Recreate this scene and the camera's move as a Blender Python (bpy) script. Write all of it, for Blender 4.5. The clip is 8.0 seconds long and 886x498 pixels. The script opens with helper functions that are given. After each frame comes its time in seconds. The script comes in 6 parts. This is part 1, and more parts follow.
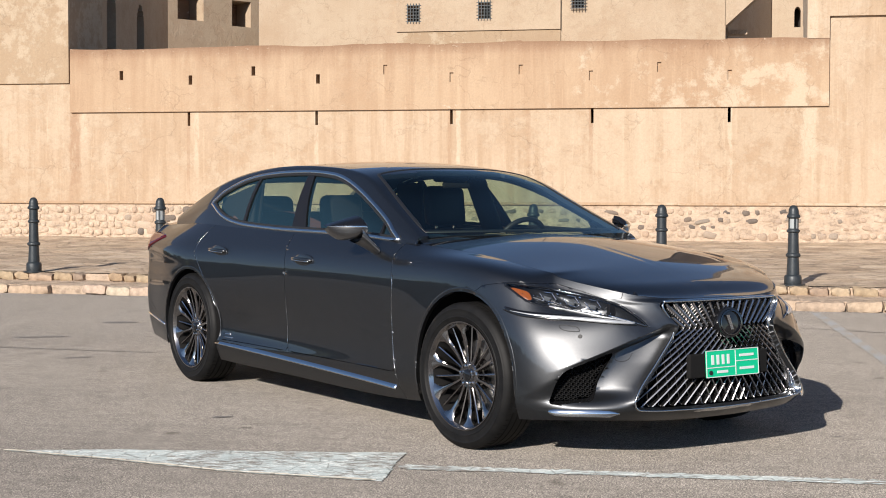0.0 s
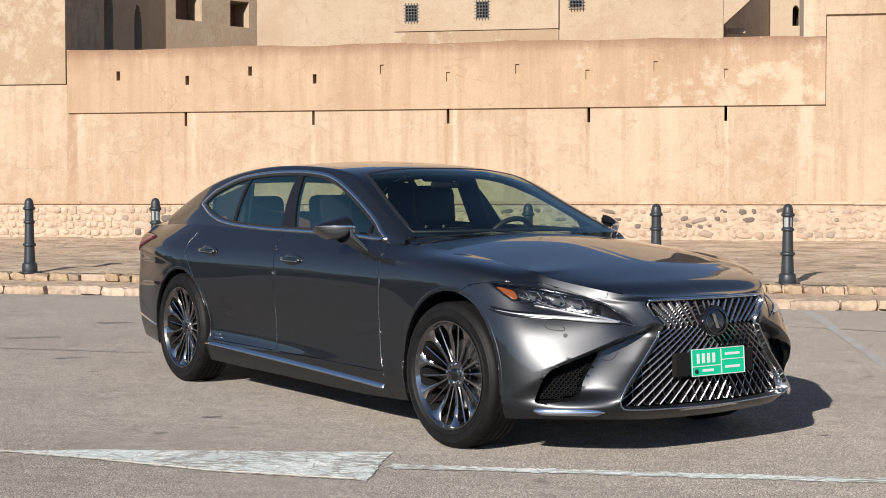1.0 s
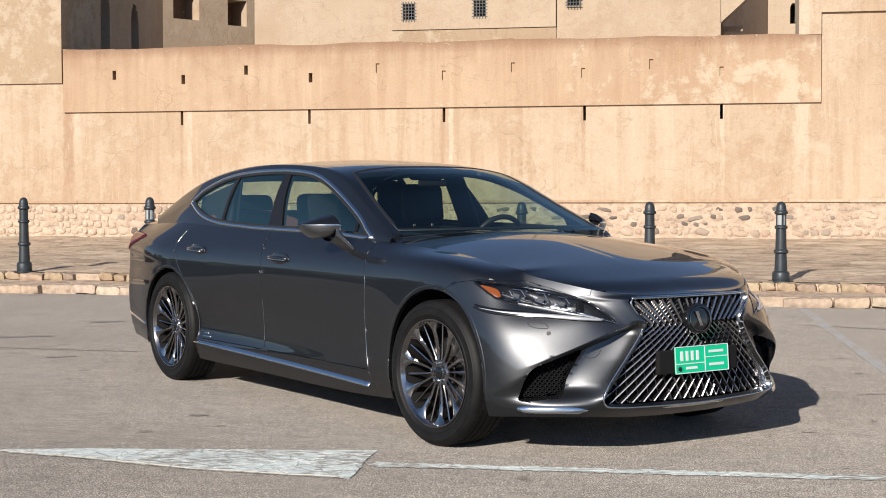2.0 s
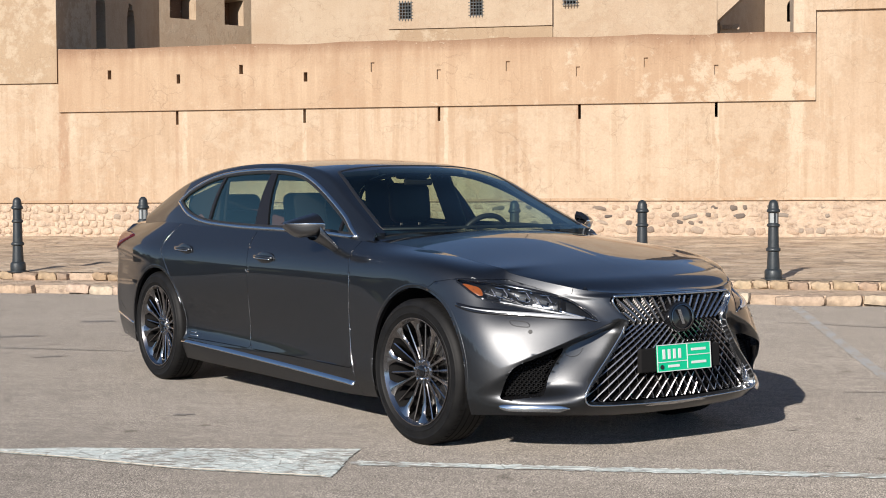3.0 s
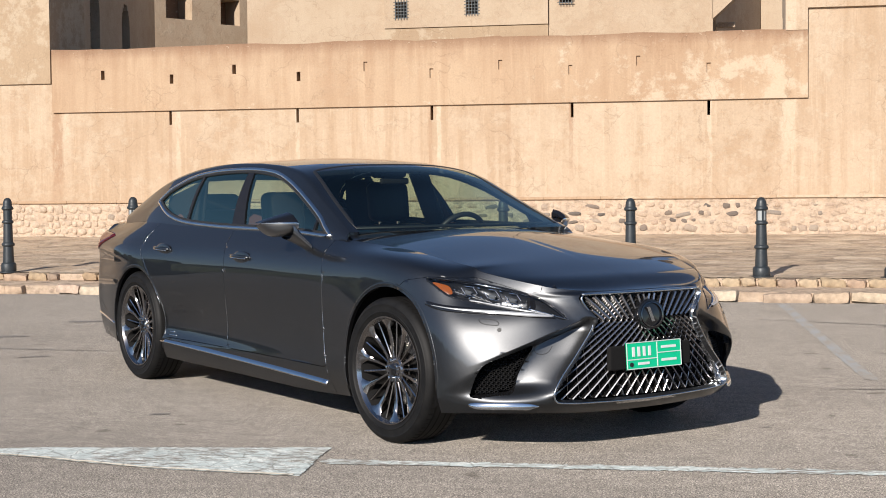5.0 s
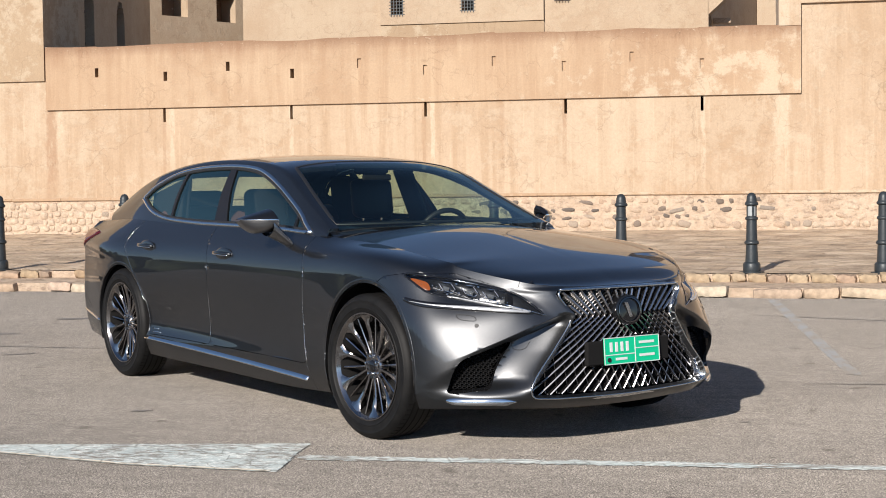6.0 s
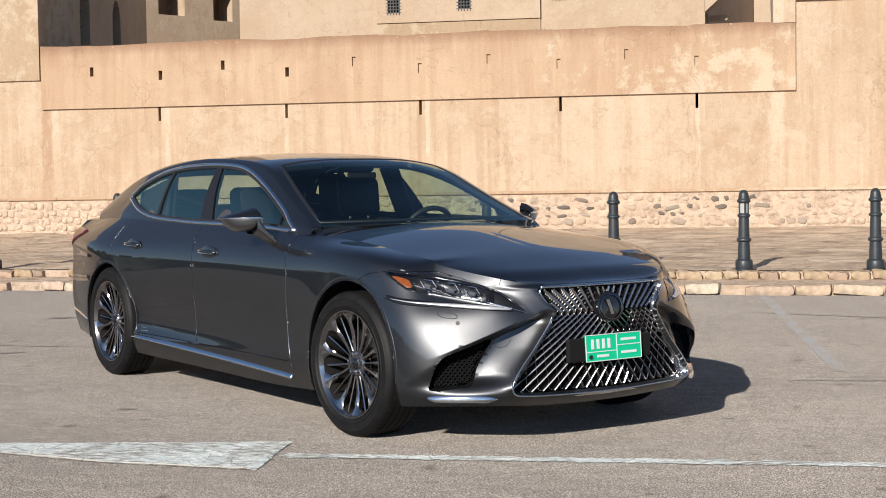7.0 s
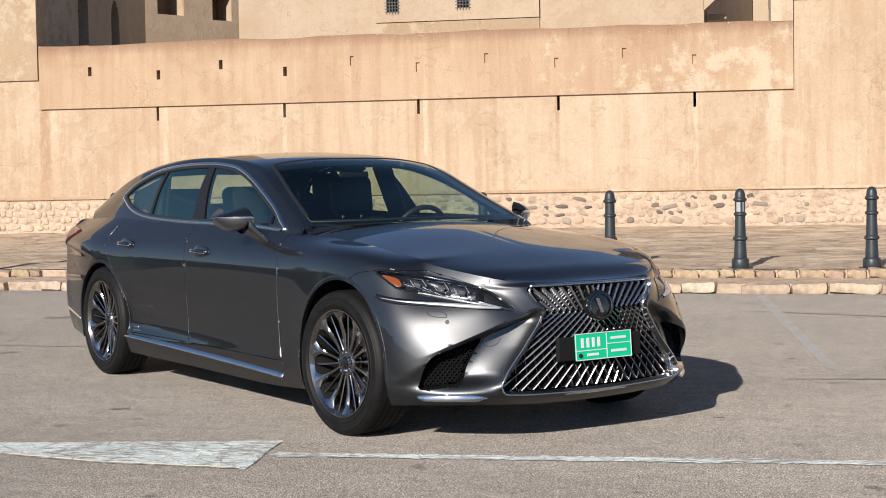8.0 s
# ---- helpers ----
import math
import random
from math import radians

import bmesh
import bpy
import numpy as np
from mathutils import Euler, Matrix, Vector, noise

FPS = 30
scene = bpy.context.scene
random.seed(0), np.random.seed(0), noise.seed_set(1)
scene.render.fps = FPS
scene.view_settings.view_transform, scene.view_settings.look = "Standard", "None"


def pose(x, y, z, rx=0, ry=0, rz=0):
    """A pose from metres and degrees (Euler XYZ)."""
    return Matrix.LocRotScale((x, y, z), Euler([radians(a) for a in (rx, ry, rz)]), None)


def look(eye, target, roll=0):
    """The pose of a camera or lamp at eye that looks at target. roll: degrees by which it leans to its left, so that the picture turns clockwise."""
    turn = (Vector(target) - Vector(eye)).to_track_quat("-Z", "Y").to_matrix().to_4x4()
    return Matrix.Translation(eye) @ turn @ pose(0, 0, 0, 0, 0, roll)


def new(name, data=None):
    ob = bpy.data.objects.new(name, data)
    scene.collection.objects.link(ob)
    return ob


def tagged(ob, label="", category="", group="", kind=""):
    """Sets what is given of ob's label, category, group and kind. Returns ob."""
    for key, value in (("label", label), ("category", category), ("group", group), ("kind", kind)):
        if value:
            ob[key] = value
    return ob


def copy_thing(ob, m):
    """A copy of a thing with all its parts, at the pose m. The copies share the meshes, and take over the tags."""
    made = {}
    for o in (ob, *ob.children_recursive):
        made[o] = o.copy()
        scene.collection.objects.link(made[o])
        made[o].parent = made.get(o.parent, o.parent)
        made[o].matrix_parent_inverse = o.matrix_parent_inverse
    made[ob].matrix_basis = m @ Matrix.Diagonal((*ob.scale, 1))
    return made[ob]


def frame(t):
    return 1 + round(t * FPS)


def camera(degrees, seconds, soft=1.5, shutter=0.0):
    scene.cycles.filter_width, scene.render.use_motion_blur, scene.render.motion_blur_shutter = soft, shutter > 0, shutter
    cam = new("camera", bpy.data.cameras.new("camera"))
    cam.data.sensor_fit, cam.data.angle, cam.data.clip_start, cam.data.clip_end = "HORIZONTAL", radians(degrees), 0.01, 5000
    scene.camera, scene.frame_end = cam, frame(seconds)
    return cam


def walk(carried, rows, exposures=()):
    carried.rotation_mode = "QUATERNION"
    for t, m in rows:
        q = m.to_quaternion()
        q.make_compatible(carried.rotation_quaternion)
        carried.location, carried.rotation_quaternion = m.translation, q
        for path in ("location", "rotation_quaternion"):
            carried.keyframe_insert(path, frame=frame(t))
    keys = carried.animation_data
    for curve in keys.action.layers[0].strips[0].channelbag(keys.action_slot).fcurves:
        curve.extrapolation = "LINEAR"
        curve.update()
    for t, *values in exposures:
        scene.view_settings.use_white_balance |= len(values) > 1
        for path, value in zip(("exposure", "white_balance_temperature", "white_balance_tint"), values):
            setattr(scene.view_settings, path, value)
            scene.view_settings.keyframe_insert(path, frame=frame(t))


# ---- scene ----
cam = camera(33.7, 8.0, soft=1.0)
ROWS = [
    (0.0, 1.7043, -8.8097, 1.2591, 10.688, -2.192, -0.114),
    (0.5, 1.7459, -8.81, 1.2587, 10.712, -2.195, -0.027),
    (1.0, 1.7782, -8.8037, 1.2592, 10.734, -2.21, 0.04),
    (1.5, 1.8173, -8.7992, 1.2586, 10.758, -2.231, 0.103),
    (3.0, 1.9448, -8.7884, 1.257, 10.767, -2.308, 0.302),
    (3.5, 1.9871, -8.7801, 1.2569, 10.801, -2.299, 0.386),
    (4.0, 2.0255, -8.7823, 1.2559, 10.819, -2.315, 0.454),
    (5.5, 2.1461, -8.768, 1.2532, 10.846, -2.396, 0.607),
    (6.0, 2.2042, -8.7617, 1.2508, 10.847, -2.478, 0.699),
    (6.5, 2.2566, -8.75, 1.2493, 10.898, -2.522, 0.776),
    (7.0, 2.2941, -8.7495, 1.2465, 10.865, -2.544, 0.863),
    (7.5, 2.3178, -8.7474, 1.2458, 10.896, -2.556, 0.905),
    (8.0, 2.3485, -8.7416, 1.2446, 10.914, -2.574, 0.959),
]
walk(cam, [(t, pose(x, y, z) @ pose(0, 0, 0, 0, 0, yaw) @ pose(0, 0, 0, 90 + pitch) @ pose(0, 0, 0, 0, 0, -roll)) for t, x, y, z, yaw, pitch, roll in ROWS],
     exposures=[(0.0, 0.30), (8.0, 0.30)])

# ---- daylight: low sun from behind and slightly left of the camera, clear sky ----
SUN_AZ, SUN_EL = 75.5, 24.0      # the way the light travels, degrees from +x; height
la, le = radians(SUN_AZ), radians(SUN_EL)
sun_data = bpy.data.lights.new("sun", "SUN")
sun_data.energy, sun_data.angle, sun_data.color = 5.25, radians(0.53), (1.0, 0.925, 0.84)
sun = new("sun", sun_data)
sun.matrix_world = look((0, 0, 30), (math.cos(la) * math.cos(le), math.sin(la) * math.cos(le), 30 - math.sin(le)))
world = bpy.data.worlds.new("sky")
scene.world = world
world.use_nodes = True
wn = world.node_tree.nodes
sky = wn.new("ShaderNodeTexSky")
sky.sky_type, sky.sun_disc = "NISHITA", False
sky.air_density, sky.dust_density, sky.ozone_density = 0.6, 0.1, 1.6
sky.sun_elevation, sky.sun_rotation = le, radians(270 - SUN_AZ)
wn["Background"].inputs["Strength"].default_value = 0.10
world.node_tree.links.new(sky.outputs["Color"], wn["Background"].inputs["Color"])


# ---- materials ----
def shader(name, color=(0.5, 0.5, 0.5), rough=0.5, metal=0.0, **more):
    m = bpy.data.materials.new(name)
    m.use_nodes = True
    b = m.node_tree.nodes["Principled BSDF"]
    b.inputs["Base Color"].default_value = (*color, 1)
    b.inputs["Roughness"].default_value = rough
    b.inputs["Metallic"].default_value = metal
    for key, value in more.items():
        b.inputs[key.replace("_", " ")].default_value = value
    return m, m.node_tree.nodes, m.node_tree.links, b


def noise_tex(n, l, scale, detail=4, rough=0.6, stretch=None, coord="Object"):
    c = n.new("ShaderNodeTexCoord")
    t = n.new("ShaderNodeTexNoise")
    t.inputs["Scale"].default_value, t.inputs["Detail"].default_value, t.inputs["Roughness"].default_value = scale, detail, rough
    if stretch:
        k = n.new("ShaderNodeMapping")
        k.inputs["Scale"].default_value = stretch
        l.new(c.outputs[coord], k.inputs["Vector"])
        l.new(k.outputs["Vector"], t.inputs["Vector"])
    else:
        l.new(c.outputs[coord], t.inputs["Vector"])
    return t.outputs["Fac"]


def ramp(n, l, fac, stops):
    r = n.new("ShaderNodeValToRGB")
    e = r.color_ramp.elements
    while len(e) < len(stops):
        e.new(0.5)
    for s, (p, c) in zip(e, stops):
        s.position, s.color = p, (*c, 1) if len(c) == 3 else c
    l.new(fac, r.inputs["Fac"])
    return r.outputs["Color"]


def mix(n, l, fac, a, b, kind="MIX"):
    x = n.new("ShaderNodeMix")
    x.data_type, x.blend_type = "RGBA", kind
    for value, i in ((fac, 0), (a, 6), (b, 7)):
        if isinstance(value, (int, float)):
            x.inputs[i].default_value = value
        elif isinstance(value, tuple):
            x.inputs[i].default_value = (*value, 1)
        else:
            l.new(value, x.inputs[i])
    return x.outputs[2]


def bump(n, l, b, height, strength, distance):
    k = n.new("ShaderNodeBump")
    k.inputs["Strength"].default_value, k.inputs["Distance"].default_value = strength, distance
    l.new(height, k.inputs["Height"])
    l.new(k.outputs["Normal"], b.inputs["Normal"])


def grey(v):
    return (v, v, v)


def plaster(name, light, dark, patch, seed, peel=0.3, runs=0.6, east=False, marks=()):
    """Weathered lime plaster: broad blotches, peeled patches, streaks that run down, a net of hairline cracks, fine grain. marks: water runs (x, half width, foot, head, colour, strength)."""
    m, n, l, b = shader(name, light, 0.9)
    big = ramp(n, l, noise_tex(n, l, 0.40 + seed * 0.07, 6, 0.62), [(0.34, dark), (0.60, light)])
    area = noise_tex(n, l, 0.28 + seed * 0.03, 2, 0.5)
    ragged_edge = noise_tex(n, l, 2.3 + seed * 0.2, 8, 0.72)
    spots = ramp(n, l, mix(n, l, 0.55, area, ragged_edge), [(0.495, (0, 0, 0)), (0.545, (1, 1, 1))])
    streak = ramp(n, l, noise_tex(n, l, 1.0, 5, 0.65, (5.2, 5.2, 0.30)), [(0.46, (0, 0, 0)), (0.62, (1, 1, 1))])
    drip = ramp(n, l, noise_tex(n, l, 1.0, 5, 0.7, (14, 14, 0.7)), [(0.56, (0, 0, 0)), (0.70, (1, 1, 1))])
    grain = noise_tex(n, l, 30, 5, 0.75)

    def times(fac, k):
        x = n.new("ShaderNodeMath")
        x.operation, x.inputs[1].default_value = "MULTIPLY", k
        l.new(fac, x.inputs[0])
        return x.outputs[0]

    c = mix(n, l, times(streak, runs), big, dark)
    c = mix(n, l, times(drip, runs * 0.85), c, tuple(v * 1.12 for v in light))
    amount = times(spots, peel)
    if east:
        sep = n.new("ShaderNodeSeparateXYZ")
        l.new(n.new("ShaderNodeTexCoord").outputs["Object"], sep.inputs[0])
        span = n.new("ShaderNodeMapRange")
        for i, v in enumerate((-2.2, -0.7, 0.15, 1.0)):
            span.inputs[i + 1].default_value = v
        l.new(sep.outputs["X"], span.inputs[0])
        both = n.new("ShaderNodeMath")
        both.operation = "MULTIPLY"
        l.new(amount, both.inputs[0])
        l.new(span.outputs[0], both.inputs[1])
        amount = both.outputs[0]
    c = mix(n, l, amount, c, patch)
    if east:
        # rust-brown runs below the crest
        high = n.new("ShaderNodeMapRange")
        for i, v in enumerate((3.45, 3.93, 0.0, 0.9)):
            high.inputs[i + 1].default_value = v
        l.new(sep.outputs["Z"], high.inputs[0])
        fall = ramp(n, l, noise_tex(n, l, 1.0, 6, 0.7, (4.0, 4.0, 0.5)), [(0.40, (0, 0, 0)), (0.66, (1, 1, 1))])
        run = n.new("ShaderNodeMath")
        run.operation = "MULTIPLY"
        l.new(fall, run.inputs[0])
        l.new(high.outputs[0], run.inputs[1])
        c = mix(n, l, run.outputs[0], c, (0.27, 0.155, 0.09))
        # crumbling reddish crest
        crest_z = n.new("ShaderNodeMapRange")
        for i, v in enumerate((3.72, 3.93, 0.0, 0.85)):
            crest_z.inputs[i + 1].default_value = v
        l.new(sep.outputs["Z"], crest_z.inputs[0])
        c = mix(n, l, crest_z.outputs[0], c, (0.235, 0.138, 0.084))
        # pale flakes along the crest and along the lower edge
        for low, high_z, amount in ((3.70, 3.90, 0.9), (2.98, 2.78, 0.8)):
            near_edge = n.new("ShaderNodeMapRange")
            for i, v in enumerate((low, high_z, 0.0, amount)):
                near_edge.inputs[i + 1].default_value = v
            l.new(sep.outputs["Z"], near_edge.inputs[0])
            flake = ramp(n, l, noise_tex(n, l, 3.4 + low, 7, 0.75, (1.0, 1.0, 2.2)), [(0.60, (0, 0, 0)), (0.64, (1, 1, 1))])
            both = n.new("ShaderNodeMath")
            both.operation = "MULTIPLY"
            l.new(flake, both.inputs[0])
            l.new(near_edge.outputs[0], both.inputs[1])
            c = mix(n, l, both.outputs[0], c, (0.52, 0.42, 0.31))
    if marks:
        sep = n.new("ShaderNodeSeparateXYZ")
        l.new(n.new("ShaderNodeTexCoord").outputs["Object"], sep.inputs[0])
        sway = noise_tex(n, l, 1.0, 5, 0.7, (3.0, 3.0, 2.2))
        torn = noise_tex(n, l, 1.0, 6, 0.75, (9.0, 9.0, 3.0))
        for x, half, foot, head, tone, strength in marks:
            off = n.new("ShaderNodeMath")
            off.operation, off.inputs[1].default_value, off.inputs[2].default_value = "MULTIPLY_ADD", 2.2 * half, -x - 1.1 * half
            l.new(sway, off.inputs[0])
            gap = n.new("ShaderNodeMath")
            gap.operation = "ADD"
            l.new(off.outputs[0], gap.inputs[0])
            l.new(sep.outputs["X"], gap.inputs[1])
            span_x = n.new("ShaderNodeMath")
            span_x.operation = "ABSOLUTE"
            l.new(gap.outputs[0], span_x.inputs[0])
            wide = n.new("ShaderNodeMapRange")
            for i, v in enumerate((half * 0.75, half * 1.25, 1.0, 0.0)):
                wide.inputs[i + 1].default_value = v
            l.new(span_x.outputs[0], wide.inputs[0])
            tall = n.new("ShaderNodeMapRange")
            for i, v in enumerate((foot, head, 0.0, strength)):
                tall.inputs[i + 1].default_value = v
            l.new(sep.outputs["Z"], tall.inputs[0])
            a1, a2 = n.new("ShaderNodeMath"), n.new("ShaderNodeMath")
            a1.operation = a2.operation = "MULTIPLY"
            l.new(wide.outputs[0], a1.inputs[0])
            l.new(tall.outputs[0], a1.inputs[1])
            l.new(a1.outputs[0], a2.inputs[0])
            l.new(ramp(n, l, torn, [(0.36, (0, 0, 0)), (0.52, (1, 1, 1))]), a2.inputs[1])
            c = mix(n, l, a2.outputs[0], c, tone)
    c = mix(n, l, 0.42, c, ramp(n, l, grain, [(0.25, grey(0.36)), (0.75, grey(0.66))]), "OVERLAY")
    tc = n.new("ShaderNodeTexCoord")
    warp = n.new("ShaderNodeVectorMath")
    warp.operation = "ADD"
    wob = n.new("ShaderNodeTexNoise")
    wob.inputs["Scale"].default_value, wob.inputs["Detail"].default_value = 1.6, 5
    l.new(tc.outputs["Object"], wob.inputs["Vector"])
    l.new(tc.outputs["Object"], warp.inputs[0])
    l.new(wob.outputs["Color"], warp.inputs[1])
    cracks = None
    for scale, width, lo, hi, amount in ((0.8, 0.010, 0.50, 0.56, 0.32), (2.4, 0.022, 0.48, 0.58, 0.24)):
        crack = n.new("ShaderNodeTexVoronoi")
        crack.feature = "DISTANCE_TO_EDGE"
        crack.inputs["Scale"].default_value = scale
        l.new(warp.outputs[0], crack.inputs["Vector"])
        line = ramp(n, l, crack.outputs["Distance"], [(0.0, (0.35, 0.30, 0.25)), (width, (1, 1, 1))])
        gate = ramp(n, l, noise_tex(n, l, 0.7 + scale * 0.3, 4), [(lo, (0, 0, 0)), (hi, (1, 1, 1))])
        one = mix(n, l, gate, (1.0, 1.0, 1.0), line)
        c = mix(n, l, amount, c, one, "MULTIPLY")
        cracks = one if cracks is None else mix(n, l, 1.0, cracks, one, "MULTIPLY")
    l.new(c, b.inputs["Base Color"])
    h = mix(n, l, 0.35, mix(n, l, 0.5, noise_tex(n, l, 7, 6, 0.65), grain), cracks, "MULTIPLY")
    h = mix(n, l, 0.30, h, spots)
    bump(n, l, b, h, 0.5, 0.025)
    return m


BROWN, PALE = (0.33, 0.205, 0.125), (0.53, 0.425, 0.315)
WALL_MARKS = [(-10.19, 0.10, 0.6, 1.6, BROWN, 0.75), (-10.02, 0.08, 1.9, 2.6, PALE, 0.8), (-7.95, 0.03, 0.9, 1.6, BROWN, 0.5), (-7.80, 0.05, 1.1, 2.0, PALE, 0.7), (-5.51, 0.04, 0.9, 1.6, PALE, 0.7),
              (-3.04, 0.035, 0.9, 1.8, BROWN, 0.5), (-2.88, 0.04, 1.0, 1.8, PALE, 0.8), (-0.52, 0.035, 1.2, 2.3, BROWN, 0.6), (-1.62, 0.04, 1.3, 2.2, BROWN, 0.35), (1.87, 0.04, 0.9, 2.0, PALE, 0.7), (3.2, 0.12, 0.8, 2.2, PALE, 0.7)]
PLASTER = plaster("plaster", (0.462, 0.350, 0.247), (0.375, 0.262, 0.168), (0.500, 0.405, 0.300), 0, 0.38, 0.75, marks=WALL_MARKS)
PLASTER_UP = plaster("plaster_parapet", (0.438, 0.315, 0.208), (0.360, 0.238, 0.148), (0.505, 0.402, 0.292), 1, 0.8, 0.6, True)
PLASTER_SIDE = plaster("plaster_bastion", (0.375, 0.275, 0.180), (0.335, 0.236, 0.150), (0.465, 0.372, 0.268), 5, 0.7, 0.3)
PLASTER_FAR = plaster("plaster_keep", (0.432, 0.332, 0.236), (0.380, 0.275, 0.184), (0.460, 0.366, 0.262), 3, 0.4, 0.3)


def rock(name, stops, rough=0.9, scale=5.0):
    """Stone whose tone differs from piece to piece, with veins and pits."""
    m, n, l, b = shader(name, stops[0][1], rough)
    info = n.new("ShaderNodeObjectInfo")
    tone = ramp(n, l, info.outputs["Random"], stops)
    c = mix(n, l, 0.75, tone, ramp(n, l, noise_tex(n, l, scale, 6, 0.7), [(0.3, grey(0.28)), (0.7, grey(0.72))]), "OVERLAY")
    l.new(c, b.inputs["Base Color"])
    bump(n, l, b, noise_tex(n, l, scale * 3, 6, 0.7), 0.6, 0.02)
    return m


RUBBLE = rock("rubble_stone", [(0.0, (0.49, 0.372, 0.272)), (0.25, (0.42, 0.300, 0.212)), (0.45, (0.52, 0.415, 0.312)), (0.65, (0.45, 0.325, 0.236)), (0.86, (0.38, 0.300, 0.230)), (0.95, (0.31, 0.255, 0.20)), (1.0, (0.24, 0.20, 0.165))], scale=16.0)
DARKSTONE = rock("dark_field_stone", [(0.0, (0.20, 0.155, 0.12)), (0.5, (0.13, 0.11, 0.095)), (1.0, (0.26, 0.20, 0.155))], scale=14.0)
KERBSTONE = rock("kerb_limestone", [(0.0, (0.482, 0.395, 0.285)), (0.25, (0.43, 0.315, 0.222)), (0.5, (0.50, 0.428, 0.325)), (0.75, (0.46, 0.345, 0.262)), (1.0, (0.39, 0.295, 0.215))], scale=9.0)
EDGESTONE = rock("edging_stone", [(0.0, (0.361, 0.279, 0.180)), (0.35, (0.312, 0.221, 0.139)), (0.6, (0.410, 0.320, 0.213)), (0.85, (0.37, 0.262, 0.185)), (1.0, (0.23, 0.175, 0.13))], scale=9.0)

m, n, l, b = shader("mortar", (0.52, 0.40, 0.28), 0.95)
c = ramp(n, l, noise_tex(n, l, 3.0, 6, 0.7), [(0.3, (0.43, 0.315, 0.225)), (0.7, (0.58, 0.455, 0.340))])
l.new(mix(n, l, 0.7, c, ramp(n, l, noise_tex(n, l, 9, 5, 0.7, (0.8, 1, 1.3)), [(0.34, grey(0.24)), (0.47, grey(0.52)), (0.66, grey(0.64))]), "OVERLAY"), b.inputs["Base Color"])
bump(n, l, b, noise_tex(n, l, 10, 6, 0.75), 1.0, 0.05)
MORTAR = m

# worn asphalt: pale aggregate, tyre-polished and oily areas
m, n, l, b = shader("asphalt", (0.2, 0.19, 0.17), 0.85, Diffuse_Roughness=1.0)
base = ramp(n, l, noise_tex(n, l, 0.35, 5, 0.6, (0.6, 1.5, 1)), [(0.3, (0.168, 0.150, 0.131)), (0.7, (0.228, 0.204, 0.177))])
chips = ramp(n, l, noise_tex(n, l, 125, 3, 0.8), [(0.41, grey(0.02)), (0.5, grey(0.50)), (0.59, grey(0.98))])
c = mix(n, l, 0.88, base, chips, "OVERLAY")
specks = ramp(n, l, noise_tex(n, l, 270, 2, 0.6), [(0.40, grey(0.12)), (0.60, grey(0.88))])
c = mix(n, l, 0.75, c, specks, "OVERLAY")
stones = n.new("ShaderNodeTexVoronoi")
stones.inputs["Scale"].default_value = 85.0
tc = n.new("ShaderNodeTexCoord")
l.new(tc.outputs["Object"], stones.inputs["Vector"])
c = mix(n, l, 0.6, c, ramp(n, l, stones.outputs["Color"], [(0.1, grey(0.22)), (0.5, grey(0.52)), (0.9, grey(0.80))]), "OVERLAY")
blotch = ramp(n, l, noise_tex(n, l, 7, 6, 0.8, (0.7, 1.4, 1)), [(0.36, grey(0.38)), (0.5, grey(0.5)), (0.64, grey(0.60))])
c = mix(n, l, 0.8, c, blotch, "OVERLAY")
stain = ramp(n, l, noise_tex(n, l, 1.3, 6, 0.7, (0.5, 1.6, 1)), [(0.62, (1, 1, 1)), (0.75, (0.62, 0.60, 0.58))])
c = mix(n, l, 0.8, c, stain, "MULTIPLY")
drops = ramp(n, l, noise_tex(n, l, 4.2, 2, 0.4), [(0.70, (1, 1, 1)), (0.74, (0.45, 0.43, 0.41))])
c = mix(n, l, 0.8, c, drops, "MULTIPLY")
l.new(c, b.inputs["Base Color"])
bump(n, l, b, mix(n, l, 0.5, noise_tex(n, l, 170, 3, 0.8), stones.outputs["Color"]), 0.6, 0.004)
ASPHALT = m

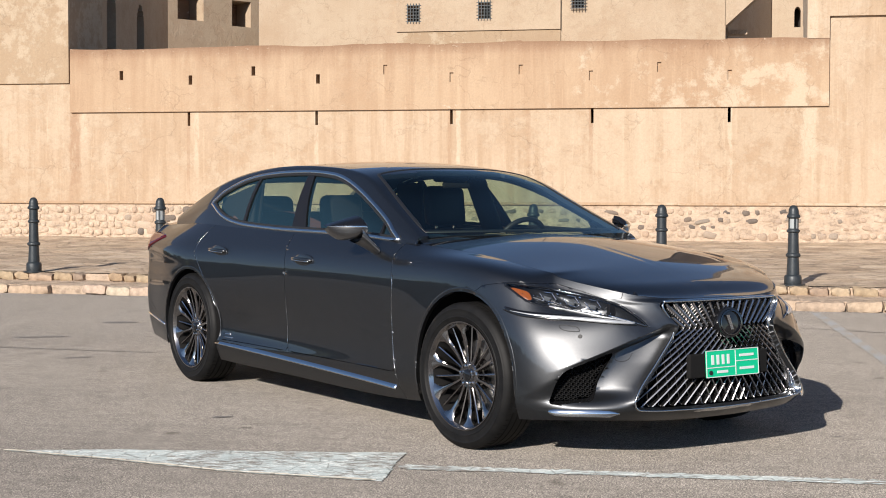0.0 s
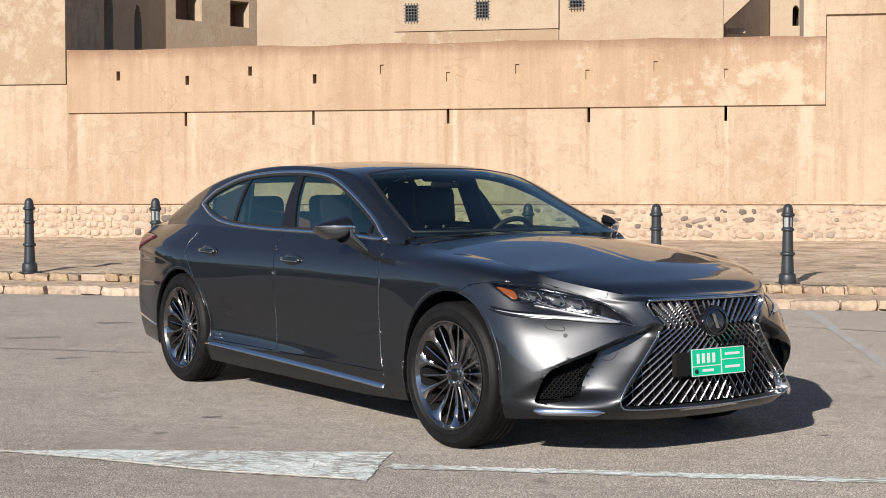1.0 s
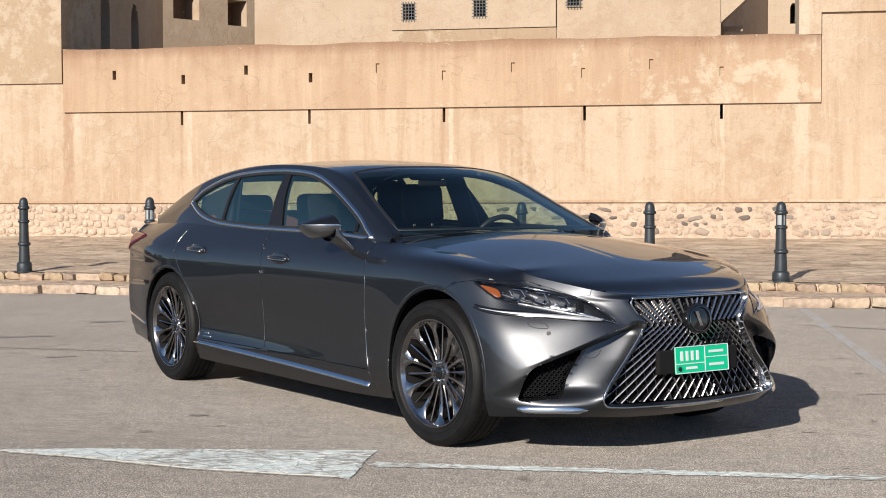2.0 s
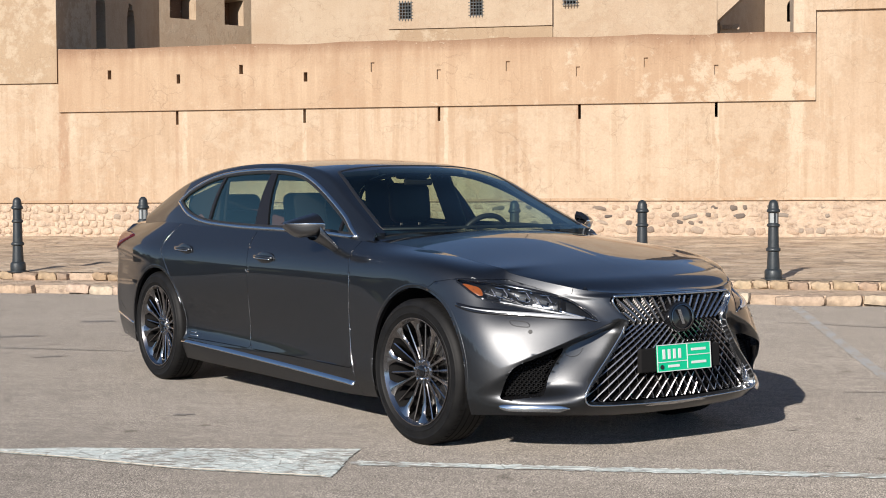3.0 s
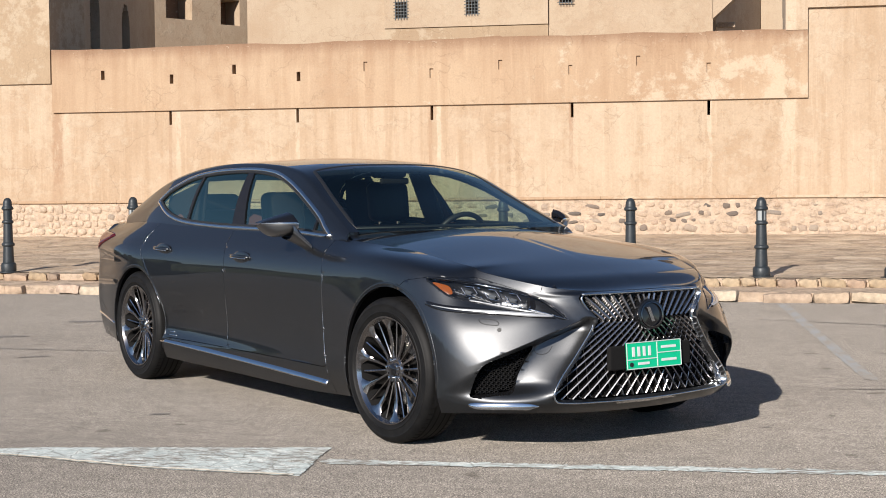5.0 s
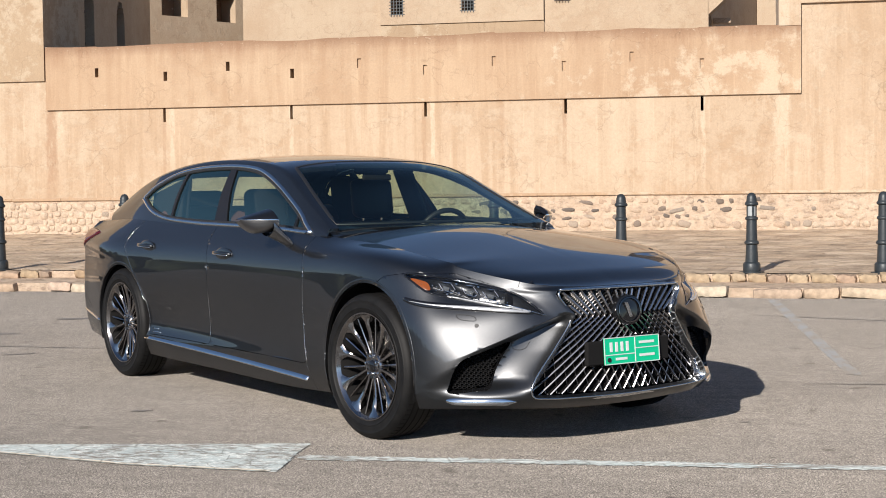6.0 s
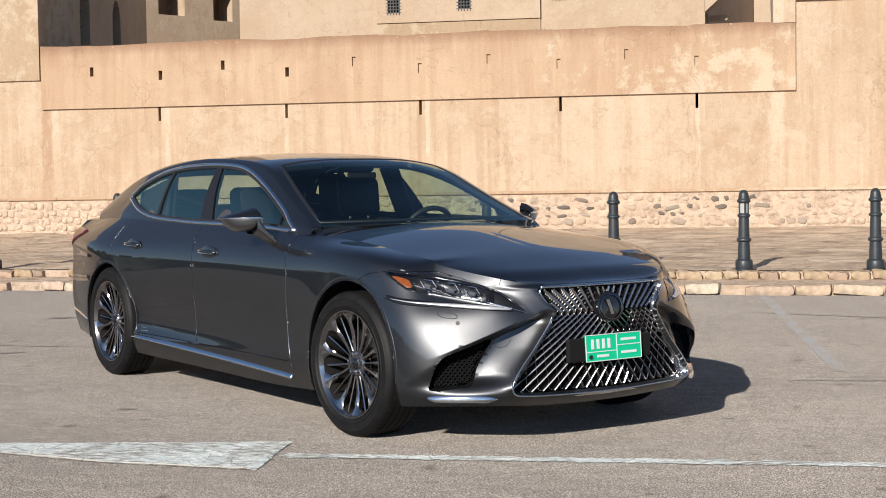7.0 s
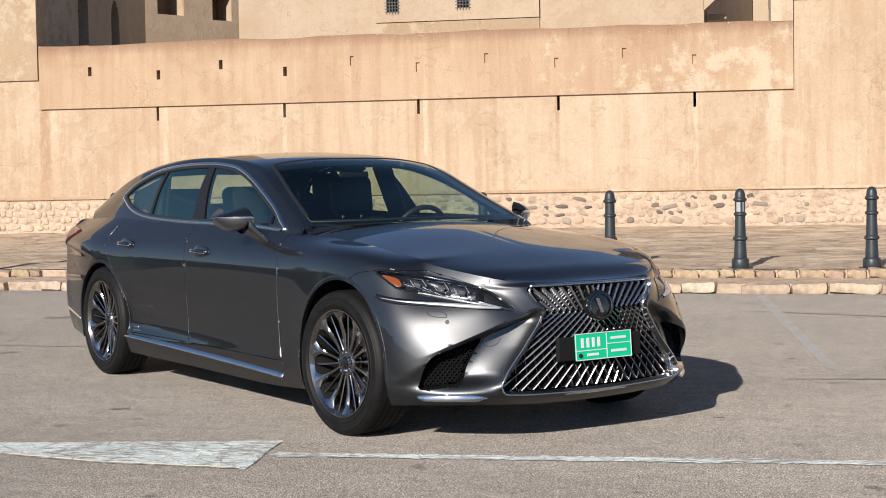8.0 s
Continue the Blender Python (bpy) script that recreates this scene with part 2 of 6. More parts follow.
# thin road paint, worn through to the asphalt in flakes
def road_paint(name, low, high, tones=((0.350, 0.398, 0.395), (0.475, 0.525, 0.515))):
    m, n, l, b = shader(name, (0.6, 0.6, 0.55), 0.7, Diffuse_Roughness=0.6)
    wear = noise_tex(n, l, 20, 6, 0.72, (0.55, 1.9, 1))
    wide = noise_tex(n, l, 1.2, 3)
    paint_c = ramp(n, l, noise_tex(n, l, 3.0, 5, 0.7, (0.3, 2.2, 1)), [(0.3, tones[0]), (0.7, tones[1])])
    under = ramp(n, l, noise_tex(n, l, 95, 3, 0.8), [(0.3, (0.11, 0.10, 0.088)), (0.7, (0.27, 0.245, 0.215))])
    worn = ramp(n, l, mix(n, l, 0.35, wear, wide), [(low, (1, 1, 1)), (high, (0, 0, 0))])
    scratch = ramp(n, l, noise_tex(n, l, 7, 4, 0.6, (0.9, 2.6, 1)), [(0.475, (0, 0, 0)), (0.50, (1, 1, 1)), (0.525, (0, 0, 0))])
    c = mix(n, l, scratch, paint_c, (0.74, 0.75, 0.71))
    split = n.new("ShaderNodeTexVoronoi")
    split.feature = "DISTANCE_TO_EDGE"
    split.inputs["Scale"].default_value = 7.0
    tc = n.new("ShaderNodeTexCoord")
    l.new(tc.outputs["Object"], split.inputs["Vector"])
    gap = ramp(n, l, split.outputs["Distance"], [(0.0, (0.3, 0.29, 0.27)), (0.035, (1, 1, 1))])
    c = mix(n, l, 0.75, c, gap, "MULTIPLY")
    c = mix(n, l, worn, c, under)
    c = mix(n, l, 0.5, c, ramp(n, l, noise_tex(n, l, 120, 3, 0.8), [(0.3, grey(0.28)), (0.7, grey(0.72))]), "OVERLAY")
    l.new(c, b.inputs["Base Color"])
    bump(n, l, b, noise_tex(n, l, 60, 5, 0.75), 0.6, 0.006)
    return m


PAINT_ROAD = road_paint("road_paint", 0.43, 0.49)
PAINT_LINE = road_paint("worn_line_paint", 0.462, 0.525)
m, n, l, b = shader("faded_line", (0.3, 0.3, 0.28), 0.8, Diffuse_Roughness=1.0)
gone = ramp(n, l, noise_tex(n, l, 6, 6, 0.75, (1.9, 0.5, 1)), [(0.42, (1, 1, 1)), (0.56, (0, 0, 0))])
l.new(mix(n, l, gone, (0.195, 0.202, 0.207), ramp(n, l, noise_tex(n, l, 125, 3, 0.8), [(0.38, (0.12, 0.109, 0.096)), (0.62, (0.26, 0.236, 0.207))])), b.inputs["Base Color"])
FADED = m

m, n, l, b = shader("flagstones", (0.4, 0.3, 0.2), 0.9)
cell = n.new("ShaderNodeTexVoronoi")
cell.feature = "DISTANCE_TO_EDGE"
cell.inputs["Scale"].default_value = 4.2
tone = n.new("ShaderNodeTexVoronoi")
tone.inputs["Scale"].default_value = 4.2
tc = n.new("ShaderNodeTexCoord")
squash = n.new("ShaderNodeMapping")
squash.inputs["Scale"].default_value = (0.55, 1.0, 1.0)
l.new(tc.outputs["Object"], squash.inputs["Vector"])
l.new(squash.outputs["Vector"], cell.inputs["Vector"])
l.new(squash.outputs["Vector"], tone.inputs["Vector"])
per = ramp(n, l, tone.outputs["Color"], [(0.2, (0.46, 0.345, 0.240)), (0.5, (0.51, 0.395, 0.280)), (0.85, (0.56, 0.445, 0.330))])
joint = ramp(n, l, cell.outputs["Distance"], [(0.01, grey(0.78)), (0.08, grey(1.0))])
c = mix(n, l, 1.0, per, joint, "MULTIPLY")
wide = ramp(n, l, noise_tex(n, l, 2.0, 6, 0.72, (0.7, 1.3, 1)), [(0.36, grey(0.24)), (0.52, grey(0.52)), (0.68, grey(0.68))])
c = mix(n, l, 0.8, c, wide, "OVERLAY")
l.new(mix(n, l, 0.5, c, ramp(n, l, noise_tex(n, l, 24, 5, 0.7), [(0.3, grey(0.3)), (0.7, grey(0.7))]), "OVERLAY"), b.inputs["Base Color"])
bump(n, l, b, mix(n, l, 0.5, joint, noise_tex(n, l, 6, 6, 0.7)), 1.0, 0.05)
FLAGS = m

m, n, l, b = shader("cast_iron", (0.028, 0.034, 0.04), 0.42, 0.2)
l.new(ramp(n, l, noise_tex(n, l, 9, 5, 0.7), [(0.35, (0.022, 0.03, 0.036)), (0.75, (0.048, 0.052, 0.055))]), b.inputs["Base Color"])
l.new(ramp(n, l, noise_tex(n, l, 14, 5), [(0.3, grey(0.34)), (0.7, grey(0.6))]), b.inputs["Roughness"])
bump(n, l, b, noise_tex(n, l, 90, 3), 0.25, 0.002)
IRON = m
LAMP_PANE = shader("frosted_pane", (0.36, 0.38, 0.38), 0.3)[0]
# near-black that paints the shade inside openings, on sheets set behind them
OPENING_SHADE = shader("opening_shade_black", (0.02, 0.016, 0.013), 0.95)[0]
WOOD = shader("old_shutter", (0.05, 0.035, 0.025), 0.8)[0]

# dark grey metallic paint: flake under clear coat
m, n, l, b = shader("car_paint", (0.10, 0.103, 0.11), 0.41, 1.0, Coat_Weight=1.0, Coat_Roughness=0.01, Coat_IOR=1.5, Specular_Tint=(0.5, 0.5, 0.5, 1.0))
flake = noise_tex(n, l, 900, 1, 0.5)
l.new(ramp(n, l, flake, [(0.35, (0.070, 0.072, 0.075)), (0.65, (0.116, 0.119, 0.124))]), b.inputs["Base Color"])
dust = noise_tex(n, l, 3.0, 4)
l.new(ramp(n, l, dust, [(0.3, grey(0.004)), (0.8, grey(0.015))]), b.inputs["Coat Roughness"])
PAINT = m
WHEEL = shader("wheel_chrome", (0.46, 0.435, 0.42), 0.16, 1.0)[0]
# body paint made lighter, with the mirror's sun highlights put into its colour
SHELL = shader("highlit_shell_paint", (0.30, 0.30, 0.305), 0.32, 1.0, Coat_Weight=1.0, Coat_Roughness=0.02)[0]
CHROME = shader("chrome", (0.78, 0.79, 0.80), 0.09, 1.0)[0]
SATIN = shader("satin_chrome", (0.68, 0.69, 0.70), 0.16, 1.0)[0]
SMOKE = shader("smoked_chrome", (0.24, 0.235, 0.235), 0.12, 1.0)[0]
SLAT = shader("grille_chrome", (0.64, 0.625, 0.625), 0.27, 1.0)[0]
# shade put into the colour: mutes sunlit dots on the upper cross slats
CROSS = shader("shade_cross_chrome", (0.12, 0.118, 0.118), 0.3, 1.0)[0]
GLOSS = shader("gloss_black", (0.008, 0.008, 0.009), 0.06, 0.0, Coat_Weight=0.5)[0]
FILM = shader("pillar_film", (0.010, 0.010, 0.012), 0.3, Specular_IOR_Level=0.2)[0]
TRIM = shader("black_plastic", (0.014, 0.014, 0.015), 0.5)[0]
LINER = shader("wheel_liner", (0.014, 0.0135, 0.0135), 0.95, Specular_IOR_Level=0.08)[0]
m, n, l, b = shader("tyre_rubber", (0.012, 0.012, 0.0125), 0.60, Specular_IOR_Level=0.22)
l.new(ramp(n, l, noise_tex(n, l, 16, 5), [(0.3, (0.005, 0.005, 0.0055)), (0.8, (0.012, 0.0115, 0.011))]), b.inputs["Base Color"])
TYRE = m
CABIN = shader("cabin_trim", (0.014, 0.013, 0.013), 0.7)[0]
LEATHER = shader("brown_leather", (0.13, 0.055, 0.042), 0.5)[0]
DARKLEATHER = shader("black_leather", (0.012, 0.0115, 0.0115), 0.55)[0]
LAMPBED = shader("lamp_bed", (0.060, 0.062, 0.066), 0.3, 0.7)[0]
AMBER = shader("amber_lens", (0.24, 0.062, 0.010), 0.2)[0]
RED = shader("red_lens", (0.075, 0.003, 0.004), 0.12, Coat_Weight=0.6)[0]
DRL = shader("white_lamp_bar", (0.56, 0.57, 0.58), 0.25, 0.5)[0]
LENSBLOCK = shader("lens_block", (0.10, 0.105, 0.11), 0.08, 0.0, Coat_Weight=1.0)[0]
REFLECTOR = shader("lamp_reflector", (0.85, 0.85, 0.87), 0.22, 1.0)[0]
PLATE = shader("green_plate", (0.004, 0.52, 0.26), 0.5, Specular_IOR_Level=0.25)[0]
WHITE = shader("white_print", (0.70, 0.72, 0.70), 0.45)[0]
DISC = shader("brake_steel", (0.25, 0.25, 0.25), 0.35, 1.0)[0]


def pane(name, tint, gloss=0.06, sheen=(1.0, 1.0, 1.0)):
    """Thin tinted glass: clear straight through, mirror-like at a slant."""
    m = bpy.data.materials.new(name)
    m.use_nodes = True
    n, l = m.node_tree.nodes, m.node_tree.links
    n.remove(n["Principled BSDF"])
    t, g, x, f = n.new("ShaderNodeBsdfTransparent"), n.new("ShaderNodeBsdfGlossy"), n.new("ShaderNodeMixShader"), n.new("ShaderNodeLayerWeight")
    t.inputs["Color"].default_value = (*tint, 1)
    g.inputs["Roughness"].default_value = 0.01
    g.inputs["Color"].default_value = (*sheen, 1)
    f.inputs["Blend"].default_value = 0.5
    power, scale = n.new("ShaderNodeMath"), n.new("ShaderNodeMath")
    power.operation, power.inputs[1].default_value = "POWER", 4.5
    scale.operation, scale.inputs[1].default_value, scale.inputs[2].default_value = "MULTIPLY_ADD", 0.72, gloss
    l.new(f.outputs["Facing"], power.inputs[0])
    l.new(power.outputs[0], scale.inputs[0])
    l.new(scale.outputs[0], x.inputs[0])
    l.new(t.outputs[0], x.inputs[1])
    l.new(g.outputs[0], x.inputs[2])
    l.new(x.outputs[0], n["Material Output"].inputs["Surface"])
    return m


GLASS = pane("window_glass", (0.63, 0.76, 0.66), 0.045, (0.85, 1.0, 0.97))
GLASS_SIDE = pane("side_glass", (0.70, 0.82, 0.74), 0.21, (0.74, 1.0, 0.84))
GLASS_REAR = pane("privacy_glass", (0.66, 0.76, 0.66), 0.06)
LENS = pane("lamp_lens", (0.90, 0.91, 0.92), 0.05)


# ---- mesh helpers ----
def mesh_of(bm, name, material, smooth=True):
    me = bpy.data.meshes.new(name)
    bm.normal_update()
    bm.to_mesh(me)
    bm.free()
    me.materials.append(material)
    if smooth:
        for p in me.polygons:
            p.use_smooth = True
    return me


def part(name, bm, material, parent, label="", smooth=True):
    ob = new(name, mesh_of(bm, name, material, smooth))
    ob.parent = parent
    return tagged(ob, label)


def thing(name, label, category, group="", kind="", at=None):
    ob = new(name)
    ob.empty_display_size = 0.2
    if at is not None:
        ob.matrix_world = at
    return tagged(ob, label, category, group, kind)


def sharp_by_angle(bm, degrees=35):
    lim = radians(degrees)
    for e in bm.edges:
        if len(e.link_faces) == 2 and e.calc_face_angle(0) > lim:
            e.smooth = False
    return bm


def box_into(bm, x0, x1, y0, y1, z0, z1, bevel=0.0, segments=1, m=None):
    made = bmesh.ops.create_cube(bm, size=1.0, matrix=Matrix.LocRotScale(((x0 + x1) / 2, (y0 + y1) / 2, (z0 + z1) / 2), None, (x1 - x0, y1 - y0, z1 - z0)))
    vs = made["verts"]
    if bevel:
        es = list({e for v in vs for e in v.link_edges})
        r = bmesh.ops.bevel(bm, geom=es, offset=bevel, segments=segments, profile=0.5, affect="EDGES")
        vs = list({v for f in r["faces"] for v in f.verts} | {v for v in vs if v.is_valid})
    if m is not None:
        bmesh.ops.transform(bm, matrix=m, verts=vs)
    return bm


def box(x0, x1, y0, y1, z0, z1, bevel=0.0, segments=1):
    return box_into(bmesh.new(), x0, x1, y0, y1, z0, z1, bevel, segments)


def grid_bm(pts, closed_u=False, closed_v=False):
    """A sheet through a grid of points, pts[i][j]."""
    bm = bmesh.new()
    vs = [[bm.verts.new(p) for p in row] for row in pts]
    nu, nv = len(vs), len(vs[0])
    for i in range(nu if closed_u else nu - 1):
        for j in range(nv if closed_v else nv - 1):
            bm.faces.new((vs[i][j], vs[(i + 1) % nu][j], vs[(i + 1) % nu][(j + 1) % nv], vs[i][(j + 1) % nv]))
    return bm


def lathe(profile, axis="z", steps=32):
    """Turn (radius, height) points round an axis."""
    rows = []
    for r, h in profile:
        row = []
        for k in range(steps):
            a = 2 * math.pi * k / steps
            c, s = r * math.cos(a), r * math.sin(a)
            row.append((c, s, h) if axis == "z" else (c, h, s) if axis == "y" else (h, c, s))
        rows.append(row)
    bm = grid_bm(rows, closed_v=True)
    bmesh.ops.recalc_face_normals(bm, faces=bm.faces)
    return sharp_by_angle(bm, 40)


def spline(ts, vs, t, mirrored=0):
    """Natural cubic spline through vs at ts."""
    ts, vs, t = np.asarray(ts, float), np.asarray(vs, float), np.asarray(t, float)
    n = len(ts)
    h = np.diff(ts)
    A, B = np.eye(n), np.zeros((n,) + vs.shape[1:])
    for i in range(1, n - 1):
        A[i, i - 1:i + 2] = h[i - 1], 2 * (h[i - 1] + h[i]), h[i]
        B[i] = 6 * ((vs[i + 1] - vs[i]) / h[i] - (vs[i] - vs[i - 1]) / h[i - 1])
    M = np.linalg.solve(A, B.reshape(n, -1)).reshape(B.shape)
    k = np.clip(np.searchsorted(ts, t) - 1, 0, n - 2)
    sh = (slice(None),) + (None,) * (vs.ndim - 1)
    a, b, hk = (ts[k + 1] - t)[sh], (t - ts[k])[sh], h[k][sh]
    return (M[k] * a**3 + M[k + 1] * b**3) / (6 * hk) + (vs[k] / hk - M[k] * hk / 6) * a + (vs[k + 1] / hk - M[k + 1] * hk / 6) * b

# ---- ground and road ----
rng = random.Random(4)


def flat_poly(pts, z):
    bm = bmesh.new()
    bm.faces.new([bm.verts.new((x, y, z)) for x, y in pts])
    return bm


bm = grid_bm([[(x, y, 0.0) for y in (-1500, -60, -20, 0, 8.6, 60, 1500)] for x in (-1500, -60, -15, 0, 15, 60, 1500)])
tagged(new("ground", mesh_of(bm, "ground", ASPHALT)), "worn pale grey asphalt of the open car park", "ground", kind="structure")


def ragged(p, q, n, amp, r):
    """Points from p to q with small sideways wobble."""
    out = []
    for i in range(n):
        k = i / n
        x, y = p[0] + (q[0] - p[0]) * k, p[1] + (q[1] - p[1]) * k
        out.append((x + (r.random() - 0.5) * amp, y + (r.random() - 0.5) * amp))
    return out


ARROW = [(-1.72, -2.25), (-1.2, -2.125), (0.23, -1.93), (0.235, -2.17), (0.255, -2.40), (0.27, -2.64), (-0.47, -2.56), (-1.09, -2.385)]
edge = []
for i, p in enumerate(ARROW):
    edge += ragged(p, ARROW[(i + 1) % len(ARROW)], 18, 0.012, rng)
tagged(new("painted_arrow", mesh_of(flat_poly(edge, 0.004), "painted_arrow", PAINT_ROAD)), "worn pale road arrow painted on the asphalt", "road marking", kind="structure")
CREAM = road_paint("cream_edge_paint", 0.34, 0.40, ((0.52, 0.47, 0.39), (0.66, 0.60, 0.50)))
rim_low = [(-1.72, -2.25), (-1.09, -2.385), (-0.47, -2.56), (0.27, -2.64)]
edge = []
for i in range(3):
    edge += ragged(rim_low[i], rim_low[i + 1], 24, 0.010, rng)
edge += [(x, y + 0.024 + rng.uniform(-0.008, 0.008)) for x, y in edge[::-1]]
tagged(new("painted_arrow_edge", mesh_of(flat_poly(edge, 0.007), "painted_arrow_edge", CREAM)), "bright cream ridge of old paint along the arrow's edge", "road marking", kind="structure")
edge = ragged((0.249, -2.245), (6.5, -2.05), 260, 0.034, rng) + ragged((6.5, -2.16), (0.256, -2.345), 260, 0.034, rng)
tagged(new("painted_line", mesh_of(flat_poly(edge, 0.004), "painted_line", PAINT_LINE)), "long worn white parking line on the asphalt", "road marking", kind="structure")
edge = ragged((2.66, 7.1), (2.99, 0.9), 90, 0.014, rng) + ragged((3.08, 0.9), (2.77, 7.1), 90, 0.014, rng)
tagged(new("faded_line", mesh_of(flat_poly(edge, 0.004), "faded_line", FADED)), "faded parking bay line running to the kerb", "road marking", kind="structure")

# dark seams and old drips in the asphalt
m, n, l, b = shader("tar_seam", (0.17, 0.16, 0.15), 0.8)
l.new(ramp(n, l, noise_tex(n, l, 30, 5, 0.8), [(0.3, (0.11, 0.10, 0.095)), (0.7, (0.30, 0.28, 0.26))]), b.inputs["Base Color"])
TAR = m
for p, q, w in (((2.4, 5.27), (6.5, 3.4), 0.05), ((2.70, 0.47), (5.2, 0.65), 0.035), ((-4.15, 4.44), (-3.82, 4.55), 0.16), ((-4.3, 2.9), (-3.85, 3.1), 0.10), ((-3.2, 1.52), (-2.98, 1.66), 0.06), ((-4.6, 2.2), (-2.5, 2.01), 0.03), ((2.26, -1.05), (2.36, -1.02), 0.02), ((-1.08, -1.04), (-0.96, -1.0), 0.05), ((-9.0, 5.6), (-4.9, 5.2), 0.03)):
    d = Vector((q[0] - p[0], q[1] - p[1])).normalized()
    k = max(6, int(math.hypot(q[0] - p[0], q[1] - p[1]) / 0.03))
    near, far = ragged(p, q, k, 0.012, rng), ragged(q, p, k, 0.012, rng)
    pts = []
    for i, (x, y) in enumerate(near + far):
        t = (i / k) if i < k else 2 - i / k
        s = w / 2 * math.sin(math.pi * min(1, max(0.04, t))) ** 0.4 * (1 if i < k else -1)
        pts.append((x + d.y * s, y - d.x * s))
    tagged(new("asphalt_seam", mesh_of(flat_poly(pts, 0.003), "asphalt_seam", TAR)), "dark tar seam in the worn asphalt", "road marking", kind="structure")

# ---- kerb: two rows of rough limestone with a mortar tread between, then the sloping pavement ----
KERB = pose(0, 7.49, 0, 0, 0, -4.83)      # its x axis runs along the kerb, y away from the road


def stone_mesh(name, material, sx, sy, sz, r, rough=0.012):
    """Hewn block with worn, uneven faces and chipped corners."""
    nx = max(3, int(sx / 0.05))
    seed = Vector((r.uniform(0, 50), r.uniform(0, 50), r.uniform(0, 50)))
    bm = bmesh.new()
    bmesh.ops.create_cube(bm, size=1.0)
    along = [e for e in bm.edges if abs(e.verts[0].co.x - e.verts[1].co.x) > 0.5]
    bmesh.ops.subdivide_edges(bm, edges=along, cuts=nx, use_grid_fill=True)
    bmesh.ops.subdivide_edges(bm, edges=[e for e in bm.edges if abs(e.verts[0].co.x - e.verts[1].co.x) < 0.01], cuts=2, use_grid_fill=True)
    for v in bm.verts:
        c = Vector((v.co.x * sx, v.co.y * sy, v.co.z * sz))
        # corners and arrises worn away
        near = sorted((0.5 - abs(v.co.x)) * sx if i == 0 else (0.5 - abs(v.co[i])) * (sy if i == 1 else sz) for i in range(3))
        wear = max(0.0, 1 - (near[0] + near[1]) / 0.03) * 0.013 + max(0.0, 1 - sum(near) / 0.05) * 0.012
        c -= Vector((v.co.x, v.co.y, v.co.z)).normalized() * wear
        c += Vector((noise.noise(c * 14 + seed), noise.noise(c * 14 + seed + Vector((7, 0, 0))), noise.noise(c * 14 + seed + Vector((0, 7, 0))))) * rough * 1.1
        v.co = c + Vector((0, 0, sz / 2))
    bm.normal_update()
    return mesh_of(sharp_by_angle(bm, 40), name, material)


kerb = thing("kerb", "two-tier kerb of rough pale limestone blocks", "kerb", kind="structure", at=KERB)
bm = box(-14, 14, 0.09, 0.62, -0.05, 0.105)
for v in bm.verts:
    if v.co.z > 0.1 and v.co.y > 0.3:
        v.co.z += 0.05
box_into(bm, -14, 14, 0.53, 0.70, 0.10, 0.226)
part("kerb_mortar", bm, MORTAR, kerb, "crumbly mortar bed", smooth=False)
low = [stone_mesh("kerb_stone", KERBSTONE, s, 0.2, 0.118, rng, 0.016) for s in (0.26, 0.32, 0.38, 0.44, 0.52)]
up = [stone_mesh("edging_stone", EDGESTONE, s, 0.2, 0.105, rng, 0.027) for s in (0.16, 0.22, 0.28, 0.34)]
for meshes, sizes, y, z in ((low, (0.26, 0.32, 0.38, 0.44, 0.52), 0.10, 0.0), (up, (0.16, 0.22, 0.28, 0.34), 0.54, 0.135)):
    x = -10.0
    while x < 7.0:
        k = rng.randrange(len(sizes))
        fallen = any(x < g < x + sizes[k] for g in ((-6.06, 2.43) if z == 0 else (-6.17,)))
        if rng.random() > (0.02 if z == 0 else 0.04) and not fallen:
            ob = new("kerb_stone" if z == 0 else "edging_stone", meshes[k])
            ob.parent = kerb
            ob.matrix_basis = pose(x + sizes[k] / 2, y + rng.uniform(-0.015, 0.02), z + rng.uniform(-0.014, 0.006), rng.uniform(-4, 4), rng.uniform(-3, 3), rng.uniform(-4, 4))
        x += sizes[k] + rng.uniform(-0.006, 0.014)

# worn hollows and humps in the flagstones, level along the edging and at the wall
rows = []
for x in [-30 + 2 * i for i in range(10)] + np.arange(-11.0, 8.0, 0.13).tolist() + [8 + 2 * i for i in range(12)]:
    row = []
    for k in range(73):
        s = k / 72
        y0 = 7.49 - 0.0845 * x + 0.60
        y = y0 + (17.4 - y0) * s
        calm = min(1.0, max(0.0, (y - y0 - 0.12) / 0.5)) * min(1.0, (17.4 - y) / 0.8)
        wave = 0.020 * noise.noise((x * 0.7, y * 0.9, 0)) + 0.020 * noise.noise((x * 1.5, y * 2.0, 4.0)) + 0.014 * noise.noise((x * 3.4, y * 4.2, 9.0))
        row.append((x, y, 0.236 + 0.205 * s + wave * calm))
    rows.append(row)
tagged(new("pavement", mesh_of(grid_bm(rows), "pavement", FLAGS)), "uneven tan flagstone pavement sloping up to the fort", "pavement", kind="structure")

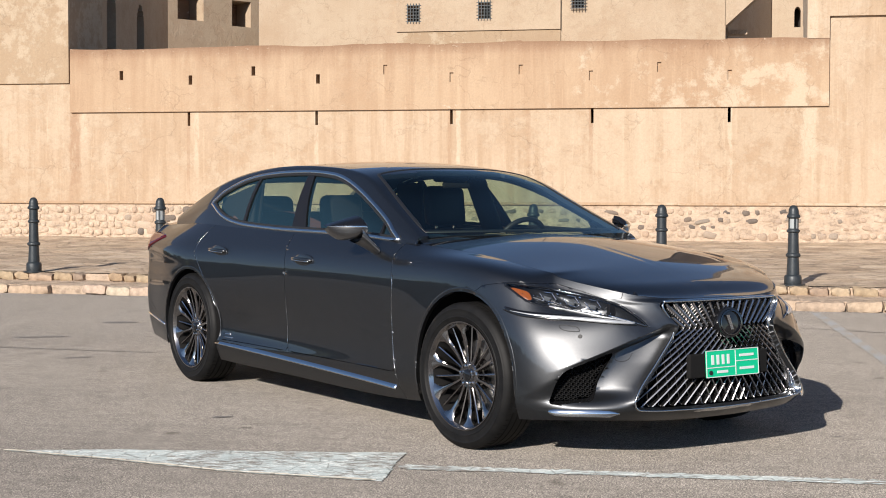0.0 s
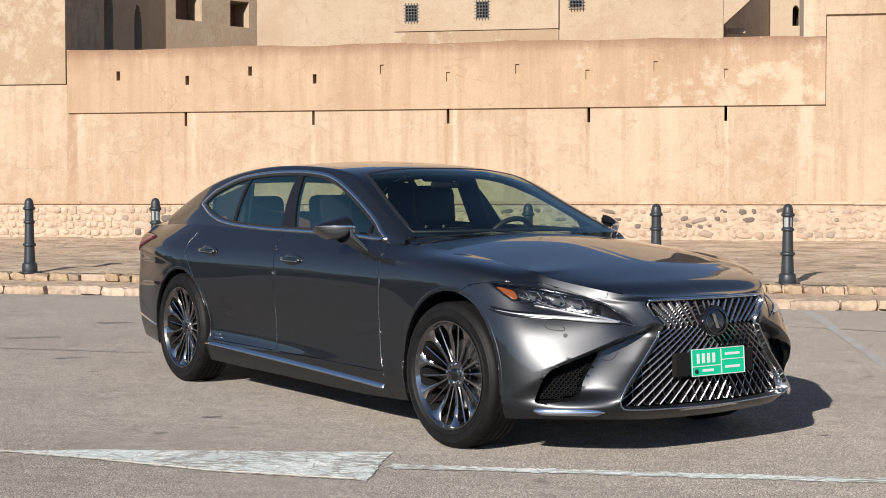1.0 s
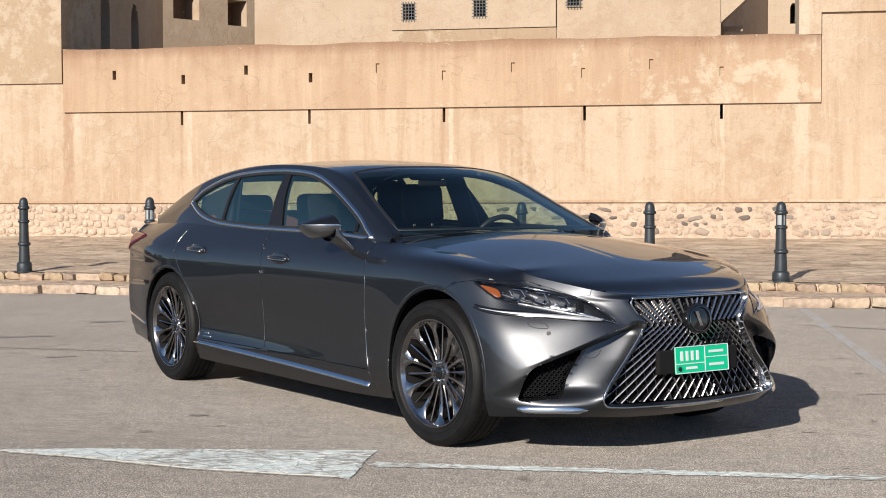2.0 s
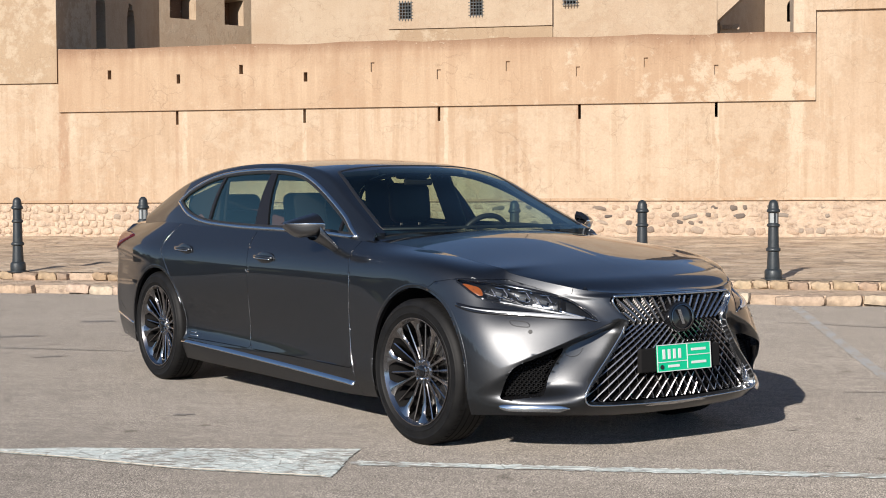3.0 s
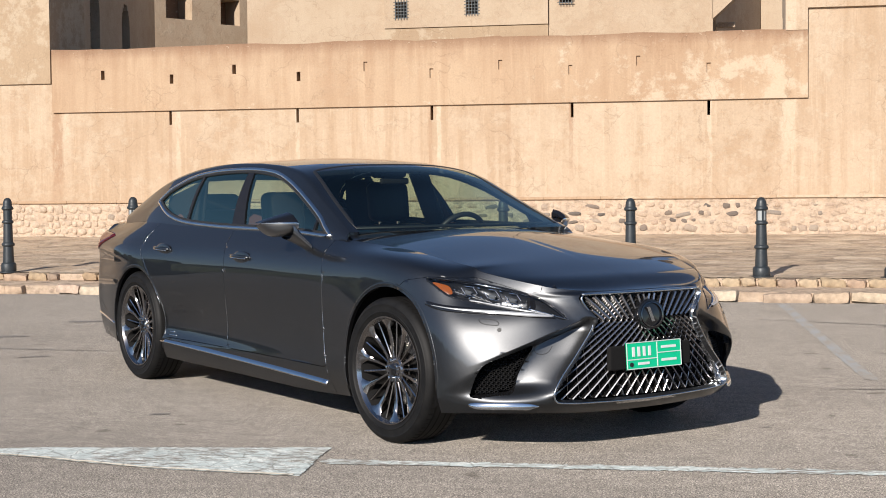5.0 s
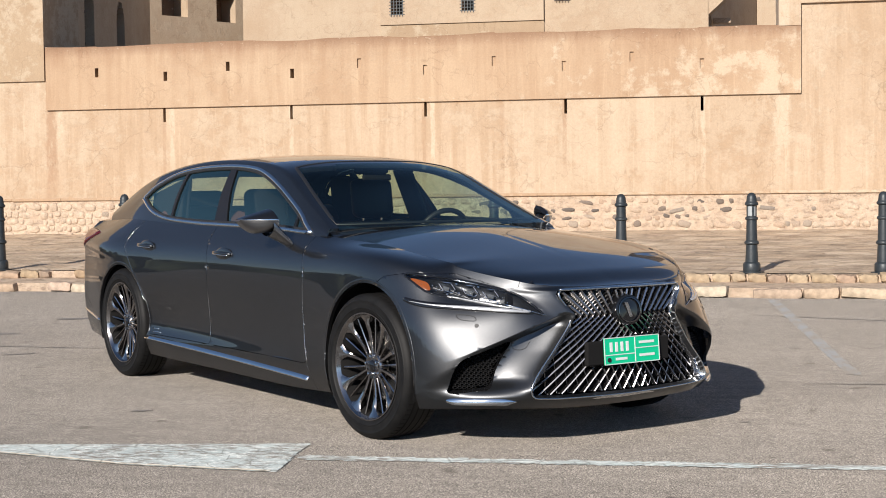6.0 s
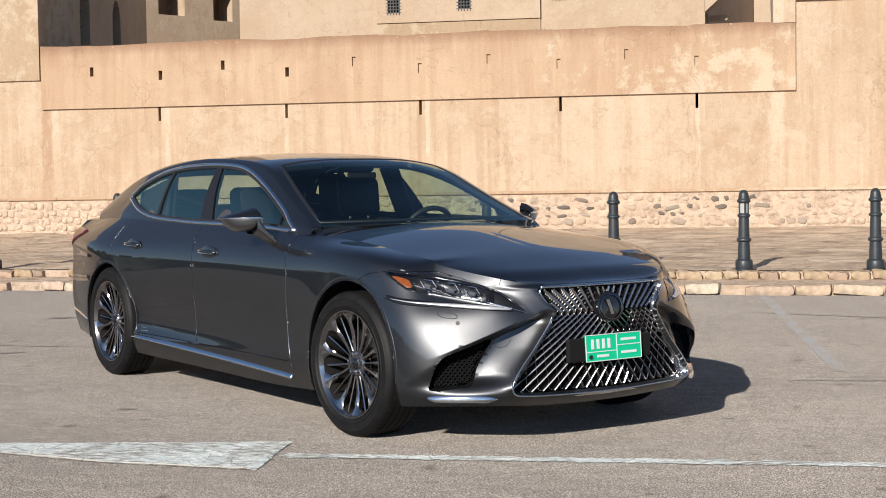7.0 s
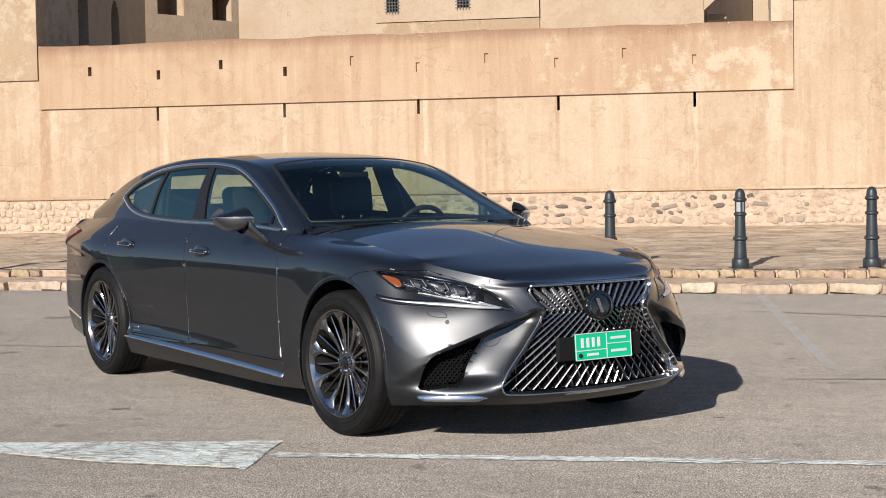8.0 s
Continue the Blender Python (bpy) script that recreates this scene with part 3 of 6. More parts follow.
# ---- fort: rubble plinth, plastered wall, parapet with small openings ----
def wall_with_holes(x0, x1, z0, z1, y0, y1, holes, top=None):
    """A wall slab from y0 (front) to y1 with rectangular holes (x, z, width, height) right through it. top(x): its uneven upper edge."""
    xs = sorted({x0, x1, *[h[0] - h[2] / 2 for h in holes], *[h[0] + h[2] / 2 for h in holes], *np.arange(x0, x1, 0.5).tolist()})
    zs = sorted({z0, z1, *[h[1] - h[3] / 2 for h in holes], *[h[1] + h[3] / 2 for h in holes]})
    xs, zs = sorted({round(v, 4) for v in xs}), sorted({round(v, 4) for v in zs})
    z1 = round(z1, 4)
    bm = bmesh.new()
    cache = {}

    def vert(x, y, z):
        key = (round(x, 5), round(y, 5), round(z, 5))
        if key not in cache:
            zz = z + (top(x) if top and z == z1 else 0)
            cache[key] = bm.verts.new((x, y, zz))
        return cache[key]

    def solid(i, k):
        if not (0 <= i < len(xs) - 1 and 0 <= k < len(zs) - 1):
            return False
        cx, cz = (xs[i] + xs[i + 1]) / 2, (zs[k] + zs[k + 1]) / 2
        return not any(abs(cx - h[0]) < h[2] / 2 and abs(cz - h[1]) < h[3] / 2 for h in holes)

    for i in range(len(xs) - 1):
        for k in range(len(zs) - 1):
            if not solid(i, k):
                continue
            a, b2, c2, d = xs[i], xs[i + 1], zs[k], zs[k + 1]
            bm.faces.new((vert(a, y0, c2), vert(b2, y0, c2), vert(b2, y0, d), vert(a, y0, d)))
            bm.faces.new((vert(b2, y1, c2), vert(a, y1, c2), vert(a, y1, d), vert(b2, y1, d)))
            for di, dk, q in ((-1, 0, ((a, c2), (a, d))), (1, 0, ((b2, d), (b2, c2))), (0, -1, ((b2, c2), (a, c2))), (0, 1, ((a, d), (b2, d)))):
                if not solid(i + di, k + dk):
                    (px, pz), (qx, qz) = q
                    bm.faces.new((vert(px, y0, pz), vert(px, y1, pz), vert(qx, y1, qz), vert(qx, y0, qz)))
    bmesh.ops.recalc_face_normals(bm, faces=bm.faces)
    return bm


def structure(name, bm, material, label, category):
    return tagged(new(name, mesh_of(bm, name, material, smooth=False)), label, category, kind="structure")


V = 16.95
rs = random.Random(12)
crumble = {}


def crest(x):
    k = round(x * 2)
    if k not in crumble:
        crumble[k] = 0.035 * noise.noise((x * 0.8, 3.1, 0)) + rs.uniform(-0.012, 0.012)
    return crumble[k]


lower_slots = [(x, 2.62, 0.05, 0.26) for x in (-7.94, -5.50, -3.01, -0.50, 1.86)]
upper_slots = [(x, z, 0.07, 0.17) for x, z in zip((-9.24, -7.89, -6.68, -5.46, -4.21, -3.00, -1.76, -0.52, 0.66, 1.86), (3.43, 3.33, 3.48, 3.32, 3.47, 3.32, 3.44, 3.32, 3.45, 3.30))]
structure("fort_wall", wall_with_holes(-10.28, 3.53, 1.09, 2.75, V, V + 0.5, lower_slots), PLASTER, "tall sunlit ochre plaster fort wall with drain slots", "fort wall")
structure("fort_parapet", wall_with_holes(-10.26, 3.52, 2.752, 3.925, V - 0.05, V + 0.42, upper_slots, crest), PLASTER_UP, "stained ochre plaster parapet with small square loopholes", "fort wall")
for x, z, w, h in upper_slots[4:]:
    structure("loophole_back", box(x - w, x + w, V - 0.012, V + 0.10, z - h, z + h), PLASTER_UP, "plastered-up back of a loophole", "fort wall")
# added sheet, coloured as the shade behind the open loopholes
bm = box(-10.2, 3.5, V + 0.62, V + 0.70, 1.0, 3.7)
structure("wall_core", bm, OPENING_SHADE, "near-black sheet in place of the shade behind the loopholes", "fort wall")
structure("bastion_west", wall_with_holes(-26, -10.28, 1.09, 3.30, V, V + 1.5, []), PLASTER, "ochre plaster bastion, lower part", "fort wall")
structure("bastion_west_upper", wall_with_holes(-26, -10.29, 3.302, 9.5, V - 0.045, V + 1.5, []), PLASTER_SIDE, "blotched ochre plaster bastion above a thin ledge", "fort wall")
structure("bastion_east", wall_with_holes(3.53, 26, 1.09, 4.27, V, V + 1.5, []), PLASTER, "ochre plaster bastion, lower part", "fort wall")
structure("bastion_east_upper", wall_with_holes(3.15, 26, 4.272, 9.5, V - 0.065, V + 1.4, []), PLASTER, "pale ochre plaster bastion above a thin ledge", "fort wall")
structure("bastion_pier", wall_with_holes(3.15, 3.52, 3.90, 4.272, V - 0.065, V + 1.2, []), PLASTER, "pale plaster pier of the bastion", "fort wall")

# rubble plinth: mortar core with field stones set in it
plinth = thing("rubble_plinth", "rubble stone plinth in pale mortar under the fort wall", "stone wall", kind="structure", at=pose(0, V - 0.10, 0))
bm = box(-26, 26, 0, 0.6, 0.2, 1.075)
for v in bm.verts:
    if v.co.z > 1 and v.co.y < 0.1:
        v.co.y += 0.05
    if v.co.y < 0.2:
        v.co.y += 0.014
part("mortar_core", bm, MORTAR, plinth, smooth=False)
lip = bmesh.new()
for i in range(52):
    x = -26 + i
    box_into(lip, x, x + 1.0, 0.020 + rs.uniform(-0.003, 0.003), 0.2, 1.050 + rs.uniform(-0.004, 0.004), 1.10, 0.008, 1)
part("plaster_edge", lip, PLASTER_UP, plinth, "ragged lower edge of the plaster", smooth=False)


def pebble(r, material=None):
    """Broken field stone: angular outline, a dull worn face."""
    bm = bmesh.new()
    bmesh.ops.create_icosphere(bm, subdivisions=2, radius=0.5)
    turn = r.uniform(0, 9)
    corners = [r.uniform(0.80, 1.10) for _ in range(7)]
    for v in bm.verts:
        a = (math.atan2(v.co.z, v.co.x) / (2 * math.pi) * 7) % 7
        i, f = int(a) % 7, a % 1
        k = corners[i] * (1 - f) + corners[(i + 1) % 7] * f
        x, z = (math.copysign(abs(c / 0.5) ** 0.62 * 0.5, c) * k for c in (v.co.x, v.co.z))
        y = max(-0.34, v.co.y) + 0.16 * noise.noise(v.co * 4.5 + Vector((turn, 0, 0)))
        v.co = Vector((x + 0.08 * noise.noise(v.co * 5 + Vector((0, turn, 0))), y, z + 0.08 * noise.noise(v.co * 5 + Vector((0, 0, turn)))))
    return mesh_of(bm, "field_stone", material or RUBBLE)


stones = [pebble(rs) for _ in range(16)]
dark_stones = [pebble(rs, DARKSTONE) for _ in range(5)]
far_verts, far_faces = [], []
count = 0
for row, (z0, hgt) in enumerate(((0.37, 0.12), (0.485, 0.13), (0.615, 0.13), (0.745, 0.135), (0.88, 0.15))):
    x = -14.0
    while x < 7.0:
        packed = x < -3.0 or row == 1
        w = rs.choice((0.09, 0.13, 0.16, 0.20, 0.27)) * rs.uniform(0.85, 1.15)
        at_z = z0 + rs.uniform(-0.02, 0.02) + hgt / 2 - 0.02
        tall = min(hgt * rs.uniform(0.85, 1.15), w * 1.2) if packed else hgt * rs.uniform(0.45, 0.8)
        size = (w * 1.06, 0.12, tall)
        turn = Euler((rs.uniform(-0.2, 0.2), rs.uniform(-0.25, 0.25), rs.uniform(-0.2, 0.2)))
        if rs.random() < (0.97 if packed else 0.85):
            # the worn face stands out of the mortar by a few millimetres to three centimetres
            proud = rs.uniform(0.010, 0.030) if packed else rs.uniform(0.002, 0.014)
            where = Matrix.LocRotScale((x + w / 2, 0.05 * (at_z - 0.2) / 0.875 + 0.055 - proud, at_z), turn, size)
            kind = rs.choice(dark_stones if rs.random() < (0.30 if x > -2.6 and row > 1 and x < 3.2 else 0.14 if x < -7 else 0.05) and count < 300 else stones)
            if -9.2 < x < 4.2 and count < 300 and row > 0:
                ob = new("field_stone", kind)
                ob.parent = plinth
                ob.matrix_basis = where
                count += 1
            else:
                start = len(far_verts)
                far_verts += [tuple(where @ v.co) for v in kind.vertices]
                far_faces += [tuple(start + i for i in f.vertices) for f in kind.polygons]
        x += w * (1.0 if packed else 1.25) + rs.uniform(-0.01, 0.012)
far_mesh = bpy.data.meshes.new("far_field_stones")
far_mesh.from_pydata(far_verts, [], far_faces)
far_mesh.materials.append(RUBBLE)
far_mesh.shade_smooth()
far_stones = new("far_field_stones", far_mesh)
far_stones.parent = plinth
tagged(far_stones, kind="stuff")

# unseen terrace behind the parapet, dark to cut bounce light, and the keep above it
m, n, l, b = shader("low_bounce_brown", (0.2, 0.14, 0.09), 0.95)
l.new(ramp(n, l, noise_tex(n, l, 2.5, 6, 0.7), [(0.3, (0.15, 0.105, 0.07)), (0.7, (0.24, 0.175, 0.12))]), b.inputs["Base Color"])
structure("terrace", box(-26, 26, V + 0.75, 60, 0.1, 3.55), m, "unseen terrace behind the parapet, dark brown to cut bounce light", "terrace")
W = 33.0
KEEP_TOP = 12.0


def grille_window(x, z, w, h, y, parent):
    """Deep square window with an iron grille that stands a little proud."""
    bm = bmesh.new()
    t = 0.02
    for i in range(5):
        xx = x - w / 2 + w * i / 4
        box_into(bm, xx - t / 2, xx + t / 2, y - 0.10, y - 0.08, z - h / 2 - 0.06, z + h / 2 + 0.06)
    for i in range(6):
        zz = z - h / 2 + h * i / 5
        box_into(bm, x - w / 2 - 0.06, x + w / 2 + 0.06, y - 0.08, y - 0.06, zz - t / 2, zz + t / 2)
    return part("window_grille", bm, IRON, parent, "black iron window bars", smooth=False)


def upright_wall(p, q, z0, z1, thick, holes=()):
    """Wall from p to q in plan with holes (along, z, width, height)."""
    d = Vector((q[0] - p[0], q[1] - p[1]))
    bm = wall_with_holes(0, d.length, z0, z1, 0, thick, list(holes))
    bmesh.ops.transform(bm, matrix=pose(p[0], p[1], 0, 0, 0, math.degrees(math.atan2(d.y, d.x))), verts=bm.verts)
    return bm


keep = thing("keep_wall", "sunlit ochre plaster keep behind the parapet with barred windows", "fort wall", kind="structure", at=pose(0, 0, 0))
part("plain_wall", wall_with_holes(-11.75, -7.57, 3.4, KEEP_TOP, W, W + 0.8, []), PLASTER_FAR, keep, smooth=False)
wins = [(-7.05, 6.45, 0.34, 0.46), (-4.97, 6.50, 0.34, 0.46)]
part("window_wall", wall_with_holes(-7.555, -2.78, 5.93, KEEP_TOP, W - 0.12, W + 0.8, wins), PLASTER_FAR, keep, smooth=False)
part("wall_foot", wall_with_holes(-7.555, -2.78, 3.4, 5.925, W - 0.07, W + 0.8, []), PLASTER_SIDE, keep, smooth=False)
third = (-2.28, 6.74, 0.34, 0.46)
part("window_wall", wall_with_holes(-2.77, 1.83, 3.4, KEEP_TOP, W - 0.02, W + 0.8, [third]), PLASTER_FAR, keep, smooth=False)
for x, z, w, h in (*wins, third):
    grille_window(x, z, w, h, W - 0.05, keep)
    part("window_dark", box(x - w, x + w, W + 0.82, W + 0.9, z - h, z + h), OPENING_SHADE, keep, smooth=False)
# slanting end of the keep over a deep recess
bm = bmesh.new()
prof = [(1.82, 5.93), (2.62, 6.66), (3.1, 7.1), (1.82, 7.1)]
front = [bm.verts.new((x, W - 0.02, z)) for x, z in prof]
back = [bm.verts.new((x, W + 0.8, z)) for x, z in prof]
bm.faces.new(front)
bm.faces.new(back[::-1])
for i in range(4):
    bm.faces.new((front[i], back[i], back[(i + 1) % 4], front[(i + 1) % 4]))
bmesh.ops.recalc_face_normals(bm, faces=bm.faces)
part("raking_wall", bm, PLASTER_FAR, keep, smooth=False)
part("recess_side", box(1.82, 1.9, W + 0.8, W + 6, 3.4, KEEP_TOP), PLASTER_FAR, keep, smooth=False)
part("recess_back", wall_with_holes(3.28, 9.0, 3.4, KEEP_TOP, W + 5.5, W + 6, [(4.06, 6.70, 0.20, 0.46)] + [(4.06, 6.945 + 0.03 * i, 0.20 * math.sqrt(1 - ((i + 0.5) / 6) ** 2), 0.03) for i in range(6)]), PLASTER_FAR, keep, smooth=False)
part("recess_flank", upright_wall((1.9, 34.0), (3.28, 38.6), 3.4, KEEP_TOP, 0.5), PLASTER_FAR, keep, smooth=False)
part("recess_shade_sheet", box(3.8, 4.8, W + 6.1, W + 6.2, 6, 8), OPENING_SHADE, keep, smooth=False)
bm = box(1.95, 2.45, W + 0.9, W + 1.1, 5.78, 5.93, 0.02, 1)
part("stone_trough", bm, PLASTER, keep, "pale stone spout", smooth=False)


# tower at the west: one face turned from the sun, one in grazing light
tower = thing("west_tower", "ochre plaster tower, one side in deep shade with narrow windows", "fort tower", kind="structure", at=pose(0, 0, 0))
arched = []
for mid, wide, foot, head in ((7.30, 0.95, 3.6, 5.15), (3.93, 0.95, 3.6, 5.15)):
    arched.append((mid, (foot + head) / 2, wide, head - foot))
    for step in range(5):
        k = math.sqrt(1 - ((step + 0.5) / 5) ** 2)
        arched.append((mid, head + 0.11 * (step + 0.5), wide * k, 0.11))
part("shaded_wall", upright_wall((-12.65, 28.0), (-10.42, 17.45), 3.4, 6.5, -0.5, arched), PLASTER_FAR, tower, smooth=False)
part("shaded_wall_dark", upright_wall((-13.25, 28.0), (-11.02, 17.45), 3.4, 6.3, -0.1), OPENING_SHADE, tower, smooth=False)
for along in (7.30, 3.93):
    d = Vector((2.23, -10.55)).normalized()
    c = Vector((-12.65, 28.0)) + d * along
    bm = bmesh.new()
    for z in (4.4, 4.75, 5.1):
        box_into(bm, -0.475, 0.475, -0.03, 0.03, z, z + 0.07)
    box_into(bm, -0.03, 0.03, -0.03, 0.03, 3.6, 5.6)
    bmesh.ops.transform(bm, matrix=pose(c.x - 0.22, c.y - 0.05, 0, 0, 0, math.degrees(math.atan2(d.y, d.x))), verts=bm.verts)
    part("window_bars", bm, WOOD, tower, smooth=False)
part("niche_wall", upright_wall((-15.14, 31.6), (-12.42, 35.08), 3.4, KEEP_TOP, 0.8, [(1.96, 6.93, 0.90, 0.99), (3.77, 6.76, 0.69, 0.785)]), PLASTER_FAR, tower, smooth=False)
part("niche_back", upright_wall((-15.79, 32.11), (-13.07, 35.59), 3.4, KEEP_TOP, 0.2), PLASTER_UP, tower, smooth=False)
d = Vector((2.72, 3.48)).normalized()
bm = box(1.51, 1.89, 0.70, 0.79, 6.43, 7.45)
bmesh.ops.transform(bm, matrix=pose(-15.14, 31.6, 0, 0, 0, math.degrees(math.atan2(d.y, d.x))), verts=bm.verts)
part("niche_window", bm, OPENING_SHADE, tower, "near-black box in place of the shaded window in the splayed niche", smooth=False)

# ---- bollards on the pavement ----
def bollard(lantern):
    """Cast iron bollard: flanged plate, collar, tapered shaft with rings, domed cap; some with a light window."""
    top = thing("bollard", "dark green-black cast iron bollard with a light window under its cap" if lantern else "dark green-black cast iron bollard with rings and domed cap", "bollard", "bollards along the kerb")
    k = 0.68      # slender castings

    def turned(name, prof, material=IRON, label=""):
        return part(name, lathe([(r * k, h) for r, h in prof], steps=28), material, top, label)

    turned("base_plate", [(0.0, 0.0), (0.2, 0.0), (0.2, 0.016), (0.0, 0.02)])
    turned("collar", [(0.0, 0.016), (0.138, 0.016), (0.142, 0.03), (0.142, 0.105), (0.13, 0.122), (0.112, 0.13), (0.1, 0.132)])
    shaft = [(0.106, 0.128), (0.094, 0.32), (0.092, 0.335), (0.118, 0.348), (0.121, 0.362), (0.116, 0.376), (0.092, 0.39), (0.084, 0.62), (0.083, 0.628), (0.104, 0.64), (0.107, 0.652), (0.102, 0.664), (0.082, 0.675)]
    turned("shaft", shaft + ([(0.08, 0.682)] if lantern else [(0.08, 0.80)]))
    if lantern:
        turned("light_window", [(0.068, 0.68), (0.068, 0.805)], LAMP_PANE, "frosted white pane")
        bars = bmesh.new()
        for i in range(4):
            box_into(bars, -0.009, 0.009, 0.040, 0.056, 0.676, 0.806, m=pose(0, 0, 0, 0, 0, 90 * i + 8))
        part("window_posts", bars, IRON, top, smooth=False)
    cap = [(0.08, 0.80), (0.108, 0.812), (0.112, 0.826), (0.104, 0.84), (0.088, 0.852), (0.085, 0.875), (0.078, 0.91), (0.062, 0.938), (0.036, 0.955), (0.0, 0.96)]
    turned("cap", cap)
    return top


plain, lit = bollard(False), bollard(True)
SPOTS = [(-6.92, 8.62, 0), (-5.16, 8.5, 1), (-0.43, 8.19, 0), (1.06, 8.07, 0), (2.52, 7.95, 1), (3.93, 7.85, 0)]
plain.matrix_basis = pose(SPOTS[0][0], SPOTS[0][1], 0.235)
lit.matrix_basis = pose(SPOTS[1][0], SPOTS[1][1], 0.235)
for x, y, k in SPOTS[2:]:
    copy_thing(lit if k else plain, pose(x, y, 0.235, 0, 0, 7) @ Matrix.Diagonal((1.0, 1.0, 0.935, 1.0)))

# ---- far behind the camera: low dark tree belt, seen only in the paintwork ----
bm = bmesh.new()
rt = random.Random(9)
for i in range(150):
    a = radians(140 + i * 1.25)
    d = 85 + rt.uniform(-5, 5)
    h = 4.4 + 3.2 * noise.noise((i * 0.11, 0, 0)) + 4.4 * noise.noise((i * 0.31, 5, 0)) + rt.uniform(-0.7, 0.9)
    for k in range(5):
        bmesh.ops.create_icosphere(bm, subdivisions=1, radius=rt.uniform(1.1, 2.0), matrix=Matrix.Translation((d * math.cos(a) + rt.uniform(-1.5, 1.5), d * math.sin(a) + rt.uniform(-1.5, 1.5), max(0.6, h * (0.2 + 0.2 * k)))))
for q in bm.verts:
    q.co += Vector((rt.uniform(-0.25, 0.25), rt.uniform(-0.25, 0.25), rt.uniform(-0.25, 0.25)))
m, n, l, b = shader("foliage", (0.045, 0.06, 0.025), 0.9)
l.new(ramp(n, l, noise_tex(n, l, 1.5, 5), [(0.3, (0.03, 0.04, 0.018)), (0.7, (0.07, 0.085, 0.035))]), b.inputs["Base Color"])
tagged(new("tree_belt", mesh_of(bm, "tree_belt", m)), "low belt of dark green trees across the car park", "trees", kind="stuff")

# ---- the car: x ahead, y to its left, origin on the ground between the wheels ----
from mathutils.bvhtree import BVHTree

HEADING = -44.654
car = thing("sedan_car", "dark grey metallic luxury sedan with chrome trim, parked on the asphalt", "car", at=pose(0, 0, 0, 0, 0, HEADING))

# plan outline of the body at its fullest, from the middle of the tail round the side to the middle of the nose
PLAN_X = [-2.74, -2.68, -2.48, -2.30, -1.95, -1.56, -1.10, -0.50, 0.10, 0.70, 1.15, 1.56, 1.90, 2.132, 2.368, 2.448, 2.47]
PLAN_H = [0.0, 0.45, 0.80, 0.875, 0.925, 0.938, 0.918, 0.902, 0.900, 0.908, 0.925, 0.942, 0.925, 0.858, 0.605, 0.32, 0.0]
# levels from the sill up to the shoulder: inset from that outline, and height, along the same stations
LEVELS = [
    ([.08, .07, .05, .04, .035, .03, .035, .035, .035, .035, .035, .03, .03, .035, .035, .065, .075],
     [.26, .26, .25, .24, .22, .20, .178, .170, .166, .166, .185, .20, .195, .205, .21, .195, .19]),
    ([.03, .025, .02, .012, .008, .005, .004, .004, .004, .004, .004, .004, .004, -.004, -.026, -.006, .0],
     [.36, .36, .35, .34, .32, .31, .29, .29, .29, .29, .29, .31, .31, .30, .30, .28, .28]),
    ([.0, .0, .0, .0, .0, .0, .028, .025, .016, .008, .004, .0, .0, -.010, -.012, .0, .004],
     [.50, .50, .49, .48, .47, .44, .405, .40, .40, .41, .44, .46, .45, .44, .43, .42, .42]),
    ([.01, .005, .0, .0, .0, .0, .006, .010, .010, .008, .004, .0, .0, .018, .018, .0, .0],
     [.66, .66, .65, .64, .63, .62, .62, .62, .62, .62, .62, .61, .60, .58, .56, .55, .55]),
    ([.02, .015, .008, .008, .008, .008, .008, .007, .007, .008, .011, .016, .032, .080, .052, .016, .01],
     [.80, .80, .80, .79, .78, .77, .77, .77, .77, .77, .76, .76, .73, .69, .665, .645, .645]),
    ([.03, .025, .02, .022, .030, .036, .034, .032, .032, .036, .046, .060, .096, .180, .110, .043, .03],
     [.94, .94, .925, .915, .905, .90, .90, .90, .90, .900, .905, .901, .848, .780, .738, .71, .71]),
    ([.045, .05, .10, .15, .165, .155, .130, .112, .110, .125, .185, .240, .246, .240, .132, .060, .045],
     [1.045, 1.04, 1.025, 1.03, 1.045, 1.05, 1.035, 1.022, 1.015, 1.003, .974, .936, .889, .860, .805, .770, .768]),
]


def around(u):
    """Plan outline and its outward normal at station values u."""
    n = len(PLAN_X)
    ts = np.arange(-3, n + 3)
    xs = np.array(PLAN_X[3:0:-1] + PLAN_X + PLAN_X[-2:-5:-1])
    hs = np.array([-v for v in PLAN_H[3:0:-1]] + PLAN_H + [-v for v in PLAN_H[-2:-5:-1]])
    f = lambda q: np.stack([spline(ts, xs, q), spline(ts, hs, q)], 1)
    p, d = f(u), f(u + 0.01) - f(u - 0.01)
    nrm = np.stack([-d[:, 1], d[:, 0]], 1)
    nrm /= np.linalg.norm(nrm, axis=1)[:, None]
    return p, nrm


def mirrored(vals, u):
    n = len(vals)
    return spline(np.arange(-3, n + 3), np.array(vals[3:0:-1] + vals + vals[-2:-5:-1]), u)


def level_line(k, u):
    (p, nrm), d, z = around(u), mirrored(LEVELS[k][0], u), mirrored(LEVELS[k][1], u)
    q = p - nrm * d[:, None]
    return np.stack([q[:, 0], q[:, 1], z], 1)


STEPS = 18
u = np.linspace(0, 16, 16 * STEPS + 1)
lines = np.stack([level_line(k, u) for k in range(7)])          # level, station, xyz
lines[:, 0, 1] = lines[:, -1, 1] = 0
v = np.linspace(0, 6, 85)
side = spline(np.arange(7), lines, v)                           # fine levels
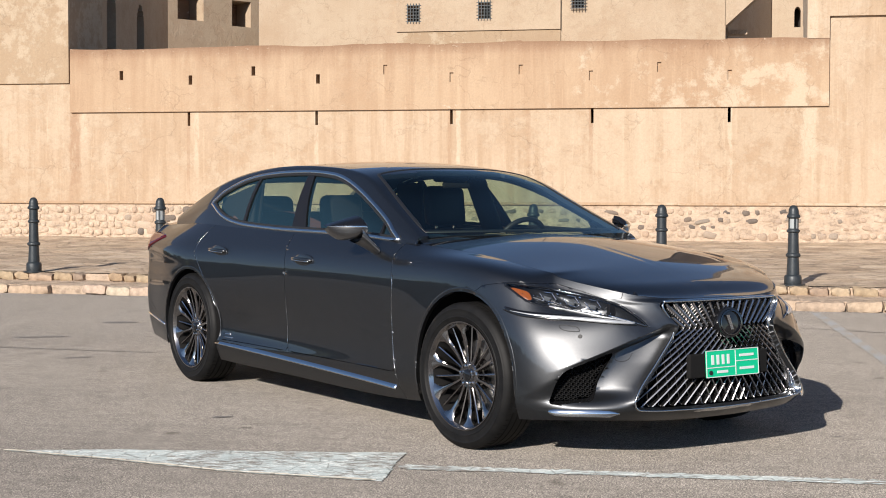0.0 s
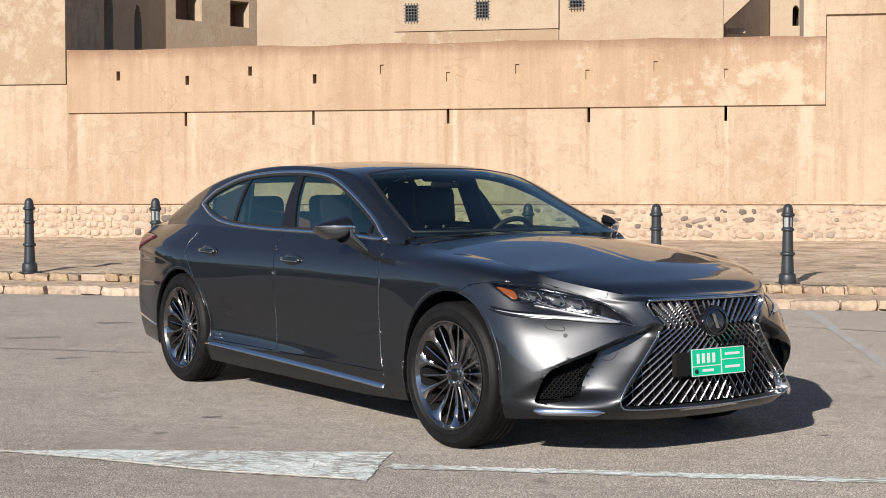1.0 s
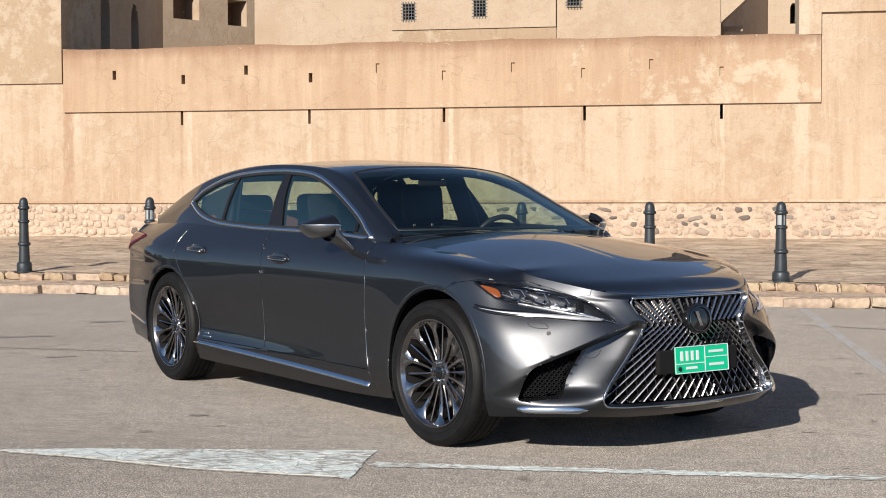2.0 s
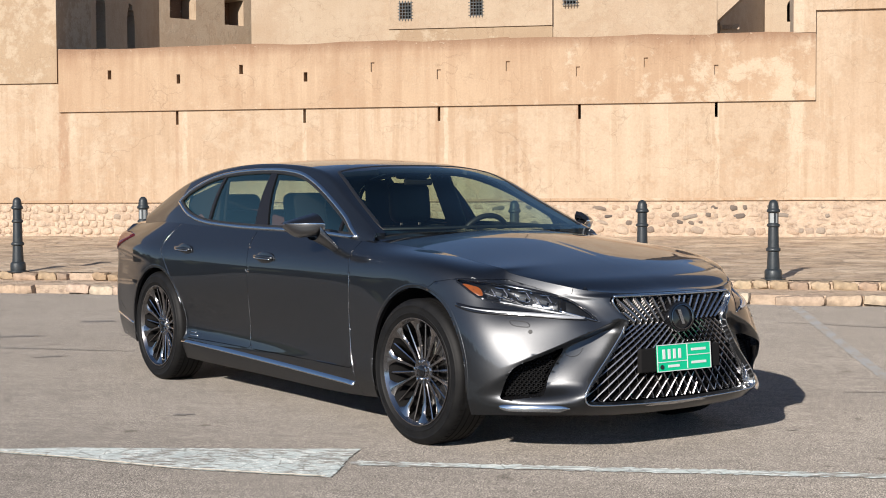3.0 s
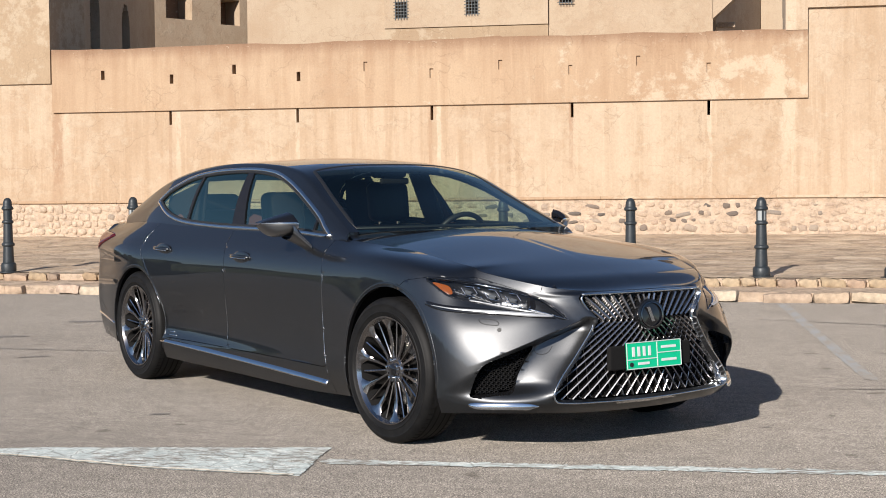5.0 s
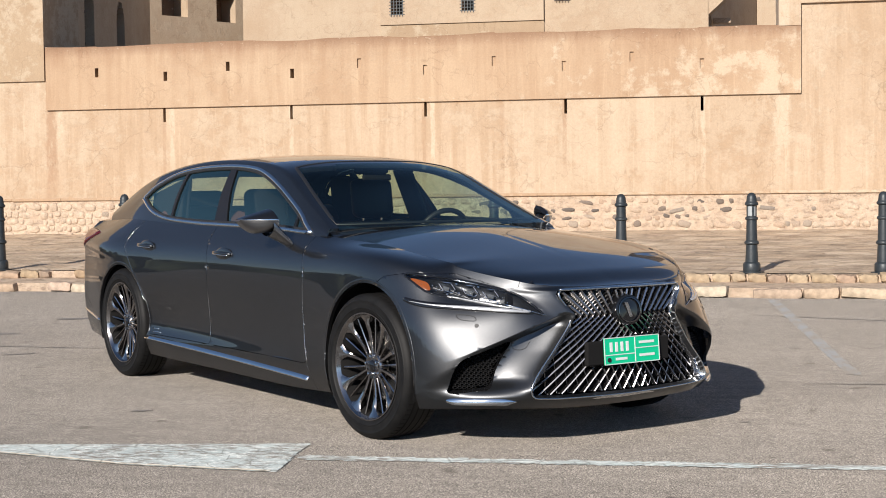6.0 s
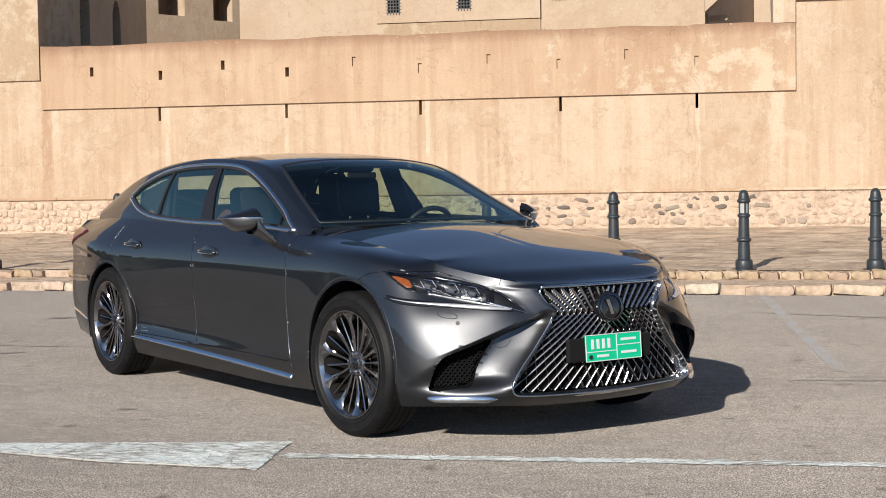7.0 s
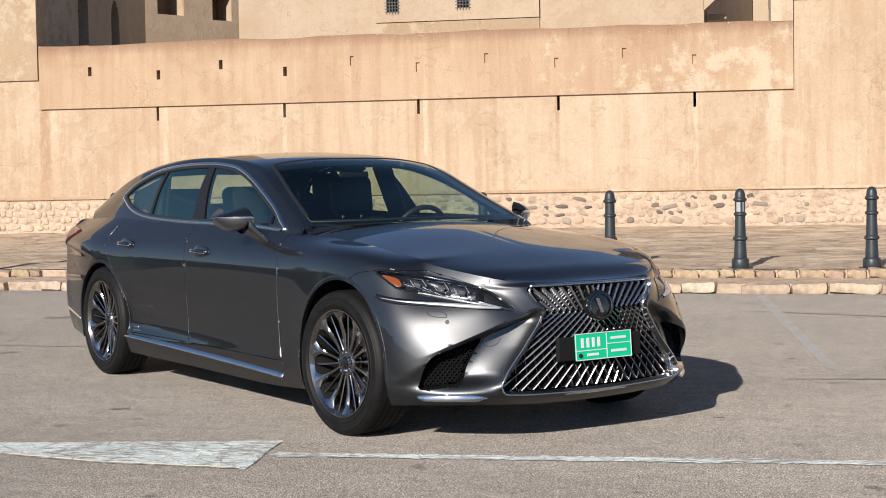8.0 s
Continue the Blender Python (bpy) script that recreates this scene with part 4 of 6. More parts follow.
# above the lamps a straight flank rises to the hood's edge
f = np.clip(v - 5, 0, 1)
much = np.clip((u - 10.9) / 2.6, 0, 1)
much = much * much * (3 - 2 * much)
top_band = side[v >= 5].copy()
ks = v[v >= 5] - 5
for i in np.nonzero(v > 5)[0]:
    flat = np.stack([np.array([np.interp(f[i], ks, top_band[:, j, d]) for j in range(len(u))]) for d in (0, 1)], 1)
    lift_z = top_band[0, :, 2] + (top_band[-1, :, 2] - top_band[0, :, 2]) * f[i]
    side[i, :, :2] += (flat - side[i, :, :2]) * much[:, None]
    side[i, :, 2] += (lift_z - side[i, :, 2]) * much
SHOULDER = side[-1]
SHOULDER_U = u


def both_sides(pts):
    """Mesh of a half sheet and its mirror image, welded along the middle."""
    bm = grid_bm([[tuple(p) for p in row] for row in pts])
    other = grid_bm([[(p[0], -p[1], p[2]) for p in row][::-1] for row in pts])
    me = bpy.data.meshes.new("half")
    other.to_mesh(me)
    bm.from_mesh(me)
    other.free()
    bpy.data.meshes.remove(me)
    bmesh.ops.remove_doubles(bm, verts=bm.verts, dist=0.0004)
    return bm


tub = both_sides(np.transpose(side, (1, 0, 2)))


def aim_out(bm, centre=(0, 0, 0.6)):
    """Turn all faces outwards from the middle of the car."""
    c = Vector(centre)
    bm.normal_update()
    flip = []
    for f in bm.faces:
        p = f.calc_center_median()
        core = Vector((max(-1.9, min(1.6, p.x)), 0, min(p.z - 0.02, 0.55)))
        if f.normal.dot(p - core) < 0:
            flip.append(f)
    bmesh.ops.reverse_faces(bm, faces=flip)
    bm.normal_update()
    return bm


aim_out(tub)

# hood: a crowned sheet between the shoulders, from the windscreen foot to the nose
def shoulder_at(q):
    return np.array([np.interp(q, SHOULDER_U, SHOULDER[:, i]) for i in range(3)])


HOOD_C = ([1.02, 1.25, 1.66, 2.05, 2.28, 2.40, 2.425], [1.042, 1.022, 0.958, 0.880, 0.825, 0.786, 0.769])


def hood_sheet(nu=60, nv=40):
    """Rows from the cowl forward; columns from the shoulder to the middle."""
    q0, q1 = 9.62, 14.35
    rows = []
    for i in range(nu + 1):
        s = i / nu
        e = shoulder_at(q0 + (q1 - q0) * s)
        row = []
        for j in range(nv + 1):
            w = j / nv
            # the front row runs along the nose from q1 to 16
            fr = shoulder_at(q1 + (16 - q1) * w)
            ce = np.array([1.06 + (2.425 - 1.06) * s, 0, 0])
            c00, c10 = shoulder_at(q0), shoulder_at(q1)
            c01, c11 = np.array([1.06, 0, 0]), np.array([2.425, 0, 0])
            re = np.array([c00[0] + (1.06 - c00[0]) * math.sin(w * math.pi / 2), c00[1] * (1 - w), 0])
            p = (1 - w) * e + w * ce + (1 - s) * re + s * fr - ((1 - w) * (1 - s) * c00 + (1 - w) * s * c10 + w * (1 - s) * c01 + w * s * c11)
            x, h = p[0], max(p[1], 0.0)
            zc = float(spline(HOOD_C[0], HOOD_C[1], np.array([x]))[0]) if x < 2.425 else HOOD_C[1][-1]
            k = (1 - w) ** 1.7
            z = zc * (1 - k) + e[2] * k
            fade = max(0.0, min(1.0, (1 - s) / 0.12))
            fade = fade * fade * (3 - 2 * fade)
            z = fr[2] + (z - fr[2]) * (0.25 * (1 - s) / 0.12 + 0.75 * fade if s > 0.88 else 1.0)
            row.append((x, h if j < nv else 0.0, z))
        rows.append(row)
    # even out the heights inside the sheet, so that it reflects without ripples
    grid = np.array(rows)
    for _ in range(4 if nu > 4 else 0):
        z = np.concatenate([grid[:, :, 2], grid[:, -2:-1, 2]], 1)
        grid[1:-1, 1:, 2] = (z[2:, 1:-1] + z[:-2, 1:-1] + z[1:-1, 2:] + z[1:-1, :-2]) / 4
    return [[tuple(float(c) for c in p) for p in row] for row in grid]


hood_bm = aim_out(both_sides(hood_sheet()))

# deck behind the rear window
def deck_sheet(nu=30, nv=20):
    rows = []
    for i in range(nu + 1):
        s = i / nu
        e = shoulder_at(4.6 - 3.0 * s)
        row = []
        for j in range(nv + 1):
            w = j / nv
            fr = shoulder_at(1.6 * (1 - w))
            c00, c10 = shoulder_at(4.6), shoulder_at(1.6)
            c01, c11 = np.array([-1.9, 0, 1.075]), shoulder_at(0.0)
            re = c00 * (1 - w) + c01 * w
            ce = c01 * (1 - s) + c11 * s
            p = (1 - w) * e + w * ce + (1 - s) * re + s * fr - ((1 - w) * (1 - s) * c00 + (1 - w) * s * c10 + w * (1 - s) * c01 + w * s * c11)
            p[2] += 0.035 * (1 - (1 - w) ** 3) * math.sin(math.pi * (0.1 + 0.75 * s))
            row.append((p[0], p[1] if j < nv else 0.0, p[2]))
        rows.append(row)
    return rows


deck_bm = aim_out(both_sides(deck_sheet()))

# cabin: lines from the waist over the roof rail to the middle, stations from the windscreen foot to the rear window foot
CABIN_LINES = [
    ([.95, .70, .40, .05, -.40, -.90, -1.35, -1.75, -2.20], [.780, .793, .797, .797, .797, .793, .783, .765, .725], [.985, .985, .990, .998, 1.005, 1.018, 1.035, 1.040, 1.02]),
    ([.94, .68, .40, .085, -.375, -.90, -1.375, -1.775, -2.22], [.768, .757, .742, .722, .708, .703, .703, .711, .710], [1.008, 1.068, 1.134, 1.195, 1.225, 1.235, 1.220, 1.165, 1.06]),
    ([.93, .66, .40, .12, -.35, -.90, -1.40, -1.80, -2.25], [.745, .697, .655, .610, .585, .580, .597, .640, .688], [1.028, 1.145, 1.262, 1.366, 1.416, 1.424, 1.378, 1.273, 1.085]),
    ([1.05, .79, .52, .21, -.35, -.95, -1.49, -1.93, -2.38], [.38, .37, .36, .35, .35, .35, .35, .36, .38], [1.03, 1.145, 1.268, 1.390, 1.442, 1.440, 1.385, 1.263, 1.09]),
    ([1.10, .84, .57, .25, -.33, -.95, -1.52, -1.98, -2.43], [0] * 9, [1.03, 1.145, 1.268, 1.398, 1.456, 1.453, 1.392, 1.265, 1.10]),
]
cu = np.linspace(0, 8, 8 * 14 + 1)
cl = np.stack([np.stack([spline(np.arange(9), np.array(line[k], float), cu) for k in range(3)], 1) for line in CABIN_LINES])
low_part = spline([0, 1, 2], cl[:3], np.linspace(0, 2, 21))
# the roof curves over the rail: mirror the middle line for a level crown
roof_keys = np.concatenate([cl[2:5], cl[3:1:-1] * np.array([1, -1, 1])])
top_part = spline([0, 1.0, 2.25, 3.5, 4.5], roof_keys, np.linspace(0, 2.25, 25))
side_glass = np.concatenate([low_part[:-1], top_part])
canopy = aim_out(both_sides(np.transpose(side_glass, (1, 0, 2))))


# ---- cutting openings and panels out of the sheets ----
X_AX, Y_AX, Z_AX = Vector((1, 0, 0)), Vector((0, 1, 0)), Vector((0, 0, 1))
# ways of looking at the body: the two picture axes and the way towards the viewer
FROM_RIGHT = (X_AX, Z_AX, -Y_AX)
FROM_LEFT = (X_AX, Z_AX, Y_AX)
FROM_FRONT = (Y_AX, Z_AX, X_AX)
CORNER_R = (Vector((0.592, 0.806, 0)), Z_AX, Vector((0.806, -0.592, 0)))
CORNER_L = (Vector((0.592, -0.806, 0)), Z_AX, Vector((0.806, 0.592, 0)))
FROM_TOP = (X_AX, Y_AX, Z_AX)


def inside(p, poly):
    x, y = p
    hit = False
    for i in range(len(poly)):
        (x0, y0), (x1, y1) = poly[i - 1], poly[i]
        if (y0 > y) != (y1 > y) and x < x0 + (y - y0) / (y1 - y0) * (x1 - x0):
            hit = not hit
    return hit


def rounded(poly, k=6, closed=True):
    """Smooth closed outline through corner points (Catmull-Rom)."""
    out = []
    n = len(poly)
    for i in range(n if closed else n - 1):
        p0, p1, p2, p3 = (Vector((*poly[(i + d) % n], 0)) if closed else Vector((*poly[max(0, min(n - 1, i + d))], 0)) for d in (-1, 0, 1, 2))
        for j in range(k):
            t = j / k
            q = 0.5 * (2 * p1 + (p2 - p0) * t + (2 * p0 - 5 * p1 + 4 * p2 - p3) * t * t + (3 * p1 - p0 - 3 * p2 + p3) * t**3)
            out.append((q.x, q.y))
    if not closed:
        out.append(tuple(poly[-1]))
    return out


def score(bm, poly, view, facing=0.05, closed=True):
    """Cut the sheet along an outline as seen in a view, on the side that faces it."""
    e1, e2, nn = view
    pairs = [(poly[i], poly[(i + 1) % len(poly)]) for i in range(len(poly) if closed else len(poly) - 1)]
    x0, x1 = min(p[0] for p in poly) - 0.01, max(p[0] for p in poly) + 0.01
    y0, y1 = min(p[1] for p in poly) - 0.01, max(p[1] for p in poly) + 0.01

    def bounds(f):
        us, vs = [v.co.dot(e1) for v in f.verts], [v.co.dot(e2) for v in f.verts]
        return min(us), max(us), min(vs), max(vs)

    near = {}
    for f in bm.faces:
        if f.normal.dot(nn) > facing:
            k = bounds(f)
            if k[1] > x0 and k[0] < x1 and k[3] > y0 and k[2] < y1:
                near[f] = k
    for (ax, ay), (bx, by) in pairs:
        size = math.hypot(bx - ax, by - ay)
        if size < 1e-6:
            continue
        lo = (min(ax, bx) - 0.002, min(ay, by) - 0.002)
        hi = (max(ax, bx) + 0.002, max(ay, by) + 0.002)
        pick = [f for f, k in near.items() if k[1] > lo[0] and k[0] < hi[0] and k[3] > lo[1] and k[2] < hi[1]]
        if not pick:
            continue
        geom = list({v for f in pick for v in f.verts} | {e for f in pick for e in f.edges}) + pick
        no = e1 * (-(by - ay) / size) + e2 * ((bx - ax) / size)
        made = bmesh.ops.bisect_plane(bm, geom=geom, dist=0.00005, plane_co=e1 * ax + e2 * ay, plane_no=no)
        for f in pick:
            near.pop(f, None)
        for g in made["geom"]:
            if isinstance(g, bmesh.types.BMFace) and g.is_valid:
                near[g] = bounds(g)
    bm.normal_update()


def within(bm, poly, view, facing=0.05):
    e1, e2, nn = view
    out = []
    for f in bm.faces:
        if f.normal.dot(nn) > facing:
            c = f.calc_center_median()
            if inside((c.dot(e1), c.dot(e2)), poly):
                out.append(f)
    return out


def take(bm, faces):
    """Move faces out of bm into a mesh of their own."""
    nb = bmesh.new()
    seen = {}
    for f in faces:
        for v in f.verts:
            if v not in seen:
                seen[v] = nb.verts.new(v.co)
        nb.faces.new([seen[v] for v in f.verts])
    bmesh.ops.delete(bm, geom=faces, context="FACES")
    nb.normal_update()
    return nb


def cut_out(bm, poly, view, facing=0.05):
    score(bm, poly, view, facing)
    return take(bm, within(bm, poly, view, facing))


def lipped(bm, depth=0.014, gap=0.0018, keep=None):
    """Give an open sheet turned-in edges, so that seams read as gaps. keep(co): edges that stay as they are."""
    bm.normal_update()
    rim = [e for e in bm.edges if len(e.link_faces) == 1 and not (keep and keep((e.verts[0].co + e.verts[1].co) / 2))]
    vs = {v for e in rim for v in e.verts}
    shift = {}
    for v in vs:
        c = sum((f.calc_center_median() for f in v.link_faces), Vector()) / len(v.link_faces)
        d = c - v.co
        shift[v] = (d.normalized() * gap if d.length > 1e-6 else Vector(), v.normal.copy())
    deep = {v: bm.verts.new(v.co + shift[v][0] - shift[v][1] * depth) for v in vs}
    for v in vs:
        v.co += shift[v][0]
    for e in rim:
        a, b2 = e.verts
        lead = next((lp for lp in e.link_faces[0].loops if lp.edge == e), None)
        if lead.vert == a:
            bm.faces.new((b2, a, deep[a], deep[b2]))
        else:
            bm.faces.new((a, b2, deep[b2], deep[a]))
        e.smooth = False
    bm.normal_update()
    return bm


def flip_y(bm):
    other = bm.copy()
    for v in other.verts:
        v.co.y = -v.co.y
    bmesh.ops.reverse_faces(other, faces=other.faces)
    other.normal_update()
    return other


def tree_of(bm):
    return BVHTree.FromBMesh(bm)


def drape(tree, pts, view, lift=0.0, start=4.0):
    """Points of a view dropped onto a sheet: places and normals."""
    e1, e2, nn = view
    out = []
    for a, b2 in pts:
        o = e1 * a + e2 * b2
        hit, no, _, _ = tree.ray_cast(o + nn * start, -nn)
        if hit is not None:
            if no.dot(nn) < 0:
                no = -no
            out.append((hit + no * lift, no))
    return out


def strip(path, width, height, closed=False, taper=None, arc=5):
    """A rounded moulding swept along draped points; the width lies in the sheet, the height stands off it."""
    rows = []
    n = len(path)
    for i, (p, no) in enumerate(path):
        a = path[(i + 1) % n][0] if closed or i < n - 1 else p
        b2 = path[i - 1][0] if closed or i > 0 else p
        t = (a - b2).normalized()
        s = t.cross(no).normalized()
        k = taper(i / (n - 1)) if taper else 1.0
        row = []
        for j in range(arc):
            q = math.pi * j / (arc - 1)
            row.append(p + s * (-math.cos(q) * width / 2 * k) + no * (math.sin(q) ** 0.7 * height * (0.4 + 0.6 * k)))
        row.append(p + s * (width / 2 * k) - no * 0.006)
        row.append(p - s * (width / 2 * k) - no * 0.006)
        rows.append(row)
    bm = grid_bm(rows, closed_u=closed, closed_v=True)
    if not closed:
        bm.verts.ensure_lookup_table()
        k = len(rows[0])
        bm.faces.new([bm.verts[i] for i in range(k)])
        bm.faces.new([bm.verts[len(rows) * k - k + i] for i in range(k)])
    bmesh.ops.recalc_face_normals(bm, faces=bm.faces)
    return bm


def seg(poly, n):
    """Evenly spaced points along an open line."""
    ps = np.array(poly, float)
    d = np.r_[0, np.cumsum(np.hypot(*np.diff(ps, axis=0).T))]
    t = np.linspace(0, d[-1], n)
    return [(float(np.interp(q, d, ps[:, 0])), float(np.interp(q, d, ps[:, 1]))) for q in t]


def crease_gap(a, z):
    """Distance over the bumper's raking crease, which runs from the intake up to the grille's waist."""
    t = (a - 0.66) / 0.44
    return (z - (0.455 + 0.175 * t)) * 0.93, t


def half_width(z):
    """Half width of the spindle at height z."""
    zz = [0.25, 0.268, 0.30, 0.36, 0.47, 0.585, 0.640, 0.735, 0.76]
    hh = [0.545, 0.548, 0.552, 0.515, 0.42, 0.335, 0.312, 0.385, 0.388]
    return float(np.interp(z, zz, hh))


def ease(t):
    t = max(0.0, min(1.0, t))
    return t * t * (3 - 2 * t)


def sculpt(bm):
    """Push the brow out and the hollow in, on both sides; the skin rises again to the spindle's edge."""
    for sgn in (-1, 1):
        for shift in (0.001, -0.031):
            line = [(a, 0.455 + 0.175 * (a - 0.66) / 0.44 + shift / 0.93) for a in np.linspace(0.56, 1.12, 24)]
            score(bm, line, VIEWS[sgn][1], 0.05, closed=False)
    for q in bm.verts:
        x, h, z = q.co.x, abs(q.co.y), q.co.z
        if x < 1.9 or not 0.25 < z < 0.78:
            continue
        s, t = crease_gap(0.592 * x - 0.806 * h, z)
        ends = max(0.0, min(1.0, (t + 0.25) / 0.35)) * max(0.0, min(1.0, (1.10 - t) / 0.25))
        step = max(0.0, min(1.0, (s + 0.030) / 0.030))
        w = h - half_width(z)
        rise = 1 - (1 - max(0.0, min(1.0, w / 0.20))) ** 2
        hollow = (0.082 * rise + 0.014 * ease(w / 0.05)) * (1 - ease((w - 0.20) / 0.17)) * ease((z - 0.255) / 0.10)
        upper = 0.010 * max(0.0, min(1.0, w / 0.11)) * (1 - ease((w - 0.11) / 0.17)) * ease((z - 0.58) / 0.07) * ease((0.770 - z) / 0.035)
        out = 0.005 * math.exp(-abs(s) / 0.04) * step * ease(ends) * min(1.0, (z - 0.25) / 0.09) * max(0.0, min(1.0, (0.70 - z) / 0.05))
        lip = 0.024 * max(0.0, 1 - max(0.0, w) / 0.15) * ease((z - 0.585) / 0.06) * ease((0.772 - z) / 0.022) * (w > -0.05)
        out -= hollow * (1 - step) + upper * step - lip
        q.co.x += out * 0.806
        q.co.y = math.copysign(h + out * 0.592, q.co.y)
    bm.normal_update()


VIEWS = {-1: (FROM_RIGHT, CORNER_R), 1: (FROM_LEFT, CORNER_L)}
sculpt(tub)
tub_tree, canopy_tree, hood_tree = tree_of(tub), tree_of(canopy), tree_of(hood_bm)

# wheel arches
def ring(cx, cz, r, n=56, low=-0.4):
    """Arch outline open to below the sill."""
    pts = [(cx + r * math.cos(a), cz + r * math.sin(a)) for a in np.linspace(0, math.pi, n)]
    return [(cx + r * 1.02, low)] + pts + [(cx - r * 1.02, low)]


ARCH_F, ARCH_R = (1.575, 0.372, 0.405), (-1.56, 0.362, 0.388)
for arch in (ARCH_F, ARCH_R):
    for sgn in (-1, 1):
        cut_out(tub, ring(*arch), VIEWS[sgn][0], 0.2).free()

# spindle grille, fog intakes, lamps
SPINDLE = [(0.0, 0.757), (-0.20, 0.757), (-0.375, 0.752), (-0.385, 0.735), (-0.312, 0.640), (-0.335, 0.585), (-0.42, 0.47), (-0.515, 0.36), (-0.552, 0.30), (-0.545, 0.268), (-0.42, 0.258), (-0.2, 0.252), (0.0, 0.25)]
spindle = SPINDLE + [(-y, z) for y, z in SPINDLE[-2:0:-1]]
cut_out(tub, spindle, FROM_FRONT, 0.3).free()
FOG = rounded([(0.604, 0.285), (0.612, 0.335), (0.634, 0.395), (0.672, 0.442), (0.745, 0.472), (0.82, 0.498), (0.892, 0.516), (0.855, 0.450), (0.822, 0.385), (0.806, 0.325), (0.785, 0.303), (0.70, 0.292)], 4)
LAMP = rounded([(0.392, 0.832), (0.50, 0.824), (0.62, 0.808), (0.78, 0.780), (0.90, 0.748), (0.965, 0.715), (1.050, 0.646), (0.96, 0.668), (0.84, 0.690), (0.70, 0.712), (0.58, 0.730), (0.50, 0.752), (0.44, 0.79)], 4)
lamp_glass = {}
for sgn in (-1, 1):
    cut_out(tub, FOG, VIEWS[sgn][1], 0.1).free()
    lamp_glass[sgn] = cut_out(tub, LAMP, VIEWS[sgn][1], 0.05)

# doors
FRONT_DOOR = seg([(0.83, 1.10), (0.863, 0.915), (0.90, 0.80), (0.905, 0.62), (0.925, 0.42), (0.955, 0.325)], 24) + seg([(0.93, 0.318), (-0.25, 0.318)], 20) + seg([(-0.272, 0.34), (-0.290, 0.512), (-0.298, 0.783), (-0.34, 0.943), (-0.36, 1.10)], 20)
REAR_DOOR = seg([(-0.36, 1.10), (-0.34, 0.943), (-0.298, 0.783), (-0.290, 0.512), (-0.272, 0.34)], 20) + seg([(-0.29, 0.318), (-1.13, 0.318)], 16) + rounded([(-1.16, 0.33), (-1.175, 0.45), (-1.26, 0.62), (-1.40, 0.76), (-1.50, 0.87), (-1.50, 0.95), (-1.40, 1.10)], 4, closed=False)
FENDER = [(0.835, 1.2)] + seg([(0.83, 1.10), (0.863, 0.915), (0.90, 0.80), (0.905, 0.62), (0.925, 0.42), (0.965, 0.30), (1.06, 0.1)], 30) + [(1.66, 0.1), (1.66, 0.775), (1.72, 0.815), (1.87, 0.837), (2.0, 0.829), (2.12, 0.800), (2.24, 0.762), (2.285, 0.770), (2.30, 1.2)]
doors = {}
fenders = {}
strays = []
for sgn in (-1, 1):
    view = VIEWS[sgn][0]
    doors[sgn, "front_door"] = cut_out(tub, FRONT_DOOR, view, 0.05)
    doors[sgn, "rear_door"] = cut_out(tub, REAR_DOOR, view, 0.05)
    fenders[sgn] = cut_out(tub, FENDER, view, -0.2)
    # only the one main sheet is the fender
    left, groups = set(fenders[sgn].faces), []
    while left:
        todo, group = [left.pop()], []
        while todo:
            f = todo.pop()
            group.append(f)
            for e in f.edges:
                for g in e.link_faces:
                    if g in left:
                        left.discard(g)
                        todo.append(g)
        groups.append(group)
    groups.sort(key=len)
    for group in groups[:-1]:
        strays.append(take(fenders[sgn], group))
# bumper at the nose and quarter panels with the tail
nose = take(tub, [f for f in tub.faces if f.calc_center_median().x > 1.5])
sill = take(tub, [f for f in tub.faces if f.calc_center_median().x > -1.16])
tail = tub
for bm in strays:
    me = bpy.data.meshes.new("stray")
    bm.to_mesh(me)
    nose.from_mesh(me)
    bpy.data.meshes.remove(me)
    bm.free()
bmesh.ops.remove_doubles(nose, verts=nose.verts, dist=0.0003)

part("front_bumper", lipped(nose, 0.02), PAINT, car, "dark grey bumper wrapped round the spindle grille")
part("rear_body", lipped(tail, 0.02), PAINT, car, "rear quarters and tail")
part("door_sill", lipped(sill, 0.02), PAINT, car)
for sgn in (-1, 1):
    part("front_fender", lipped(fenders[sgn], 0.02, 0.0012), PAINT, car)
door_ob = {key: part(key[1], lipped(bm, 0.02), PAINT, car) for key, bm in doors.items()}
hood_ob = part("hood", lipped(hood_bm, 0.015, 0.0006), PAINT, car, "dark grey hood with long creases")
part("boot_lid", lipped(deck_bm, 0.015), PAINT, car)

# ---- cabin: windscreen, side windows, pillars, roof ----
DLO = rounded([(0.790, 0.998), (0.46, 1.010), (0.06, 1.019), (-0.37, 1.023), (-0.68, 1.029), (-1.107, 1.048), (-1.389, 1.090), (-1.600, 1.160), (-1.655, 1.185), (-1.60, 1.235), (-1.512, 1.286), (-1.267, 1.358), (-0.952, 1.391), (-0.56, 1.399), (-0.266, 1.387), (-0.037, 1.356), (0.234, 1.276), (0.561, 1.140), (0.70, 1.065)], 4)


def shrink(poly, d):
    """Outline moved inwards."""
    out = []
    n = len(poly)
    area = sum(poly[i - 1][0] * poly[i][1] - poly[i][0] * poly[i - 1][1] for i in range(n))
    s = 1 if area > 0 else -1
    for i in range(n):
        tx, ty = poly[(i + 1) % n][0] - poly[i - 1][0], poly[(i + 1) % n][1] - poly[i - 1][1]
        k = math.hypot(tx, ty) or 1
        out.append((poly[i][0] - s * ty / k * d, poly[i][1] + s * tx / k * d))
    return out


OPEN = shrink(DLO, 0.022)
